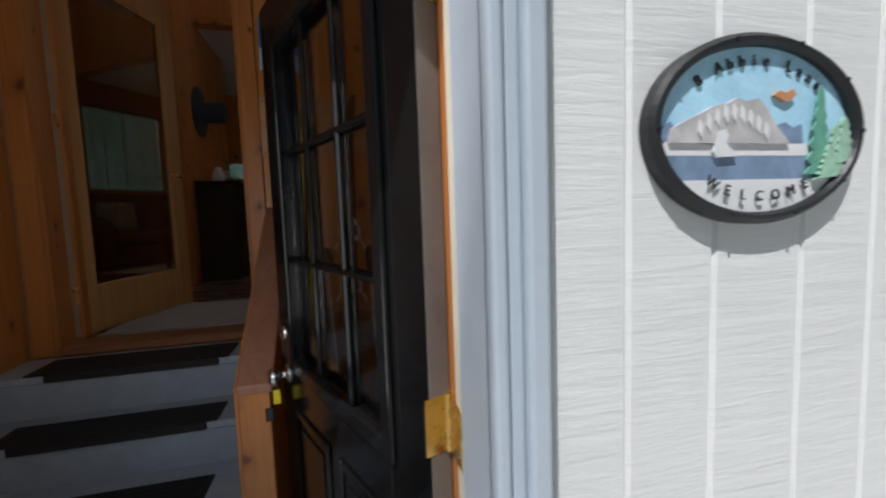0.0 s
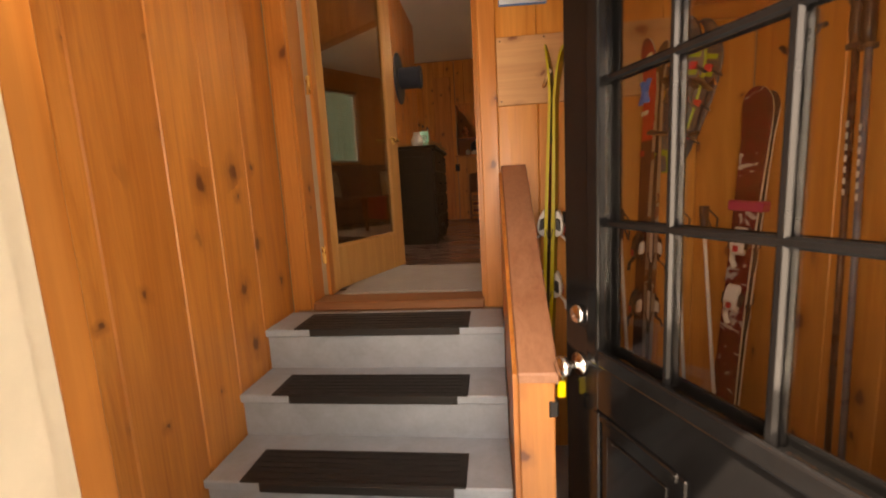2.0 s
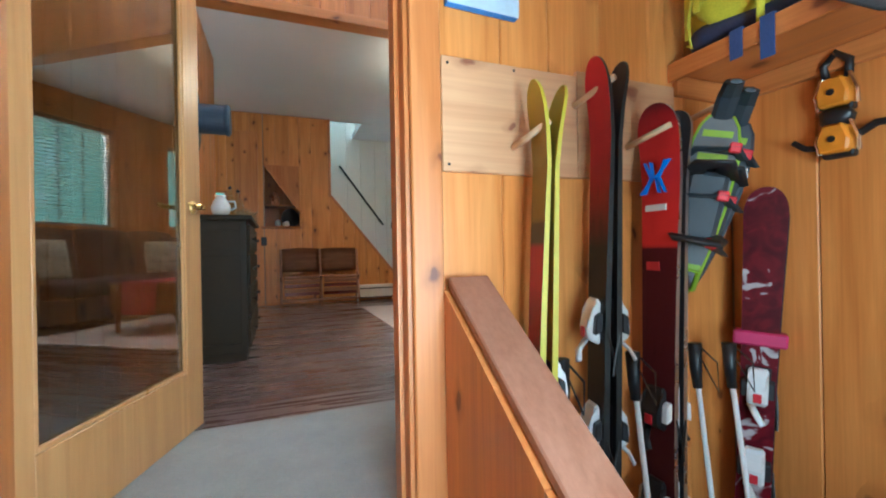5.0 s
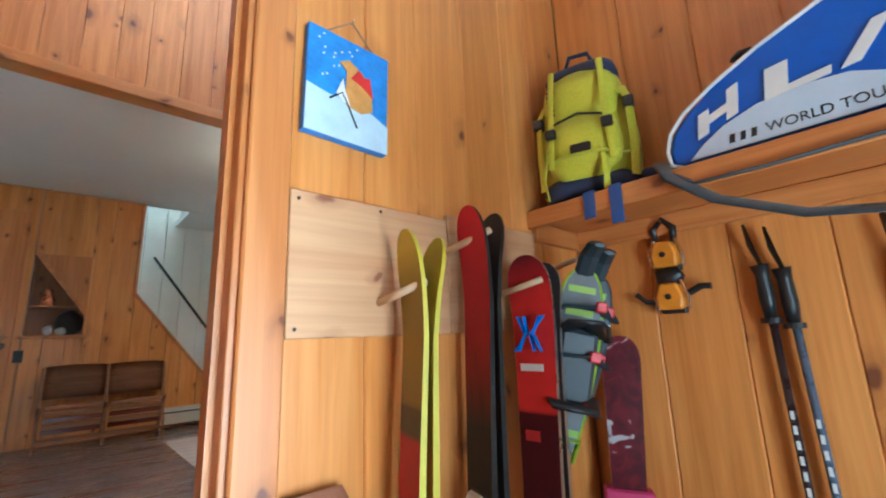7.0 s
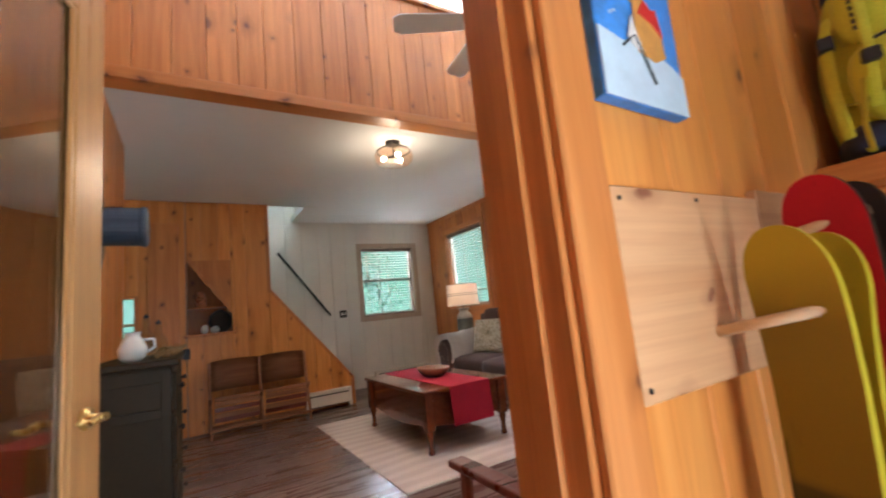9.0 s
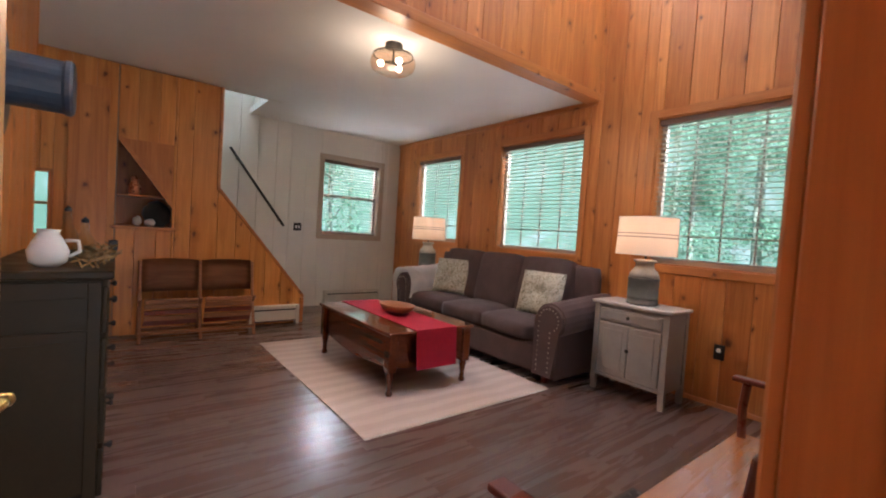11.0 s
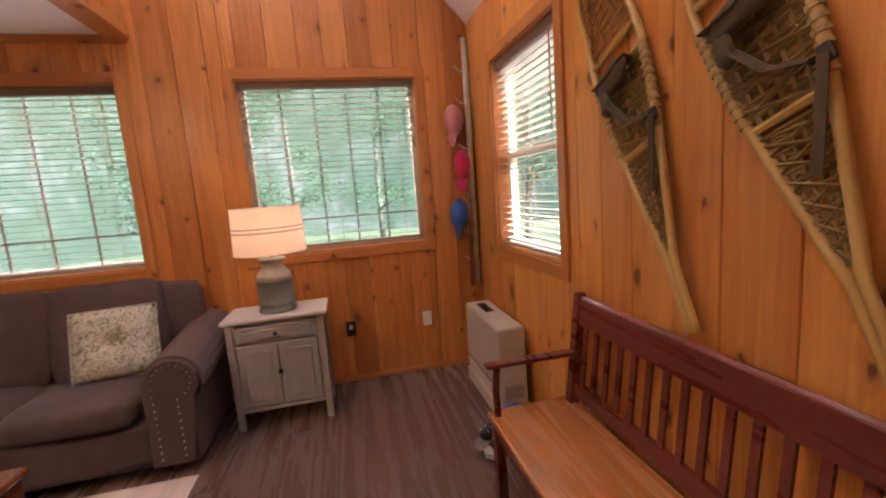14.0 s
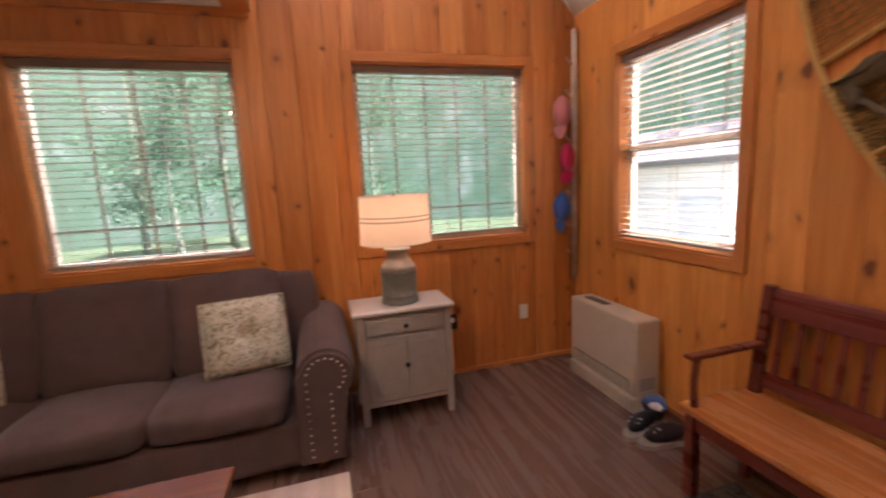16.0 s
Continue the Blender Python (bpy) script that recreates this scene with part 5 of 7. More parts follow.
def apron(L, deep):
    n = 22
    pts = [(0, 0.434), (0, 0.20)]
    for k in range(n + 1):
        u = k / n
        pts.append((L * u, 0.20 - deep * (0.5 - 0.5 * math.cos(math.tau * u)) ** 0.7))
    pts += [(L, 0.434)]
    clean = [pts[0]]
    for p in pts[1:]:
        if (p[0] - clean[-1][0]) ** 2 + (p[1] - clean[-1][1]) ** 2 > 1e-7:
            clean.append(p)
    return clean


for y in (0.035, CY - 0.055):
    part("apron", prism([(0.05 + a, b) for a, b in apron(CX - 0.1, 0.03)], "y", y, y + 0.02), table_wood, ct)
for x in (0.035, CX - 0.055):
    part("apron", prism([(0.05 + a, b) for a, b in apron(CY - 0.1, 0.045)], "x", x, x + 0.02), table_wood, ct)
for x in (0.045, CX - 0.045):
    for y in (0.045, CY - 0.045):
        leg = part("leg", box(x - 0.036, x + 0.036, y - 0.036, y + 0.036, 0.17, 0.434, 0.004), table_wood, ct)
        part("turning", lathe([(0.016, 0.0), (0.024, 0.005), (0.026, 0.025), (0.016, 0.04), (0.022, 0.055), (0.017, 0.07), (0.026, 0.13), (0.032, 0.15), (0.024, 0.162), (0.033, 0.17)], 16, at=(x, y, 0)), table_wood, leg, smooth=True)
run = thing("table_runner", "deep red cloth runner over the coffee table", "runner", (1.33, 5.44, 0.0095))
path = [(CY + 0.014, 0.30), (CY + 0.014, 0.467), (-0.014, 0.467), (-0.018, 0.40), (-0.022, 0.33), (-0.034, 0.18)]
under = [(-0.030, 0.18), (-0.018, 0.33), (-0.014, 0.40), (-0.0108, 0.4625), (CY + 0.0108, 0.4625), (CY + 0.0108, 0.30)]
part("cloth", prism(path + under, "x", 0.215, 0.585), red_cloth, run)
bowl = thing("wooden_bowl", "shallow oval wooden dough bowl on the red runner", "bowl", (1.735, 6.02, 0.479), 8)
bowl_wood = knotty("bowl_wood", "y", (0.40, 0.17, 0.06), (0.25, 0.09, 0.03), rough=0.4, knots=False)
bm = lathe([(0.0, 0.0), (0.07, 0.0), (0.12, 0.03), (0.15, 0.075), (0.14, 0.078), (0.10, 0.035), (0.0, 0.012)], 28)
for v in bm.verts:
    v.co.y *= 1.25
    v.co.x *= 0.85
part("shell", bm, bowl_wood, bowl, smooth=True)

# nightstand: faces -x
ns = thing("nightstand", "grey painted nightstand with one drawer and two doors", "nightstand", (2.945, 4.315, 0))
NW, ND = 0.585, 0.34
part("top", box(-0.02, ND, -0.022, NW + 0.022, 0.705, 0.73, 0.006), top_paint, ns, "pale worn top")
part("body", box(0.012, ND - 0.01, 0.012, NW - 0.012, 0.12, 0.705), grey_paint, ns)
for y in (0, NW - 0.04):
    for x in (0, ND - 0.045):
        part("leg", prism(((x, 0.705), (x + 0.04, 0.705), (x + 0.04, 0.12), (x + 0.03, 0.0), (x + 0.008, 0.0), (x, 0.12)), "y", y, y + 0.04), grey_paint, ns)
dw = part("drawer", box(-0.004, 0.014, 0.05, NW - 0.05, 0.575, 0.675, 0.005), grey_paint, ns)
part("moulding", box(-0.009, -0.004, 0.075, NW - 0.075, 0.595, 0.655, 0.004), grey_paint, dw)
part("knob", lathe([(0.006, 0), (0.006, 0.012), (0.014, 0.02), (0.0, 0.026)], 12), dark_metal, dw).matrix_basis = pose(-0.008, NW / 2, 0.625, 0, -90, 0)
for y0, y1 in ((0.05, NW / 2 - 0.002), (NW / 2 + 0.002, NW - 0.05)):
    d = part("door", box(-0.004, 0.014, y0, y1, 0.155, 0.555, 0.004), grey_paint, ns)
    part("panel", box(-0.009, -0.004, y0 + 0.04, y1 - 0.04, 0.195, 0.515, 0.004), grey_paint, d)
part("latch", lathe([(0.012, 0), (0.016, 0.008), (0.010, 0.018), (0.0, 0.02)], 12), dark_metal, ns).matrix_basis = pose(-0.004, NW / 2, 0.37, 0, -90, 0)
part("skirt", box(0.0, 0.02, 0.04, NW - 0.04, 0.12, 0.145, 0.003), grey_paint, ns)
# side table behind the far arm
et = thing("end_table", "small grey end table behind the sofa arm", "end table", (2.95, 7.38, 0))
part("top", box(0, 0.42, 0, 0.42, 0.67, 0.70, 0.005), top_paint, et)
part("shelf", box(0.03, 0.39, 0.03, 0.39, 0.2, 0.22), grey_paint, et)
for x in (0.02, 0.36):
    for y in (0.02, 0.36):
        part("leg", box(x, x + 0.04, y, y + 0.04, 0, 0.67, 0.003), grey_paint, et)

# table lamps
can_grey = painted("grey_green_can_paint", (0.155, 0.165, 0.145), 0.5, 0.25, 14.0, 0.2)
can_cream = painted("worn_cream_can_paint", (0.48, 0.45, 0.38), 0.5, 0.2, 16.0, 0.2)


def striped_shade():
    m, nt, bsdf = material("cream_linen_lampshade")
    sep = nt.nodes.new("ShaderNodeSeparateXYZ")
    tc = nt.nodes.new("ShaderNodeTexCoord")
    nt.links.new(tc.outputs["Object"], sep.inputs[0])
    r = ramp(nt, [(0.0, (0.80, 0.68, 0.58)), (0.455, (0.80, 0.68, 0.58)), (0.46, (0.36, 0.30, 0.26)), (0.49, (0.36, 0.30, 0.26)), (0.495, (0.80, 0.68, 0.58)), (0.545, (0.80, 0.68, 0.58)), (0.55, (0.36, 0.30, 0.26)), (0.575, (0.36, 0.30, 0.26)), (0.58, (0.80, 0.68, 0.58))])
    mp = node(nt, "Math", op="DIVIDE")
    mp.inputs[1].default_value = 0.29
    nt.links.new(sep.outputs[2], mp.inputs[0])
    nt.links.new(mp.outputs[0], r.inputs[0])
    nt.nodes.remove(bsdf)
    d, t, mx = nt.nodes.new("ShaderNodeBsdfDiffuse"), nt.nodes.new("ShaderNodeBsdfTranslucent"), nt.nodes.new("ShaderNodeMixShader")
    nt.links.new(r.outputs[0], d.inputs[0])
    nt.links.new(r.outputs[0], t.inputs[0])
    mx.inputs[0].default_value = 0.5
    nt.links.new(d.outputs[0], mx.inputs[1])
    nt.links.new(t.outputs[0], mx.inputs[2])
    nt.links.new(mx.outputs[0], nt.nodes["Material Output"].inputs[0])
    return m


shade_mat = striped_shade()
bulb_mat = glowing("lit_bulb", (1.0, 0.72, 0.40), 2.5)


def table_lamp(x, y, z, power):
    L = thing("table_lamp", "lit milk-can table lamp with a striped cream drum shade", "table lamp", (x, y, z), group="table lamps")
    part("can", lathe([(0.085, 0.0), (0.092, 0.004), (0.092, 0.012), (0.088, 0.016), (0.088, 0.05), (0.091, 0.055), (0.088, 0.06), (0.088, 0.195), (0.092, 0.20), (0.088, 0.206), (0.0, 0.206)], 28), can_grey, L, "grey-green can body", True).scale = (1.27, 1.27, 1.0)
    part("shoulder", lathe([(0.088, 0.206), (0.080, 0.245), (0.058, 0.28), (0.052, 0.30), (0.052, 0.325), (0.064, 0.332), (0.066, 0.345), (0.055, 0.35), (0.0, 0.352)], 28), can_cream, L, "worn cream shoulder", True).scale = (1.27, 1.27, 1.0)
    part("stem", rod((0, 0, 0.352), (0, 0, 0.44), 0.008), dark_metal, L)
    part("finial", lathe([(0.004, 0.66), (0.01, 0.675), (0.006, 0.69), (0.0, 0.70)], 10), dark_metal, L)
    bm = bmesh.new()
    R0, R1 = 0.222, 0.212
    lo_r, hi_r = [], []
    for k in range(40):
        a = math.tau * k / 40
        lo_r.append(bm.verts.new((R0 * math.cos(a), R0 * math.sin(a), 0.0)))
        hi_r.append(bm.verts.new((R1 * math.cos(a), R1 * math.sin(a), 0.29)))
    for k in range(40):
        bm.faces.new((lo_r[k], lo_r[(k + 1) % 40], hi_r[(k + 1) % 40], hi_r[k]))
    sh = part("shade", bm, shade_mat, L, smooth=True)
    sh.location = (0, 0, 0.385)
    for zz, R in ((0.386, 0.222), (0.673, 0.212)):
        part("shade_ring", tube([(R * math.cos(math.tau * k / 32), R * math.sin(math.tau * k / 32), zz) for k in range(33)], 0.003, 5), white_wool, sh).location = (0, 0, -0.385)
    part("bulb", lump((0, 0, 0.50), 0.03, 1, amount=0.0, squash=(1, 1, 1.3)), bulb_mat, L, smooth=True)
    lamp("table_lamp_light", "POINT", pose(x, y, z + 0.565), power, (1.0, 0.64, 0.38), 0.03)


table_lamp(3.10, 4.60, 0.7305, 0.30)
table_lamp(3.14, 7.56, 0.7005, 0.24)

# ceiling light
cl = thing("ceiling_light", "bronze semi-flush ceiling light with a round amber glass bowl", "ceiling light", (1.42, 5.78, CEIL))
part("base", lathe([(0.0, -0.045), (0.02, -0.045), (0.03, -0.03), (0.065, -0.024), (0.065, 0.0)], 20), dark_metal, cl, smooth=True)
part("stem", rod((0, 0, -0.045), (0, 0, -0.14), 0.007), dark_metal, cl)
amber = glass("amber_glass", (1.0, 0.86, 0.74))
part("bowl", lathe([(0.145, -0.085), (0.165, -0.11), (0.168, -0.15), (0.155, -0.185), (0.12, -0.205), (0.0, -0.21)], 30), amber, cl, smooth=True).visible_shadow = False
part("rim", tube([(0.146 * math.cos(math.tau * k / 32), 0.146 * math.sin(math.tau * k / 32), -0.085) for k in range(33)], 0.005, 6), dark_metal, cl)
hot = glowing("hot_bulb", (1.0, 0.80, 0.55), 3.0)
for k in range(3):
    a = math.tau * k / 3 + 0.5
    p = Vector((0.075 * math.cos(a), 0.075 * math.sin(a), -0.135))
    part("arm", tube([(0, 0, -0.125), p * 0.6 + Vector((0, 0, -0.05)), p], 0.006, 6), dark_metal, cl)
    part("bulb", lump(p + Vector((0.015 * math.cos(a), 0.015 * math.sin(a), -0.01)), 0.024, 1, amount=0.0), hot, cl, smooth=True)
lamp("ceiling_light_glow", "POINT", pose(1.42, 5.78, CEIL - 0.30), 1.0, (1.0, 0.72, 0.45), 0.08)
lamp("ceiling_light_glow", "AREA", look((1.42, 5.78, CEIL - 0.22), (1.42, 5.7, 0)), 2.2, (1.0, 0.74, 0.48), 0.24)

# bench along the pine wall
bn = thing("bench", "wooden bench with dark red slatted back and honey seat", "bench", (0.42, 3.10, 0))
BL = 1.50
bm = box(0.0, BL, 0.065, 0.475, 0.40, 0.432, 0.008, seg=2)
part("seat", bm, seat_wood, bn, "honey-coloured solid seat")
part("seat_groove_board", box(0.02, BL - 0.02, 0.10, 0.112, 0.4315, 0.434), seat_wood, bn)
for x in (0.03, BL - 0.075):
    part("back_post", prism(((0.085, 0.0), (0.125, 0.0), (0.105, 0.42), (0.045, 0.935), (0.005, 0.935), (0.06, 0.42)), "x", x, x + 0.042, bevel=0.004), mahogany, bn)
    part("leg", box(x - 0.005, x + 0.045, 0.42, 0.465, 0.0, 0.40, 0.004), mahogany, bn)
    part("arm_post", tube([(x + 0.02, 0.44, 0.43), (x + 0.02, 0.445, 0.55), (x + 0.02, 0.435, 0.655)], 0.016, 8), mahogany, bn)
    part("arm", box(x - 0.004, x + 0.046, 0.05, 0.485, 0.656, 0.676, 0.006, seg=2), mahogany, bn)
    part("side_rail", box(x, x + 0.03, 0.10, 0.43, 0.33, 0.395), mahogany, bn)


def tilted(z):
    return 0.078 - (z - 0.42) * 0.105


part("top_rail", prism(((tilted(0.80) - 0.014, 0.80), (tilted(0.80) + 0.014, 0.80), (tilted(0.925) + 0.014, 0.915), (tilted(0.925), 0.928), (tilted(0.925) - 0.014, 0.915)), "x", 0.072, BL - 0.075, bevel=0.004), mahogany, bn)
part("low_rail", prism(((tilted(0.47) - 0.012, 0.47), (tilted(0.47) + 0.012, 0.47), (tilted(0.535) + 0.012, 0.535), (tilted(0.535) - 0.012, 0.535)), "x", 0.072, BL - 0.075), mahogany, bn)
n_s = 17
for k in range(n_s):
    x = 0.072 + (BL - 0.147) * (k + 0.6) / (n_s + 0.2)
    part("slat", prism(((tilted(0.535) - 0.006, 0.535), (tilted(0.535) + 0.006, 0.535), (tilted(0.80) + 0.006, 0.80), (tilted(0.80) - 0.006, 0.80)), "x", x - 0.013, x + 0.013), mahogany, bn)
part("front_rail", box(0.06, BL - 0.06, 0.43, 0.455, 0.33, 0.398), mahogany, bn)

# snowshoes on the wall
gut = painted("brown_rawhide_lacing", (0.23, 0.15, 0.045), 0.6, 0.3, 25.0)
gut_pale = painted("pale_rawhide_lacing", (0.40, 0.28, 0.10), 0.6, 0.3, 25.0)
leather = painted("dark_leather", (0.085, 0.058, 0.026), 0.75, 0.35, 15.0, 0.3)


def snowshoe(x, z, lean, tag):
    """Hangs on the wall, toe up; x and z: the tail's tip; lean: degrees to the side."""
    s = thing("snowshoe", tag, "snowshoe", (x, Y_BENCH + 0.03, z), group="snowshoes on the wall")
    s.matrix_basis = pose(x, Y_BENCH + 0.03, z, 0, lean, 0)
    half = lambda t: 0 if t < 0.14 else 0.155 * ((t - 0.14) / 0.56) ** 0.85 * (1 - 0.12 * max(0, (t - 0.5) / 0.2)) if t < 0.7 else 0.1364 * max(0.0, 1 - ((t - 0.7) / 0.3) ** 2.2) ** 0.5  # noqa: E731
    L = 1.37
    left, right = [], []
    for k in range(41):
        t = k / 40
        w = max(half(t), 0.011)
        bow = 0.02 * math.cos(t * 3.0) + (0.05 * (t - 0.85) / 0.15 if t > 0.85 else 0)
        left.append(Vector((-w, 0.0 + bow, t * L)))
        right.append(Vector((w, 0.0 + bow, t * L)))
    part("frame", tube(left + right[::-1], 0.0135, 8), ash_wood, s, "bent pale wood frame", True)
    for t in (0.44, 0.76):
        i = round(t * 40)
        part("crossbar", tube([left[i], right[i]], 0.011, 6), ash_wood, s)

    def edge(t):
        i = min(39, int(t * 40))
        f = t * 40 - i
        return left[i].lerp(left[i + 1], f), right[i].lerp(right[i + 1], f)

    for name, a, b, n, r, mt in (("toe_lacing", 0.775, 0.975, 8, 0.0022, gut), ("body_lacing", 0.45, 0.67, 9, 0.0075, gut), ("tail_lacing", 0.19, 0.43, 13, 0.0042, gut)):
        bm = bmesh.new()
        for k in range(n + 1):
            t = a + (b - a) * k / n
            t2 = min(b, t + 0.045)
            l, rr = edge(t)
            l2, r2 = edge(t2)
            y = Vector((0, 0.003 * (-1) ** k, 0))
            tube([l + y, r2 + y], r, 4, bm)
            tube([rr - y, l2 - y], r, 4, bm)
            tube([l, rr], r, 4, bm)
        rows = 6 if name == "body_lacing" else 5
        for q in range(1, rows):
            f = q / rows
            tube([edge(a)[0].lerp(edge(a)[1], f), edge(b)[0].lerp(edge(b)[1], f)], r, 4, bm)
        part(name, bm, mt, s, kind="stuff")
    part("toe_bar", tube([edge(0.68)[0], edge(0.68)[1]], 0.010, 6), gut_pale, s)
    for k in range(11):
        for e in edge(0.47 + 0.021 * k):
            part("rawhide_wrap", rod(e - Vector((0, 0, 0.0065)), e + Vector((0, 0, 0.0065)), 0.0185, seg=8), gut_pale, s)
    h = [Vector((-0.10, 0.03, 0.665 * L)), Vector((-0.02, 0.05, 0.645 * L)), Vector((0.09, 0.03, 0.665 * L))]
    part("toe_strap", tube(h, 0.026, 8, flat=0.25), leather, s, "dark leather binding")
    part("toe_flap", lump((-0.02, 0.045, 0.645 * L), 0.07, 3, amount=0.5, squash=(1.25, 0.3, 0.62)), leather, s, "crumpled dark leather toe flap", True)
    part("flap_fold", lump((0.045, 0.05, 0.60 * L), 0.045, 7, amount=0.6, squash=(0.6, 0.35, 1.2)), leather, s, smooth=True)
    part("heel_strap", tube([(0.08, 0.03, 0.66 * L), (0.04, 0.05, 0.60 * L), (-0.02, 0.045, 0.52 * L), (-0.10, 0.04, 0.49 * L)], 0.016, 6, flat=0.3), leather, s)
    part("buckle", box(-0.135, -0.105, 0.02, 0.035, 0.475 * L, 0.505 * L, 0.004), dark_metal, s)
    tail = part("loose_strap", box(-0.012, 0.012, -0.002, 0.002, -0.24, 0.0), leather, s)
    tail.matrix_basis = pose(-0.12, 0.035, 0.49 * L, 0, -lean, 0)


snowshoe(1.232, 0.955, 23.5, "old wooden snowshoe with rawhide lacing on the pine wall")
snowshoe(0.74, 0.985, 24.0, "second old snowshoe with a dark leather binding on the wall")

# wall heater in the corner
ht = thing("wall_heater", "beige enamel room heater under the corner window", "heater", (2.49, 3.105, 0))
part("body", box(0, 0.68, 0.02, 0.20, 0.10, 0.585, 0.014, seg=2), heater_beige, ht)
part("base", box(0.005, 0.675, 0.01, 0.215, 0.0, 0.095, 0.006), heater_beige, ht)
part("grille", box(0.06, 0.64, 0.198, 0.204, 0.125, 0.20), black_plastic, ht)
for k in range(5):
    part("slat", box(0.06, 0.64, 0.203, 0.209, 0.13 + 0.014 * k, 0.136 + 0.014 * k), heater_beige, ht)
part("control_panel", box(0.38, 0.60, 0.08, 0.14, 0.583, 0.588), black_plastic, ht)
part("side_vent", box(-0.003, 0.002, 0.05, 0.17, 0.14, 0.22), grey_paint, ht)

# floor mat by the bench
mat_m, _n3, _b3 = material("black_patterned_mat")
_no = noise_tex(_n3, coords(_n3, (1, 1, 1), False), 14, 2, 0.5, 1.5)
_cc = mixed(_n3, ramp(_n3, [(0.48, (0, 0, 0)), (0.52, (1, 1, 1))], _no).outputs[0], (0.016, 0.016, 0.018), (0.10, 0.10, 0.095))
_n3.links.new(_cc, _b3.inputs["Base Color"])
_b3.inputs["Roughness"].default_value = 0.85
dm = thing("door_mat", "black rubber mat with a worn grey pattern beside the bench", "mat", (0, 0, 0.001))
part("mat", box(1.22, 1.835, 3.30, 3.94, 0, 0.011, 0.004), mat_m, dm)
part("rim", box(1.20, 1.85, 3.285, 3.955, 0, 0.006, 0.002), rubber, dm)

# shoes and a cloth beside the heater
shoe_dark = painted("dark_shoe_cloth", (0.02, 0.02, 0.028), 0.7, 0.3, 20.0)
blue_cloth = woven("blue_cloth", (0.03, 0.08, 0.30), (0.06, 0.14, 0.42), 120)


def shoe(x, y, turn, mat):
    s = thing("shoe", "dark low shoe with a grey sole on the floor", "shoe", (x, y, 0.0), turn, group="shoes by the heater")
    bm = bmesh.new()
    outline = [(-0.045, -0.13), (0.045, -0.13), (0.05, 0.0), (0.05, 0.09), (0.02, 0.14), (-0.02, 0.14), (-0.05, 0.09), (-0.042, 0.0)]
    prism(outline, "z", 0.0, 0.028, bm)
    part("sole", bm, grey_paint, s, "grey sole")
    up = lump((0, -0.01, 0.065), 0.06, 4, squash=(0.72, 2.1, 0.85), amount=0.1)
    part("upper", up, mat, s, smooth=True)
    part("lace", tube([(-0.03, 0.04, 0.105), (0.03, 0.055, 0.10), (-0.03, 0.07, 0.092), (0.028, 0.085, 0.085)], 0.004, 5), white_plastic, s)


shoe(2.33, 3.40, 15, shoe_dark)
shoe(2.20, 3.37, -8, shoe_dark)
shoe(2.42, 3.24, 70, shoe_dark)
cap_b = thing("folded_cloth", "crumpled blue and white cloth on the shoes", "cloth", (2.36, 3.28, 0.11))
part("cloth", lump((0, 0, 0.03), 0.07, 6, squash=(1.1, 0.9, 0.5), amount=0.5), blue_cloth, cap_b, smooth=True)
part("fold", lump((-0.05, 0.04, 0.04), 0.035, 2, squash=(1.2, 0.8, 0.5), amount=0.5), white_wool, cap_b, smooth=True)

# hat rack in the corner
birch = painted("pale_birch_bark", (0.50, 0.44, 0.36), 0.7, 0.35, 14.0, 0.3)
rack = thing("hat_rack", "tall birch pole rack with pegs hanging in the corner", "hat rack", (3.385, 3.125, 0))
part("pole", tube([(0.015, -0.005, 0.66), (0.012, 0.0, 1.3), (0.008, -0.004, 1.9), (0.004, 0.0, 2.53)], [0.022, 0.024, 0.024, 0.020], 10), birch, rack, smooth=True)
part("pole", tube([(-0.03, 0.06, 0.66), (-0.02, 0.05, 1.4), (-0.005, 0.03, 1.75)], [0.012, 0.012, 0.009], 8), old_wood, rack, smooth=True)
for z in (0.86, 1.07, 1.32, 1.72, 2.05, 2.28):
    part("peg", tube([(0.01, 0.0, z), (-0.03, 0.07, z + 0.02), (-0.035, 0.10, z + 0.045)], [0.008, 0.007, 0.005], 6), birch, rack)


def cap(x, y, z, turn, color, label):
    c = thing("cap", label, "cap", (x, y, z), turn, group="caps on the rack")
    c.scale = (0.92, 0.95, 1.22)
    m = woven("cap_cloth", tuple(v * 0.8 for v in color), color, 200)
    bm = lump((0, 0, 0), 0.085, 2, amount=0.08, squash=(0.75, 0.95, 1.15))
    bmesh.ops.bisect_plane(bm, geom=bm.verts[:] + bm.edges[:] + bm.faces[:], plane_co=(0, 0.03, 0), plane_no=(0, 1, 0.2), clear_inner=False, clear_outer=False)
    part("crown", bm, m, c, smooth=True)
    brim = []
    for k in range(9):
        a = math.pi * k / 8
        brim.append((0.062 * math.cos(a), -0.085 - 0.075 * math.sin(a)))
    part("brim", prism([(x1, y1) for x1, y1 in brim], "y", 0.02, 0.026), m, c)
    part("button", lump((-0.0, 0.0, 0.10), 0.008, 1), m, c)


cap(3.365, 3.245, 1.94, 20, (0.55, 0.19, 0.20), "faded pink cap hanging on the rack")
cap(3.37, 3.20, 1.60, 40, (0.55, 0.008, 0.075), "magenta cap hanging on the rack")
cap(3.36, 3.25, 1.23, 10, (0.03, 0.11, 0.42), "blue cap hanging on the rack")

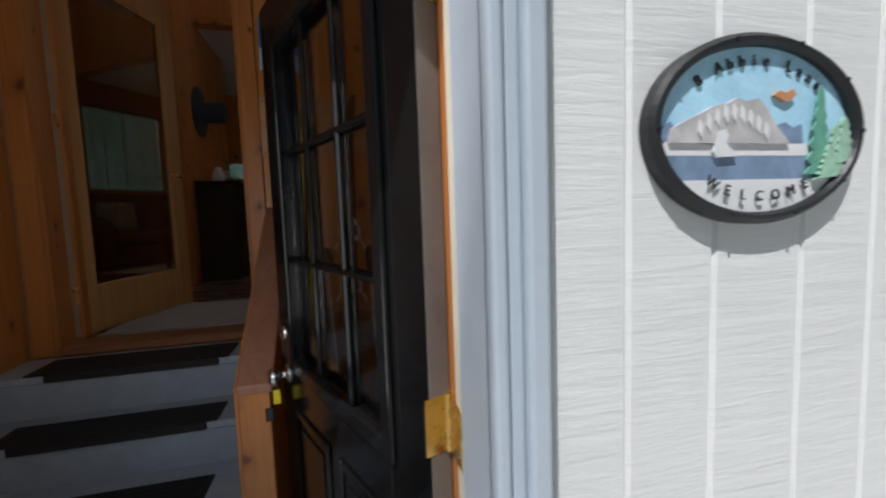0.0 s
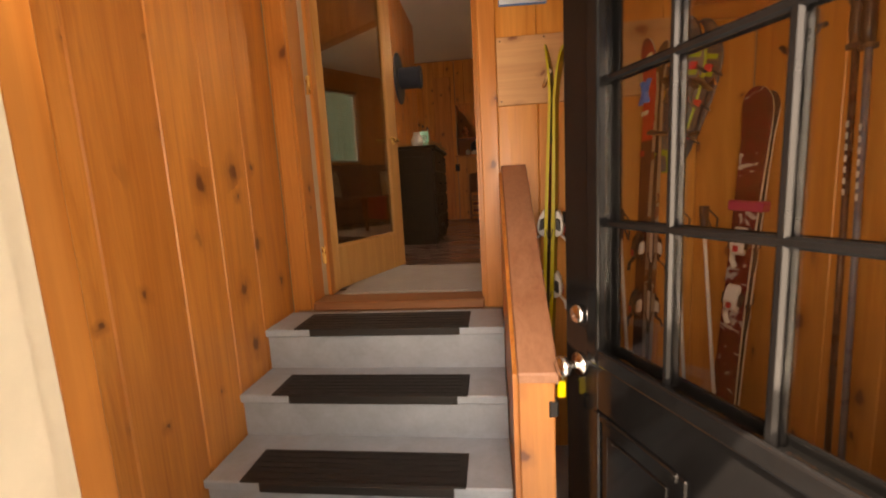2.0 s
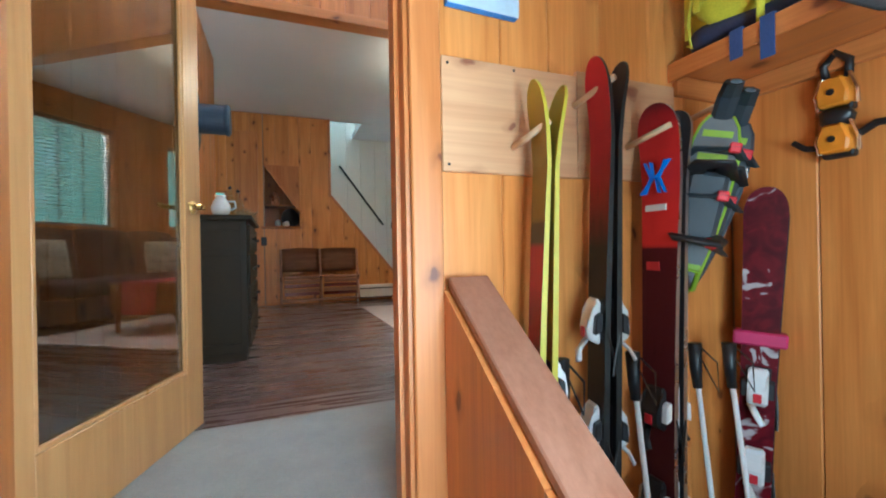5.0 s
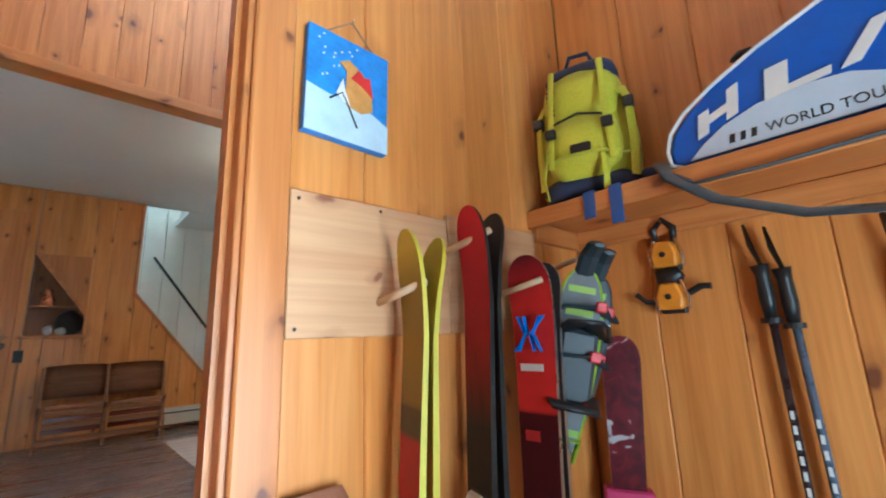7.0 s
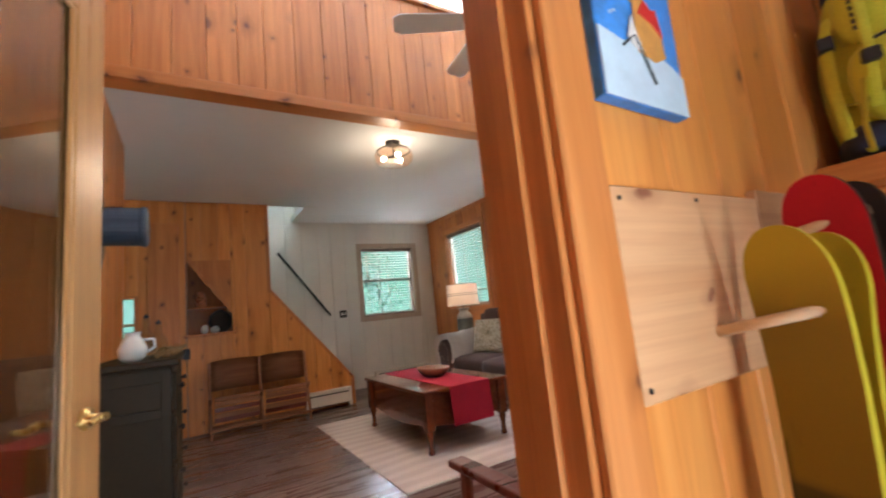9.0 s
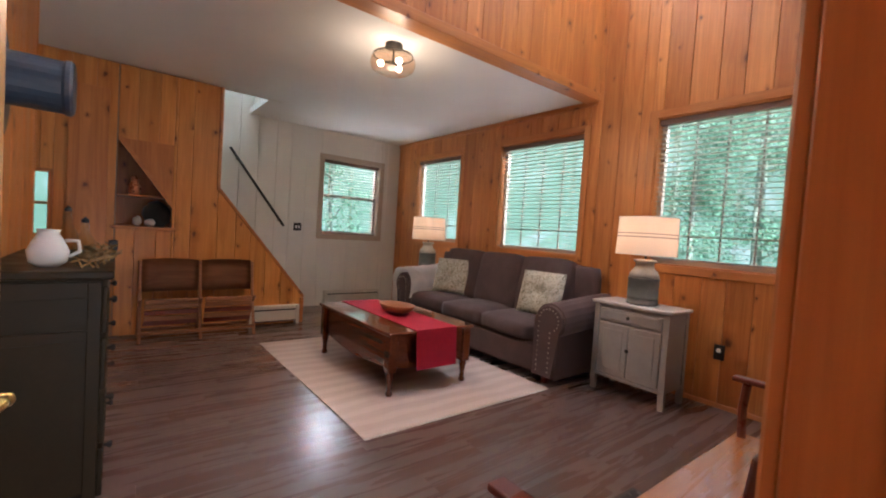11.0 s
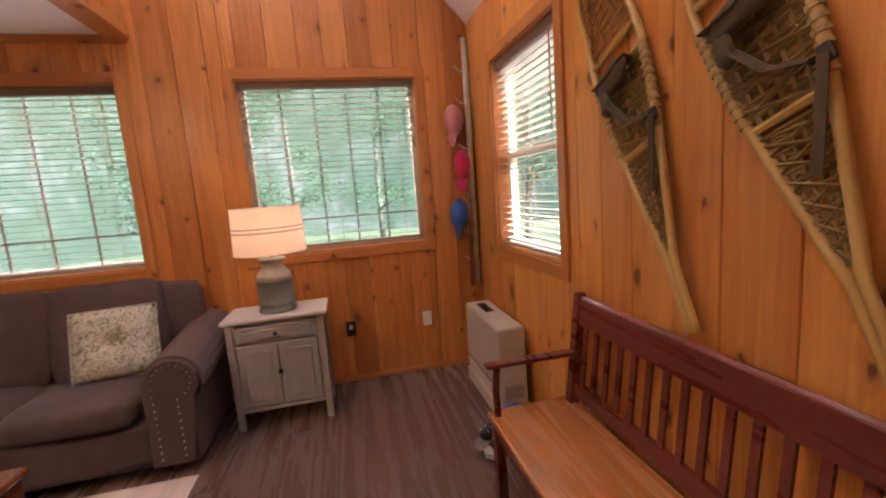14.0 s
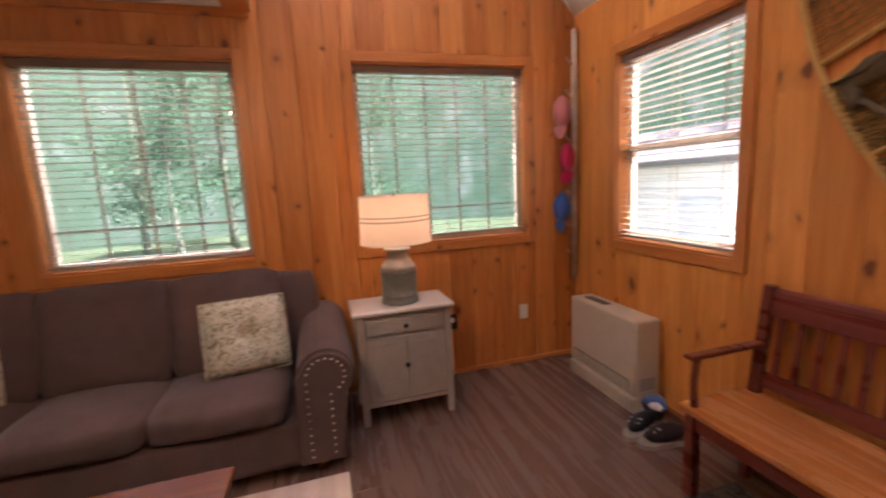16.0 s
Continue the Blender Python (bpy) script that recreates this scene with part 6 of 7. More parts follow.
# outlets
for y, mt, lab in ((4.155, black_plastic, "black outlet with a plug on the pine wall"), (3.555, white_plastic, "white outlet plate on the pine wall")):
    o = thing("wall_outlet", lab, "outlet", (X_WIN - 0.0005, y, 0.42))
    part("plate", box(-0.007, 0, -0.036, 0.036, -0.058, 0.058, 0.003), mt, o)
    for z in (-0.022, 0.022):
        part("socket", box(-0.009, -0.006, -0.014, 0.014, z - 0.012, z + 0.012, 0.002), white_plastic if mt is white_plastic else black_plastic, o)
    if mt is black_plastic:
        part("plug", box(-0.03, -0.008, -0.012, 0.012, 0.0, 0.03, 0.004), white_plastic, o)

# ceiling fan under the vault
fan_white = painted("white_fan_blade", (0.72, 0.74, 0.72), 0.4, 0.04)
fan = thing("ceiling_fan", "white five-blade ceiling fan hanging under the sloping ceiling", "ceiling fan", (1.56, 4.42, 2.84))
part("rod", rod((0, 0, 0.1), (0, 0, roof(4.42) - 2.84), 0.012), fan_white, fan)
part("motor", lathe([(0.0, -0.06), (0.05, -0.06), (0.09, -0.03), (0.10, 0.03), (0.07, 0.08), (0.02, 0.10), (0.0, 0.1)], 24), fan_white, fan, smooth=True)
for k in range(5):
    b = part("blade", prism(((0.12, -0.05), (0.20, -0.065), (0.60, -0.075), (0.64, -0.05), (0.64, 0.05), (0.60, 0.075), (0.20, 0.065), (0.12, 0.05)), "z", -0.004, 0.004), fan_white, fan)
    b.matrix_basis = pose(0, 0, 0, 0, 0, 82 + 72 * k) @ pose(0, 0, 0, 10, 0, 0)

# floor planks last in the living room: each one a piece
rngf = random.Random(77)
plank_meshes = {}
wide = 0.15
y = 3.085
while y < 8.9:
    x = X_LEFT - rngf.uniform(0, 1.1)
    while x < 3.44:
        L = rngf.choice((0.9, 1.2, 1.2, 1.5))
        a, b = max(x, X_LEFT if y < 6.4 else -3.0), min(x + L, 3.445)
        if b - a > 0.04:
            key = round(b - a, 2)
            L2 = key
            if key not in plank_meshes:
                bm = bmesh.new()
                w2, l2 = wide / 2, L2 / 2
                lo4 = [bm.verts.new((sx * l2, sy * w2, -0.0115)) for sx, sy in ((-1, -1), (1, -1), (1, 1), (-1, 1))]
                mid4 = [bm.verts.new((sx * l2, sy * w2, -0.0002)) for sx, sy in ((-1, -1), (1, -1), (1, 1), (-1, 1))]
                top4 = [bm.verts.new((sx * (l2 - 0.0003), sy * (w2 - 0.0003), 0.0)) for sx, sy in ((-1, -1), (1, -1), (1, 1), (-1, 1))]
                bm.faces.new(top4)
                for u, v in ((lo4, mid4), (mid4, top4)):
                    for i in range(4):
                        bm.faces.new((u[i], u[(i + 1) % 4], v[(i + 1) % 4], v[i]))
                ob = part("plank", bm, floor_wood, sub)
                plank_meshes[key] = ob.data
            else:
                ob = new("plank", plank_meshes[key])
                ob.parent = sub
            ob.location = ((a + b) / 2, y + wide / 2, 0)
        x += L
    y += wide

# ---- entry: things on and along the walls ----
def lettering(text, size, mat, parent, m, depth=0.002, name="lettering"):
    cu = bpy.data.curves.new("letters", "FONT")
    cu.body, cu.size, cu.extrude, cu.align_x, cu.align_y = text, size, depth, "CENTER", "CENTER"
    tmp = bpy.data.objects.new("letters", cu)
    me = bpy.data.meshes.new_from_object(tmp)
    bpy.data.objects.remove(tmp)
    me.materials.append(mat)
    ob = new(name, me)
    ob.parent = parent
    ob.matrix_basis = m
    return ob


# welcome sign on the siding; local x across, z up, facing -y
sign = thing("welcome_sign", "oval painted welcome sign with mountains, lake and fir trees", "sign", (1.322, 1.0495, 0.684))
iron = painted("black_cast_rim", (0.022, 0.022, 0.023), 0.45, 0.3, 20.0, 0.3)
sky_m = painted("sign_sky_blue", (0.44, 0.72, 0.92), 0.5, 0.18, 18.0, 0.4, 90)
rock_m = painted("sign_mountain_grey", (0.52, 0.50, 0.49), 0.5, 0.25, 25.0, 0.5, 70)
snow_m = painted("sign_white", (0.78, 0.78, 0.77), 0.5, 0.06, 20.0, 0.3)
lake_m = painted("sign_lake_blue", (0.20, 0.28, 0.40), 0.4, 0.25, 30.0, 0.4)
fir_m = painted("sign_fir_green", (0.14, 0.36, 0.26), 0.5, 0.3, 40.0, 0.6)
shrub_m = painted("sign_light_green", (0.34, 0.55, 0.40), 0.5, 0.3, 40.0, 0.6)
ochre_m = painted("sign_ochre", (0.55, 0.26, 0.12), 0.5, 0.2)
RX, RZ = 0.187, 0.131
rim_bm = bmesh.new()
prof = ((1.0, 0.0), (1.0, -0.018), (0.975, -0.026), (0.93, -0.026), (0.905, -0.02), (0.905, 0.0))
rings = [[rim_bm.verts.new((RX * f * math.cos(math.tau * k / 56), y, RZ * (f - (0.03 if f < 1 else 0)) * math.sin(math.tau * k / 56))) for k in range(56)] for f, y in prof]
for a, b in zip(rings, rings[1:] + rings[:1]):
    for k in range(56):
        rim_bm.faces.new((a[k], a[(k + 1) % 56], b[(k + 1) % 56], b[k]))
part("rim", rim_bm, iron, sign, "black cast rim")


def inside(points, y0, y1, mat, name):
    """A relief on the sign, kept inside its oval."""
    out = []
    for x, z in points:
        f = math.hypot(x / (RX * 0.90), z / (RZ * 0.87))
        out.append((x / f, z / f) if f > 1 else (x, z))
    return part(name, prism(out, "y", y0, y1), mat, sign)


oval = [(RX * 0.90 * math.cos(math.tau * k / 48), RZ * 0.87 * math.sin(math.tau * k / 48)) for k in range(48)]
inside(oval, -0.012, -0.002, sky_m, "sky")


def band(z0, z1, n=18):
    lo_b = [(-RX * 0.9 + 1.8 * RX * k / n, z0) for k in range(n + 1)]
    hi_b = [(RX * 0.9 - 1.8 * RX * k / n, z1) for k in range(n + 1)]
    keep = lambda p: math.hypot(p[0] / (RX * 0.9), p[1] / (RZ * 0.87)) <= 1.001  # noqa: E731
    ends = []
    for z, row, sgn in ((z0, lo_b, 1), (z1, hi_b, -1)):
        xm = RX * 0.9 * math.sqrt(max(0, 1 - (z / (RZ * 0.87)) ** 2))
        ends += [(-sgn * xm, z)] + [p for p in row if keep(p) and abs(p[0]) < xm - 0.002] + [(sgn * xm, z)]
    return ends


inside(band(-0.035, -0.018), -0.0155, -0.0125, snow_m, "shore")
inside(band(-0.068, -0.035), -0.015, -0.0125, lake_m, "lake")
low = [(RX * 0.9 * math.cos(a), RZ * 0.87 * math.sin(a)) for a in (math.pi + math.asin(0.068 / (RZ * 0.87)) + (math.pi - 2 * math.asin(0.068 / (RZ * 0.87))) * k / 20 for k in range(21))]
inside(low, -0.0155, -0.0125, snow_m, "snow_field")
inside([(-0.155, -0.019), (-0.15, 0.0), (-0.125, 0.012), (-0.105, 0.02), (-0.085, 0.03), (-0.06, 0.035), (-0.045, 0.042), (-0.03, 0.038), (-0.01, 0.043), (0.005, 0.03), (0.02, 0.01), (0.035, -0.005), (0.05, -0.019)], -0.02, -0.0125, rock_m, "mountain")
inside([(-0.168, -0.012), (-0.16, 0.004), (-0.15, 0.01), (-0.14, 0.0), (-0.14, -0.018)], -0.0145, -0.0125, lake_m, "far_ridge")
inside([(0.015, -0.01), (0.03, 0.008), (0.045, 0.012), (0.06, 0.004), (0.075, 0.01), (0.08, -0.018), (0.03, -0.018)], -0.0155, -0.0125, lake_m, "far_ridge")
for k in range(9):
    x, z = -0.11 + 0.014 * k, 0.0 + 0.022 * math.sin(k * 0.4)
    inside([(x, z + 0.012), (x + 0.006, z + 0.004), (x + 0.004, z - 0.014), (x - 0.002, z - 0.004)], -0.0222, -0.0205, snow_m, "snow_streak")
inside([(-0.085, -0.03), (-0.078, -0.005), (-0.066, 0.0), (-0.06, -0.008), (-0.064, -0.018), (-0.045, -0.036), (-0.08, -0.038)], -0.021, -0.016, snow_m, "white_figure")
for fir, (tx, tz, th, mt) in enumerate(((0.105, -0.062, 0.125, fir_m), (0.135, -0.066, 0.075, shrub_m), (0.15, -0.05, 0.07, shrub_m), (0.12, -0.07, 0.05, shrub_m))):
    pts_l, pts_r = [], []
    for q in range(6):
        f = q / 6
        w = 0.024 * (1 - f) + 0.003
        pts_r += [(tx + w, tz + th * f), (tx + w * 0.55, tz + th * (f + 0.1))]
        pts_l += [(tx - w, tz + th * f), (tx - w * 0.55, tz + th * (f + 0.1))]
    inside(pts_r + [(tx, tz + th)] + pts_l[::-1], -0.0205 - 0.0012 * fir, -0.0165, mt, "fir_tree")
inside([(0.02, 0.048), (0.03, 0.055), (0.042, 0.052), (0.055, 0.058), (0.06, 0.05), (0.05, 0.042), (0.04, 0.04), (0.028, 0.046)], -0.018, -0.0125, ochre_m, "ochre_shape")
text1, text2 = "8 Abbie Lane", "WELCOME"
for text, a0, a1, size, rr in ((text1, 138, 44, 0.025, 0.82), (text2, 232, 304, 0.024, 0.80)):
    for k, ch in enumerate(text):
        if ch == " ":
            continue
        a = radians(a0 + (a1 - a0) * k / (len(text) - 1))
        x, z = RX * rr * 0.93 * math.cos(a), RZ * rr * 0.88 * math.sin(a)
        tang = math.degrees(math.atan2(RZ * math.cos(a), -RX * math.sin(a)))
        spin = tang - 180 if text is text1 else tang
        lettering(ch, size * 0.86, iron, sign, pose(x, -0.0205 if text is text2 else -0.0145, z, 90, 0, 0) @ pose(0, 0, 0, 0, 0, spin), 0.0012, "letter")
for k in range(10):
    a = math.tau * k / 10
    part("rivet", rod((RX * 0.952 * math.cos(a), -0.026, RZ * 0.935 * math.sin(a)), (RX * 0.952 * math.cos(a), -0.029, RZ * 0.935 * math.sin(a)), 0.003, seg=8), iron, sign)

# bare pine peg board with dowels
peg = thing("peg_board", "bare pale pine board with wooden pegs on the plank wall", "peg board", (0, Y_SKI, 0))
part("board", box(0.378, 0.80, -0.018, -0.0005, 0.912, 1.208, 0.002), pale_pine, peg)
part("board", box(0.802, 1.19, -0.018, -0.0005, 0.914, 1.225, 0.002), pale_pine, peg)
for x, z in ((0.585, 0.985), (0.79, 1.12), (0.985, 1.015), (1.17, 1.085)):
    part("peg", rod((x, -0.018, z), (x + 0.01, -0.165, z + 0.03), 0.0085, seg=12), peg_wood, peg, smooth=True)
for x, z in ((0.395, 1.19), (0.395, 0.93), (0.59, 1.195)):
    part("screw", rod((x, -0.018, z), (x, -0.0195, z), 0.004, seg=8), dark_metal, peg)


def banded(name, stops, lo, hi, rough=0.5):
    """Printed ski sheet: colours by height above the tail, with scuffs."""
    m, nt, bsdf = material(name)
    tc = nt.nodes.new("ShaderNodeTexCoord")
    sep = nt.nodes.new("ShaderNodeSeparateXYZ")
    nt.links.new(tc.outputs["Object"], sep.inputs[0])
    mr = nt.nodes.new("ShaderNodeMapRange")
    mr.inputs[1].default_value, mr.inputs[2].default_value = lo, hi
    nt.links.new(sep.outputs[2], mr.inputs[0])
    col = ramp(nt, stops, mr.outputs[0]).outputs[0]
    n = noise_tex(nt, coords(nt, (40, 40, 6)), 1.0, 4, 0.6)
    col = mixed(nt, ramp(nt, [(0.62, (0, 0, 0)), (0.72, (0.35, 0.35, 0.35))], n).outputs[0], col, tuple(0.4 * c for c in stops[0][1]))
    nt.links.new(col, bsdf.inputs["Base Color"])
    bsdf.inputs["Roughness"].default_value = rough
    bsdf.inputs["Specular IOR Level"].default_value = 0.2
    return m


edge_steel = painted("ski_edge_steel", (0.45, 0.44, 0.43), 0.3, 0.1, metal=0.9)
edge_yellow = painted("ski_side_yellow", (0.50, 0.42, 0.015), 0.4, 0.1)
bind_white = painted("binding_white", (0.74, 0.74, 0.72), 0.35, 0.05)
red_badge = painted("red_badge", (0.5, 0.02, 0.03), 0.4)
bind_black = painted("binding_black", (0.015, 0.015, 0.016), 0.4, 0.2)


def ski_blade(L, w, thick, flip, tip=0.16):
    """One ski on its tail, base towards +y (flip -1) or -y (flip 1); curved up at the tip."""
    bm = bmesh.new()
    rows = []
    for t in [k / 22 * 0.93 for k in range(23)] + [0.93 + 0.07 * math.sin(math.pi / 2 * k / 12) for k in range(1, 13)]:
        z = L * t
        ww = w * (0.86 + 0.30 * (2 * t - 1) ** 2) / 2
        d = L - z
        if d < 0.10:
            ww *= math.sqrt(max(0.0, 1 - ((0.10 - d) / 0.10) ** 2.4)) * 0.98 + 0.02
        if z < 0.03:
            ww *= 0.75 + 0.25 * z / 0.03
        y = flip * (-0.007 * math.sin(math.pi * t) - (0.034 * max(0, (t - 0.88) / 0.12) ** 1.7 if t > 0.88 else 0))
        th = thick * (0.35 + 0.65 * math.sin(math.pi * min(1, max(0.0, t))) ** 0.6)
        rows.append([bm.verts.new(c) for c in ((-ww, y, z), (ww, y, z), (ww, y - flip * th, z), (-ww, y - flip * th, z))])
    for a, b in zip(rows, rows[1:]):
        for i in range(4):
            f = bm.faces.new((a[i], a[(i + 1) % 4], b[(i + 1) % 4], b[i]))
            f.material_index = 1 if i in (1, 3) else 0
    bm.faces.new(rows[0])
    bm.faces.new(rows[-1])
    return bm


def ski_binding(parent, z, side, w, white):
    """Toe or heel piece standing off the top sheet."""
    a, b = (bind_white, bind_black) if white else (bind_black, bind_white)
    g = part("binding", box(-w * 0.42, w * 0.42, min(side * 0.008, side * 0.03), max(side * 0.008, side * 0.03), z - 0.07, z + 0.07, 0.006), b, parent)
    bm = prism([(min(0.03, 0.03) * side, z - 0.06), (0.075 * side, z - 0.045), (0.085 * side, z - 0.01), (0.06 * side, z + 0.03), (0.05 * side, z + 0.065), (0.03 * side, z + 0.06)], "x", -w * 0.30, w * 0.30, bevel=0.008)
    part("housing", bm, a, g)
    part("wing", prism([(0.035 * side, z - 0.02), (0.065 * side, z - 0.03), (0.06 * side, z + 0.02), (0.035 * side, z + 0.03)], "x", -w * 0.48, w * 0.48, bevel=0.004), b, g)
    part("badge", box(-w * 0.12, w * 0.12, min(side * 0.083, side * 0.088), max(side * 0.083, side * 0.088), z - 0.04, z - 0.012, 0.002), red_badge, g)
    part("lever", tube([(-0.02, side * 0.06, z - 0.05), (0.0, side * 0.10, z - 0.075), (0.02, side * 0.11, z - 0.10)], 0.013, 7, flat=0.5), a, g, smooth=True)
    part("brake_arm", tube([(w * 0.5, side * 0.02, z - 0.02), (w * 0.56, side * 0.0, z - 0.08), (w * 0.56, side * -0.01, z - 0.13)], 0.004, 6), dark_metal, g)
    g.scale = (0.85, 0.70, 1.0)


def ski_pair(x, y, L, w, turn, lean, mats, side_mat, label, bind=(), white=True, skew=0.0):
    """Two skis base to base, standing on their tails against the wall."""
    s = thing("ski_pair", label, "skis", (x, y, LOW + 0.001), group="skis against the wall")
    s.matrix_basis = pose(x, y, LOW + 0.001, 0, 0, turn) @ pose(0, 0, 0, lean, skew, 0)
    for q, (flip, mt) in enumerate(zip((1, -1), mats)):
        ski = part("ski", ski_blade(L if q == 0 else L - 0.012, w, 0.015, flip), (mt, side_mat), s, smooth=False)
        ski.location = (0.004 * q, -0.001 * flip, 0)
        for z in bind:
            ski_binding(ski, z, -flip, w, white)
    return s


olive = banded("olive_ski_print", [(0.0, (0.05, 0.05, 0.03)), (0.60, (0.05, 0.05, 0.03)), (0.62, (0.36, 0.006, 0.012)), (0.775, (0.36, 0.006, 0.012)), (0.78, (0.06, 0.05, 0.01)), (0.805, (0.07, 0.055, 0.01)), (0.81, (0.19, 0.14, 0.008)), (0.92, (0.25, 0.18, 0.012)), (0.97, (0.46, 0.36, 0.012)), (1.0, (0.48, 0.38, 0.012))], 0, 1.94)
yellow = banded("yellow_ski_print", [(0.0, (0.05, 0.05, 0.03)), (0.5, (0.45, 0.38, 0.01)), (1.0, (0.48, 0.40, 0.012))], 0, 1.94)
red1 = banded("red_ski_print", [(0.0, (0.012, 0.012, 0.013)), (0.74, (0.016, 0.014, 0.014)), (0.84, (0.32, 0.006, 0.014)), (1.0, (0.54, 0.010, 0.026))], 0, 2.02)
dark1 = banded("charcoal_ski_print", [(0.0, (0.02, 0.02, 0.022)), (0.7, (0.02, 0.02, 0.022)), (1.0, (0.04, 0.04, 0.045))], 0, 2.02)
red2 = banded("red_and_maroon_ski_print", [(0.0, (0.03, 0.01, 0.01)), (0.76, (0.075, 0.008, 0.012)), (0.786, (0.075, 0.008, 0.012)), (0.79, (0.64, 0.026, 0.022)), (0.93, (0.62, 0.024, 0.022)), (0.985, (0.30, 0.012, 0.018)), (1.0, (0.14, 0.012, 0.018))], 0, 1.90)
stars, _nst, _bst = material("red_star_ski_print")
_cst = ramp(_nst, [(0.0, (0.02, 0.002, 0.005)), (0.42, (0.07, 0.003, 0.008)), (0.62, (0.13, 0.005, 0.012)), (0.65, (0.40, 0.36, 0.37)), (0.72, (0.48, 0.44, 0.44))], noise_tex(_nst, coords(_nst), 15, 2, 0.5, 1.2)).outputs[0]
_nst.links.new(_cst, _bst.inputs["Base Color"])
_bst.inputs["Roughness"].default_value = 0.4
_bst.inputs["Specular IOR Level"].default_value = 0.15
ski_pair(0.556, 2.842, 1.92, 0.110, -106, -2.0, (olive, yellow), edge_yellow, "pair of olive and yellow skis leaning on the pegs", (0.88, 1.16), True)
ski_pair(0.768, 2.845, 2.01, 0.112, -105, -1.5, (red1, dark1), dark_metal, "pair of red and black skis with white bindings", (1.02, 1.30), True)
p3 = ski_pair(0.978, 2.83, 1.905, 0.122, -88, -1.5, (red2, dark1), edge_steel, "pair of bright red skis with a blue emblem", (0.78, 1.04), False)
emblem = painted("emblem_blue", (0.03, 0.20, 0.75), 0.4, 0.1)
for sx in (-1, 1):
    for q in (-1, 1):
        em = part("emblem", tube([(sx * 0.030 + 0.016 * q, -0.034, 1.74), (sx * 0.005 + 0.0 * q, -0.034, 1.695), (sx * 0.030 - 0.016 * q, -0.034, 1.65)] if q > 0 else [(sx * 0.034, -0.034, 1.74), (sx * 0.012, -0.034, 1.695), (sx * 0.034, -0.034, 1.65)], 0.009, 4, flat=0.3), emblem, p3)
part("print_bar", box(-0.034, 0.034, -0.033, -0.030, 1.60, 1.618), bind_white, p3)
part("print_bar", box(-0.03, 0.012, -0.033, -0.030, 1.43, 1.455), banded("print_red", [(0, (0.5, 0.03, 0.03)), (1, (0.5, 0.03, 0.03))], 0, 1), p3)
p4 = ski_pair(1.35, 2.855, 1.68, 0.105, -58, -1.5, (stars, dark1), bind_white, "pair of dark red skis with pale star print", (0.80, 1.05), True, 3.0)
part("strap", box(-0.07, 0.07, -0.03, 0.03, 1.18, 1.225, 0.006), painted("magenta_strap", (0.45, 0.02, 0.11), 0.5), p4, "magenta ski strap")

# modern snowshoes hanging from the last peg
grey_deck = painted("grey_snowshoe_deck", (0.12, 0.125, 0.13), 0.5, 0.15, 14.0)
lime = painted("lime_plastic", (0.26, 0.40, 0.015), 0.4, 0.1)
slate = painted("slate_plastic", (0.035, 0.045, 0.055), 0.45, 0.2)
red_clip = painted("red_clip", (0.55, 0.02, 0.03), 0.4, 0.1)
for q, (x, y, sk, tn) in enumerate(((1.05, 2.835, 13, -46), (1.10, 2.875, 17, -50))):
    s = thing("plastic_snowshoe", "grey and lime plastic snowshoe hanging from a peg", "snowshoe", (x, y, 0.42), group="plastic snowshoes")
    s.matrix_basis = pose(x, y, 0.42 + 0.08, 0, 0, tn) @ pose(0, 0, 0, 0, sk, 0) @ Matrix.Diagonal((0.92, 0.9, 0.92, 1))
    deck = []
    for k in range(24):
        a = math.tau * k / 24
        deck.append((0.078 * math.copysign(abs(math.sin(a)) ** 0.7, math.sin(a)) * (0.8 + 0.2 * math.cos(a)), 0.36 + 0.28 * math.cos(a)))
    part("deck", prism(deck, "y", -0.006, 0.006), grey_deck if q == 0 else slate, s)
    part("rail", tube([(p[0] * 1.03, 0, p[1]) for p in deck + deck[:1]], 0.007, 6), lime if q == 0 else slate, s)
    part("toe_hook", tube([(0, 0, 0.63), (0.0, -0.05, 0.68), (0.0, -0.11, 0.70), (0, -0.14, 0.69)], [0.03, 0.03, 0.026, 0.015], 7, flat=0.4), slate, s)
    for z in (0.22, 0.36, 0.50):
        bnd = part("strap", tube([(-0.075, -0.01, z), (-0.05, -0.055, z + 0.02), (0.05, -0.06, z + 0.03), (0.078, -0.01, z + 0.01)], 0.018, 6, flat=0.25), slate, s)
        part("clip", box(0.03, 0.06, -0.075, -0.055, z + 0.015, z + 0.045, 0.004), red_clip, bnd)
    part("cradle", box(-0.055, 0.055, -0.05, -0.006, 0.25, 0.46, 0.014), slate, s)
    part("heel_cup", tube([(-0.05, -0.02, 0.27), (-0.045, -0.09, 0.25), (0.045, -0.09, 0.25), (0.05, -0.02, 0.27)], 0.03, 8, flat=0.35), bind_black, s, smooth=True)
    part("toe_cover", tube([(-0.05, -0.02, 0.44), (-0.03, -0.08, 0.47), (0.03, -0.08, 0.48), (0.05, -0.02, 0.45)], 0.032, 8, flat=0.3), bind_black, s, smooth=True)
    for zz in (-1, 1):
        part("crampon", prism(((zz * 0.05, 0.47), (zz * 0.062, 0.50), (zz * 0.074, 0.47)), "y", -0.03, -0.006), chrome, s)
    part("heel_lift", tube([(-0.03, -0.02, 0.10), (-0.03, -0.06, 0.16), (0.03, -0.06, 0.16), (0.03, -0.02, 0.10)], 0.007, 6), lime, s)
    for z in (0.16, 0.5, 0.57):
        part("vent", box(-0.04, 0.04, -0.0075, 0.0075, z, z + 0.02), lime, s)

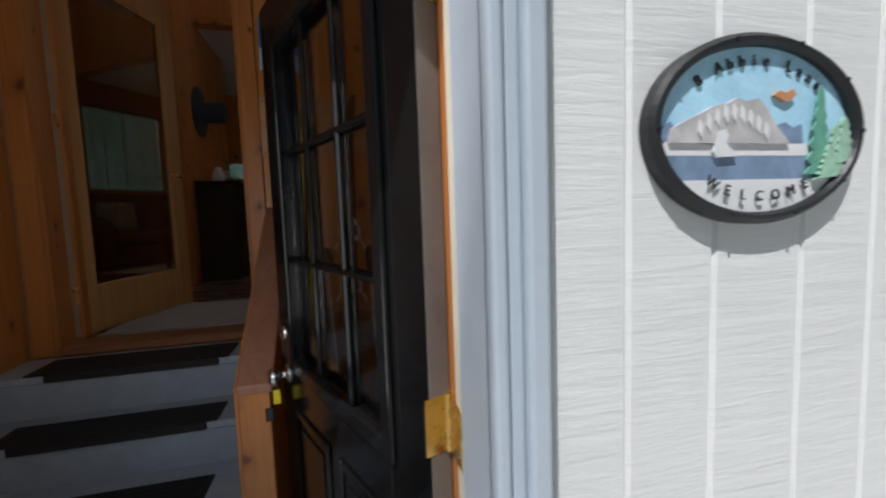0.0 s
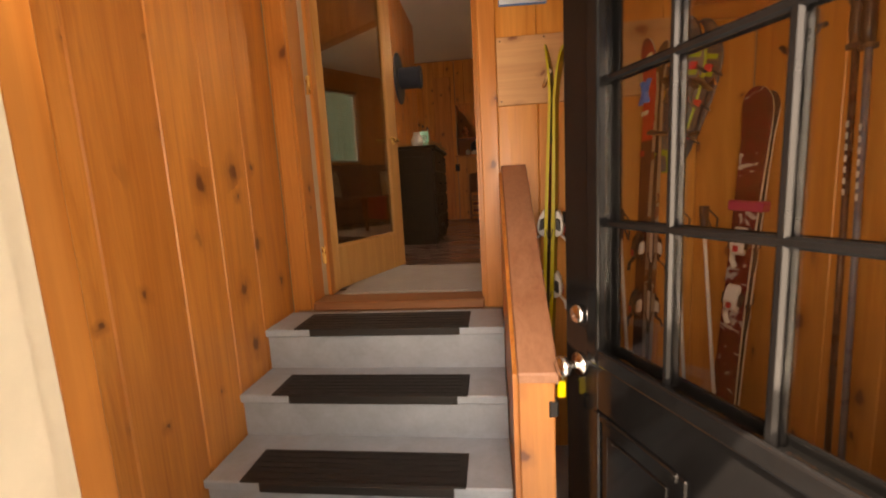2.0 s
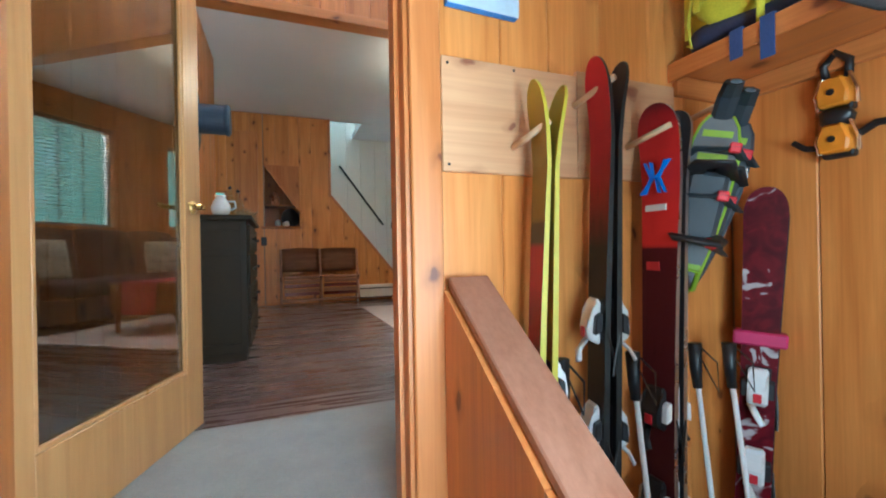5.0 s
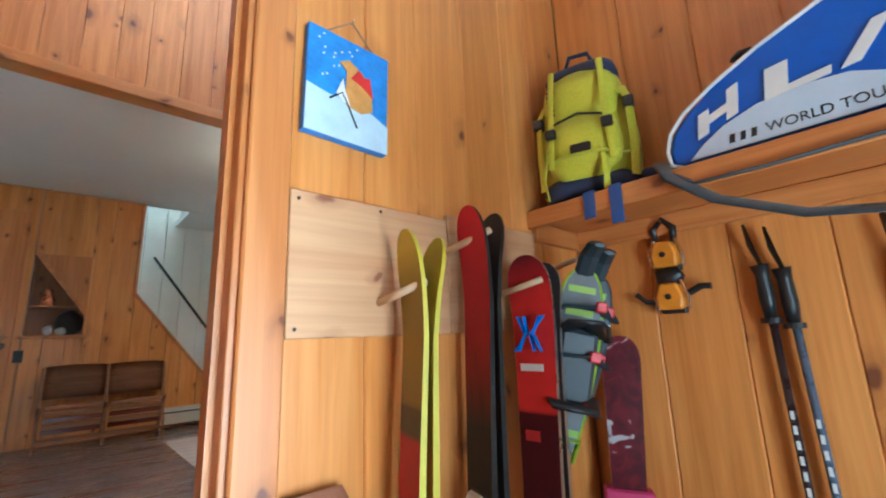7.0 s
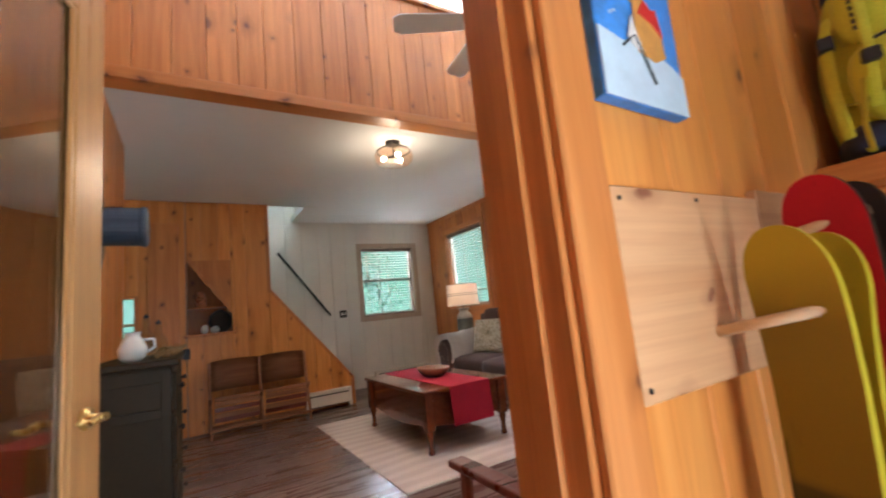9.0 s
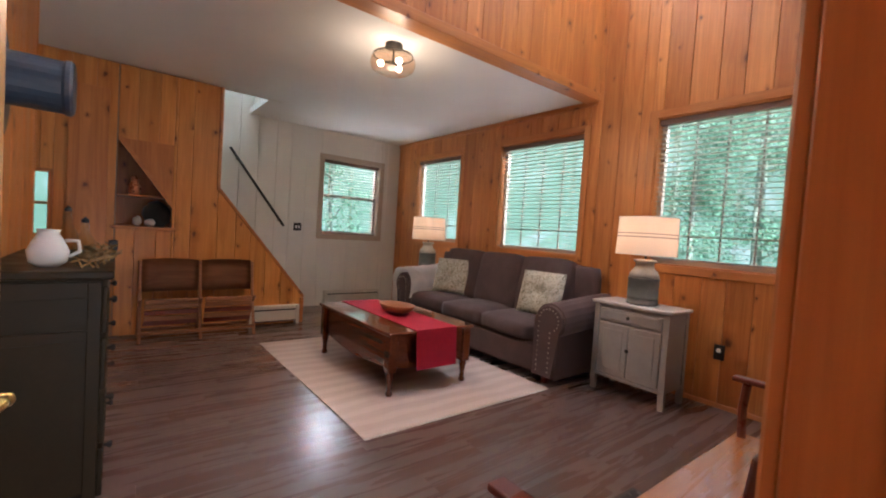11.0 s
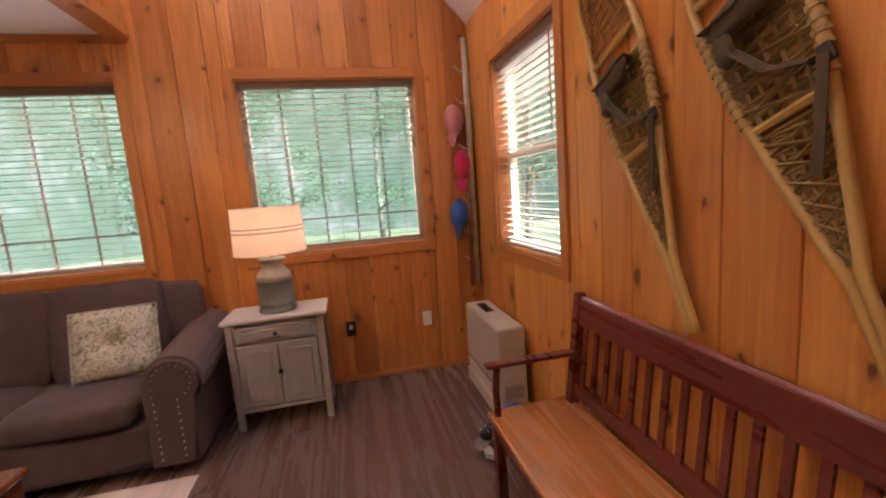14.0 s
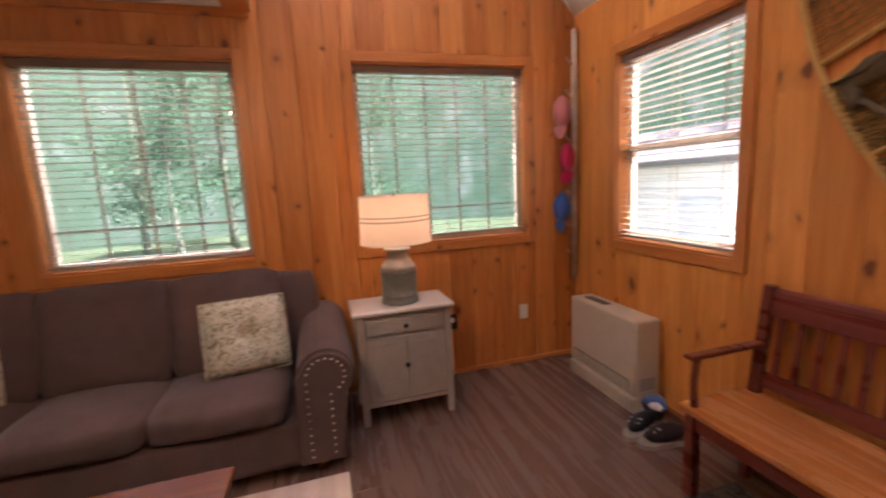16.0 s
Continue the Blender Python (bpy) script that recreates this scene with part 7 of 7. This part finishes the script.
# ski poles standing among the skis
for x, y, dx in ((0.72, 2.80, 0.05), (0.93, 2.78, 0.04), (1.16, 2.78, 0.03), (1.27, 2.74, 0.05)):
    p = thing("ski_pole", "pale aluminium ski pole leaning between the skis", "ski pole", (x, y, LOW + 0.001), group="ski poles by the skis")
    part("shaft", rod((0, -0.06, 0.02), (-dx, 0.04, 1.10), 0.0075), bind_white, p, smooth=True)
    part("grip", tube([(-dx, 0.04, 1.08), (-dx, 0.045, 1.14), (-dx - 0.002, 0.046, 1.21)], [0.013, 0.017, 0.020], 10), bind_black, p, smooth=True)
    part("basket", lathe([(0.045, 0.09), (0.045, 0.097), (0.008, 0.105), (0.0, 0.105)], 16, at=(0, -0.053, 0)), bind_black, p)
    part("wrist_strap", tube([(-dx, 0.04, 1.21), (-dx + 0.03, 0.0, 1.16), (-dx + 0.02, -0.01, 1.08), (-dx, 0.035, 1.18)], 0.008, 5, flat=0.3), bind_black, p)
    part("tip", rod((0, -0.062, 0.0), (0, -0.06, 0.03), 0.003, 0.006, seg=8), chrome, p)

# shelf on the side wall
shelf = thing("wall_shelf", "pine wall shelf on a bracket cleat", "shelf", (0, 0, 0))
part("board", box(1.195, 1.4795, 1.70, Y_SKI - 0.001, 1.265, 1.30, 0.003), pine_y, shelf)
part("lip", box(1.178, 1.1945, 1.70, Y_SKI - 0.001, 1.243, 1.302, 0.003), pine_y, shelf)
part("cleat", box(1.455, 1.4795, 1.72, Y_SKI - 0.002, 1.20, 1.264, 0.003), pine_y, shelf)
part("cleat", box(1.20, 1.454, Y_SKI - 0.024, Y_SKI - 0.001, 1.20, 1.264, 0.003), pine_x, shelf)

# backpack
lime_cloth = woven("yellow_green_pack_cloth", (0.50, 0.50, 0.012), (0.68, 0.66, 0.025), 220, 0.7, 0.1)
navy_cloth = woven("navy_pack_cloth", (0.012, 0.020, 0.065), (0.03, 0.045, 0.11), 220, 0.7, 0.1)
bp = thing("backpack", "yellow-green and navy backpack standing on the pine shelf", "backpack", (1.325, 2.775, 1.3025), 18)
bm = soft_box(-0.10, 0.115, -0.13, 0.135, 0.0, 0.47, 0.06, 0.03, 3, 8)
for v in bm.verts:
    f = v.co.z / 0.47
    v.co.y *= 1.0 - 0.18 * f * f
    v.co.x = v.co.x * (1 - 0.15 * f) + 0.02 * f
part("body", bm, lime_cloth, bp, smooth=True)
part("base", soft_box(-0.112, 0.12, -0.135, 0.14, 0.0, 0.085, 0.04, 0.015, 5), navy_cloth, bp, "navy base", True)
bm = soft_box(-0.075, 0.12, -0.105, 0.11, 0.41, 0.492, 0.035, 0.01, 6)
part("lid", bm, navy_cloth, bp, "navy lid", True)
part("front_pocket", soft_box(-0.155, -0.05, -0.095, 0.10, 0.07, 0.26, 0.045, 0.015, 8), lime_cloth, bp, smooth=True)
part("upper_pocket", soft_box(-0.125, -0.03, -0.10, 0.105, 0.25, 0.43, 0.045, 0.015, 9), lime_cloth, bp, smooth=True)
part("handle", tube([(0.06, -0.06, 0.48), (0.05, -0.05, 0.535), (0.05, 0.02, 0.55), (0.06, 0.07, 0.49)], 0.008, 7), navy_cloth, bp, smooth=True)
for yy in (-0.135, 0.13):
    part("compression_strap", tube([(-0.12, yy * 0.8, 0.12), (-0.06, yy * 1.08, 0.14), (0.06, yy * 1.08, 0.16)], 0.011, 6, flat=0.3), lime_cloth, bp)
    part("compression_strap", tube([(-0.10, yy * 0.75, 0.33), (-0.04, yy * 1.0, 0.33), (0.06, yy * 0.98, 0.34)], 0.011, 6, flat=0.3), lime_cloth, bp)
part("webbing", tube([(-0.162, 0.10, 0.16), (-0.165, 0.115, 0.06), (-0.155, 0.11, -0.0), (-0.15, 0.115, 0.004)], 0.013, 6, flat=0.3), lime_cloth, bp)
part("webbing", tube([(-0.162, -0.06, 0.14), (-0.168, -0.065, 0.05), (-0.158, -0.06, 0.004)], 0.010, 6, flat=0.3), lime_cloth, bp)
bk = part("buckle", box(-0.178, -0.16, -0.03, 0.03, 0.125, 0.155, 0.004), black_plastic, bp)
part("zip", tube([(-0.157, -0.085, 0.235), (-0.167, 0.0, 0.255), (-0.157, 0.09, 0.238)], 0.004, 5), black_plastic, bp)
part("zip", tube([(-0.128, -0.09, 0.40), (-0.137, 0.0, 0.42), (-0.128, 0.095, 0.40)], 0.004, 5), black_plastic, bp)
for k in range(6):
    part("print_bar", box(-0.1415, -0.139, 0.072, 0.094, 0.28 + 0.016 * k, 0.290 + 0.016 * k), black_plastic, bp)
part("hip_belt", tube([(-0.03, -0.11, 0.035), (-0.06, -0.17, 0.05), (-0.065, -0.23, 0.045), (-0.05, -0.275, 0.035)], [0.03, 0.036, 0.03, 0.018], 9, flat=0.7), navy_cloth, bp, "navy hip belt", True)
for yy in (-0.075, 0.075):
    part("shoulder_strap", tube([(-0.128, yy, 0.44), (-0.150, yy * 1.05, 0.34), (-0.172, yy * 1.1, 0.22), (-0.168, yy * 1.2, 0.09)], 0.010, 6, flat=0.3), lime_cloth, bp)
    part("strap_buckle", box(-0.190, -0.168, yy * 1.1 - 0.016, yy * 1.1 + 0.016, 0.185, 0.215, 0.004), black_plastic, bp)
for yy, sgn in ((-0.125, -1), (0.125, 1)):
    part("side_strap", tube([(-0.06, yy, 0.36), (-0.09, yy * 1.12, 0.30), (-0.085, yy * 1.15, 0.17), (-0.10, yy * 1.1, 0.05)], 0.013, 6, flat=0.3), lime_cloth, bp)
    part("side_buckle", box(-0.105, -0.07, yy * 1.12 - 0.016, yy * 1.12 + 0.016, 0.27, 0.305, 0.004), black_plastic, bp)
    part("side_panel", soft_box(-0.02, 0.09, min(yy, yy * 1.1), max(yy, yy * 1.1), 0.06, 0.36, 0.006, 0.004, 4), navy_cloth, bp, "navy side panel", True)
part("chest_strap", tube([(-0.150, -0.105, 0.115), (-0.176, -0.05, 0.12), (-0.176, 0.05, 0.12), (-0.150, 0.105, 0.115)], 0.012, 6, flat=0.3), lime_cloth, bp)
part("haul_loop", tube([(-0.02, -0.05, 0.485), (-0.03, -0.03, 0.535), (-0.03, 0.03, 0.54), (-0.02, 0.055, 0.488)], 0.009, 7, flat=0.6), navy_cloth, bp, smooth=True)
strap_blue = woven("blue_webbing", (0.025, 0.06, 0.22), (0.05, 0.10, 0.32), 300)
for k, (yy, ln) in enumerate(((2.72, 0.075), (2.64, 0.105))):
    st = thing("pack_strap", "blue strap end hanging over the shelf edge", "strap", (1.176, yy, 1.30), group="blue strap ends")
    part("webbing", box(-0.004, -0.001, -0.018, 0.018, -ln, 0.006, 0.001), strap_blue, st)
    part("fold", box(-0.004, 0.10, -0.018, 0.018, 0.003, 0.007, 0.001), strap_blue, st)

# long racket bag lying on the shelf
bag_blue = painted("blue_bag_fabric", (0.015, 0.10, 0.50), 0.35, 0.12, 9.0, 0.1)
bag_white = painted("white_bag_fabric", (0.54, 0.63, 0.74), 0.4, 0.06, 9.0, 0.1)
bag_black = woven("black_bag_fabric", (0.012, 0.012, 0.014), (0.03, 0.03, 0.034), 200)
rb = thing("racket_bag", "blue and white racket bag with a black strap on the shelf", "sports bag", (1.20, 2.50, 1.303))
profile_b = [(0.03, 0.0), (0.006, 0.012), (0.0, 0.05), (0.012, 0.095), (0.05, 0.14), (0.12, 0.185), (0.22, 0.235), (0.34, 0.28), (0.50, 0.31), (0.72, 0.32), (0.76, 0.28), (0.77, 0.0)]
bm = prism([(-a, b) for a, b in profile_b], "x", 0.0, 0.25, bevel=0.012)
part("body", bm, bag_blue, rb)
part("piping", tube([(-0.003, -a, b + 0.002) for a, b in profile_b], 0.005, 6), bind_white, rb, "white piping")
part("white_panel", prism([(-0.05, 0.012), (-0.084, 0.044), (-0.13, 0.075), (-0.20, 0.10), (-0.28, 0.108), (-0.356, 0.10), (-0.42, 0.07), (-0.47, 0.03), (-0.48, 0.012)], "x", -0.0045, 0.0), bag_white, rb, "white lower panel")


def bold_shapes(a0, b0, rise, strokes, tall=0.074, wide=0.085):
    """One large white printed shape, from strokes given in a unit square."""
    for stroke in strokes:
        part("white_shape", prism([(-(a0 + wide * u + 0.010 * v), b0 + tall * v + rise * u) for u, v in stroke], "x", -0.0062, -0.0005), bind_white, rb)


def bar_between(u0, v0, u1, v1):
    return (u0, v0), (u1, v0), (u1, v1), (u0, v1)


bold_shapes(0.074, 0.060, 0.034, (bar_between(0, 0, 0.28, 0.82), bar_between(0.28, 0.30, 0.76, 0.56), bar_between(0.76, 0.0, 1.04, 1.0)))
bold_shapes(0.215, 0.098, 0.010, (bar_between(0, 0, 0.5, 1), bar_between(0.5, 0, 1.35, 0.22)))
bold_shapes(0.345, 0.112, 0.010, (((0, 0), (0.36, 0), (0.92, 1), (0.56, 1)),))
bold_shapes(0.475, 0.120, 0.010, (bar_between(0, 0, 0.9, 1),))
for k in range(3):
    y0 = 0.137 + 0.021 * k
    part("print_bar", prism([(-y0, 0.026), (-y0 - 0.010, 0.026), (-y0 - 0.013, 0.046), (-y0 - 0.003, 0.046)], "x", -0.0062, -0.0044), black_plastic, rb)
lettering("WORLD TOUR", 0.031, black_plastic, rb, pose(-0.0050, -0.312, 0.036, 90, 0, -90), 0.0008)
part("zip_cover", tube([(0.03, -0.15, 0.205), (0.05, -0.30, 0.275), (0.06, -0.45, 0.315), (0.06, -0.62, 0.332)], 0.022, 8, flat=0.5), bag_black, rb)
part("zip_pull", lump((0.03, -0.19, 0.245), 0.022, 3, squash=(1, 1.3, 0.7)), bag_black, rb)
part("strap", tube([(0.0, 0.02, 0.03), (-0.035, -0.01, -0.03), (-0.05, -0.10, -0.11), (-0.055, -0.25, -0.18), (-0.055, -0.38, -0.20), (-0.05, -0.43, -0.17), (-0.04, -0.47, -0.06), (-0.02, -0.52, 0.10), (-0.006, -0.56, 0.20)], 0.024, 8, flat=0.22), bag_black, rb, "hanging black strap", True)
part("strap", tube([(0.0, 0.01, 0.01), (-0.03, -0.06, -0.055), (-0.04, -0.20, -0.06), (-0.03, -0.45, -0.05), (0.0, -0.62, 0.0)], 0.014, 8, flat=0.22), painted("grey_webbing", (0.09, 0.10, 0.11), 0.7), rb, smooth=True)

# orange touring bindings on the wall
orange = painted("orange_plastic", (0.72, 0.27, 0.012), 0.35, 0.1)
tb = thing("wall_bindings", "pair of orange and black ski bindings hung on the plank wall", "ski bindings", (1.479, 2.63, 1.045))
for z, s in ((0.085, 1.0), (-0.045, 1.05)):
    hs = part("housing", prism([(-0.034, z - 0.038), (0.034, z - 0.038), (0.038, z), (0.024, z + 0.042), (-0.024, z + 0.042), (-0.038, z)], "x", -0.055, -0.012, bevel=0.006), orange, tb)
    part("heel_pad", box(-0.03, 0.0, -0.036, 0.036, z - 0.05, z - 0.03, 0.004), bind_black, hs)
    for yy in (-0.044, 0.044):
        part("arm", tube([(-0.02, yy, z - 0.035), (-0.03, yy * 1.08, z), (-0.03, yy * 0.7, z + 0.05)], 0.006, 6), chrome, hs)
    part("bolt", lathe([(0.009, 0), (0.009, 0.004), (0.0, 0.005)], 10), bind_black, hs).matrix_basis = pose(-0.055, 0, z, 0, -90, 0)
part("loop", tube([(-0.02, -0.025, 0.125), (-0.025, -0.03, 0.17), (-0.025, 0.0, 0.20), (-0.025, 0.03, 0.17), (-0.02, 0.025, 0.125)], 0.011, 8), bind_black, tb, smooth=True)
part("pedal", lump((-0.03, 0.0, 0.018), 0.036, 2, squash=(0.6, 1.1, 0.9), amount=0.4), bind_black, tb, smooth=True)
part("lever", tube([(-0.02, 0.04, -0.06), (-0.03, 0.075, -0.055), (-0.03, 0.105, -0.03)], 0.009, 6), bind_black, tb)
part("lever", tube([(-0.02, -0.04, -0.04), (-0.03, -0.085, -0.02), (-0.03, -0.11, -0.022)], 0.010, 6), bind_black, tb)
part("nail", rod((0.0, 0, 0.19), (-0.04, 0, 0.195), 0.003, seg=8), chrome, tb)

# patterned ski poles hung on the wall
pp_dark = painted("black_pole_lacquer", (0.03, 0.016, 0.02), 0.3, 0.3, 25.0)
pp_blue = painted("blue_grey_pole_lacquer", (0.10, 0.13, 0.19), 0.3, 0.3, 25.0)
for q, (yy, dy, mt, zt) in enumerate(((2.395, -0.03, pp_dark, 1.035), (2.35, -0.045, pp_blue, 1.02))):
    p = thing("hanging_ski_pole", "dark patterned ski pole hung by its strap on the wall", "ski pole", (1.45, yy, 0), group="poles on the wall")
    part("shaft", rod((0, 0, zt - 0.02), (0, dy, LOW + 0.12), 0.0095), mt, p, smooth=True)
    part("grip", tube([(0, 0, zt - 0.11), (-0.003, 0.0, zt - 0.06), (0, 0.002, zt), (-0.006, 0.004, zt + 0.03)], [0.015, 0.019, 0.017, 0.022], 10), bind_black, p, smooth=True)
    part("collar", lathe([(0.024, 0), (0.024, 0.014), (0.0, 0.014)], 14, at=(0, 0, zt - 0.125)), bind_black, p)
    part("wrist_strap", tube([(0, 0, zt + 0.02), (-0.008, 0.02, zt + 0.09), (-0.004, 0.024, zt + 0.145), (0, 0.01, zt + 0.07), (0, 0, zt + 0.03)], 0.012, 6, flat=0.25), bind_black, p)
    part("basket", lathe([(0.04, 0), (0.042, 0.008), (0.01, 0.016), (0.0, 0.016)], 16, at=(0, dy * 0.95, LOW + 0.2)), bind_black, p)
    for k in range(7):
        part("print_bar", box(-0.0105, -0.0085, dy * (0.2 + 0.03 * k) - 0.004, dy * (0.2 + 0.03 * k) + 0.004, zt - 0.36 - 0.035 * k, zt - 0.34 - 0.035 * k), bind_white, p)

# pink ski pole beside them
pink = painted("pink_pole_lacquer", (0.50, 0.10, 0.20), 0.3, 0.2, 25.0)
pale_blue = painted("pale_blue_grip", (0.55, 0.66, 0.74), 0.45, 0.08)
p = thing("hanging_ski_pole", "pink ski pole with a pale blue grip hung on the wall", "ski pole", (1.452, 2.13, 0), group="poles on the wall")
part("shaft", rod((0, 0, 0.90), (0, -0.035, LOW + 0.14), 0.009), pink, p, smooth=True)
part("grip", tube([(0, 0, 0.90), (-0.004, 0.001, 0.95), (0, 0.003, 1.01), (-0.006, 0.004, 1.04)], [0.014, 0.019, 0.017, 0.022], 10), pale_blue, p, smooth=True)
part("collar", lathe([(0.023, 0), (0.023, 0.014), (0.0, 0.014)], 14, at=(0, 0, 0.885)), bind_white, p)
part("wrist_strap", tube([(0, 0, 1.03), (-0.008, 0.02, 1.09), (-0.004, 0.022, 1.15), (0, 0.01, 1.08), (0, 0, 1.04)], 0.011, 6, flat=0.25), bind_black, p)
part("basket", lathe([(0.04, 0), (0.042, 0.008), (0.01, 0.016), (0.0, 0.016)], 16, at=(0, -0.033, LOW + 0.22)), bind_black, p)

# painting on canvas
pt = thing("canvas_painting", "small blue canvas painting of a snowy slope", "painting", (0.503, Y_SKI - 0.001, 1.468))
pt.matrix_basis = pose(0.503, Y_SKI - 0.001, 1.468, 0, 1.5, 0)
part("canvas", box(-0.105, 0.105, -0.024, -0.002, -0.13, 0.13, 0.002), painted("painted_blue_sky", (0.06, 0.23, 0.62), 0.5, 0.35, 22.0, 0.4), pt)
part("snow", prism([(-0.104, -0.129), (0.104, -0.129), (0.104, -0.06), (0.06, -0.04), (0.0, -0.025), (-0.05, -0.03), (-0.104, -0.02)], "y", -0.0262, -0.0242), painted("painted_snow", (0.50, 0.62, 0.72), 0.5, 0.12, 18.0, 0.4), pt)
part("ochre_shape", prism([(-0.012, -0.04), (0.03, -0.05), (0.06, -0.035), (0.055, 0.02), (0.03, 0.055), (-0.005, 0.075), (-0.03, 0.06), (-0.01, 0.045), (-0.012, 0.0)], "y", -0.0275, -0.0262), painted("painted_ochre", (0.55, 0.27, 0.06), 0.5, 0.25, 30.0), pt)
part("red_shape", prism([(0.0, 0.03), (0.02, 0.06), (0.035, 0.045), (0.05, 0.05), (0.06, 0.0), (0.045, 0.01), (0.03, 0.02)], "y", -0.0285, -0.0275), painted("painted_red", (0.55, 0.02, 0.02), 0.5, 0.2), pt)
part("white_shape", prism([(-0.035, -0.02), (-0.02, 0.02), (-0.012, -0.01), (0.0, -0.04), (-0.02, -0.035)], "y", -0.0282, -0.0262), bind_white, pt)
part("dark_stroke", tube([(-0.05, -0.0275, -0.04), (-0.02, -0.0275, -0.015), (0.0, -0.0275, -0.05), (0.02, -0.0275, -0.09)], 0.0025, 4), black_plastic, pt)
part("cord", tube([(-0.07, -0.008, 0.128), (0.01, -0.006, 0.20), (0.08, -0.008, 0.128)], 0.0022, 5), cord_mat, pt)
part("nail", rod((0.01, 0.001, 0.20), (0.01, -0.014, 0.202), 0.0025, seg=8), chrome, pt)
for k in range(14):
    a = random.Random(k)
    part("snowflake", box(-0.0022, 0.0022, -0.0252, -0.0239, -0.0022, 0.0022), bind_white, pt).location = (a.uniform(-0.095, 0.02), 0, a.uniform(0.0, 0.12))
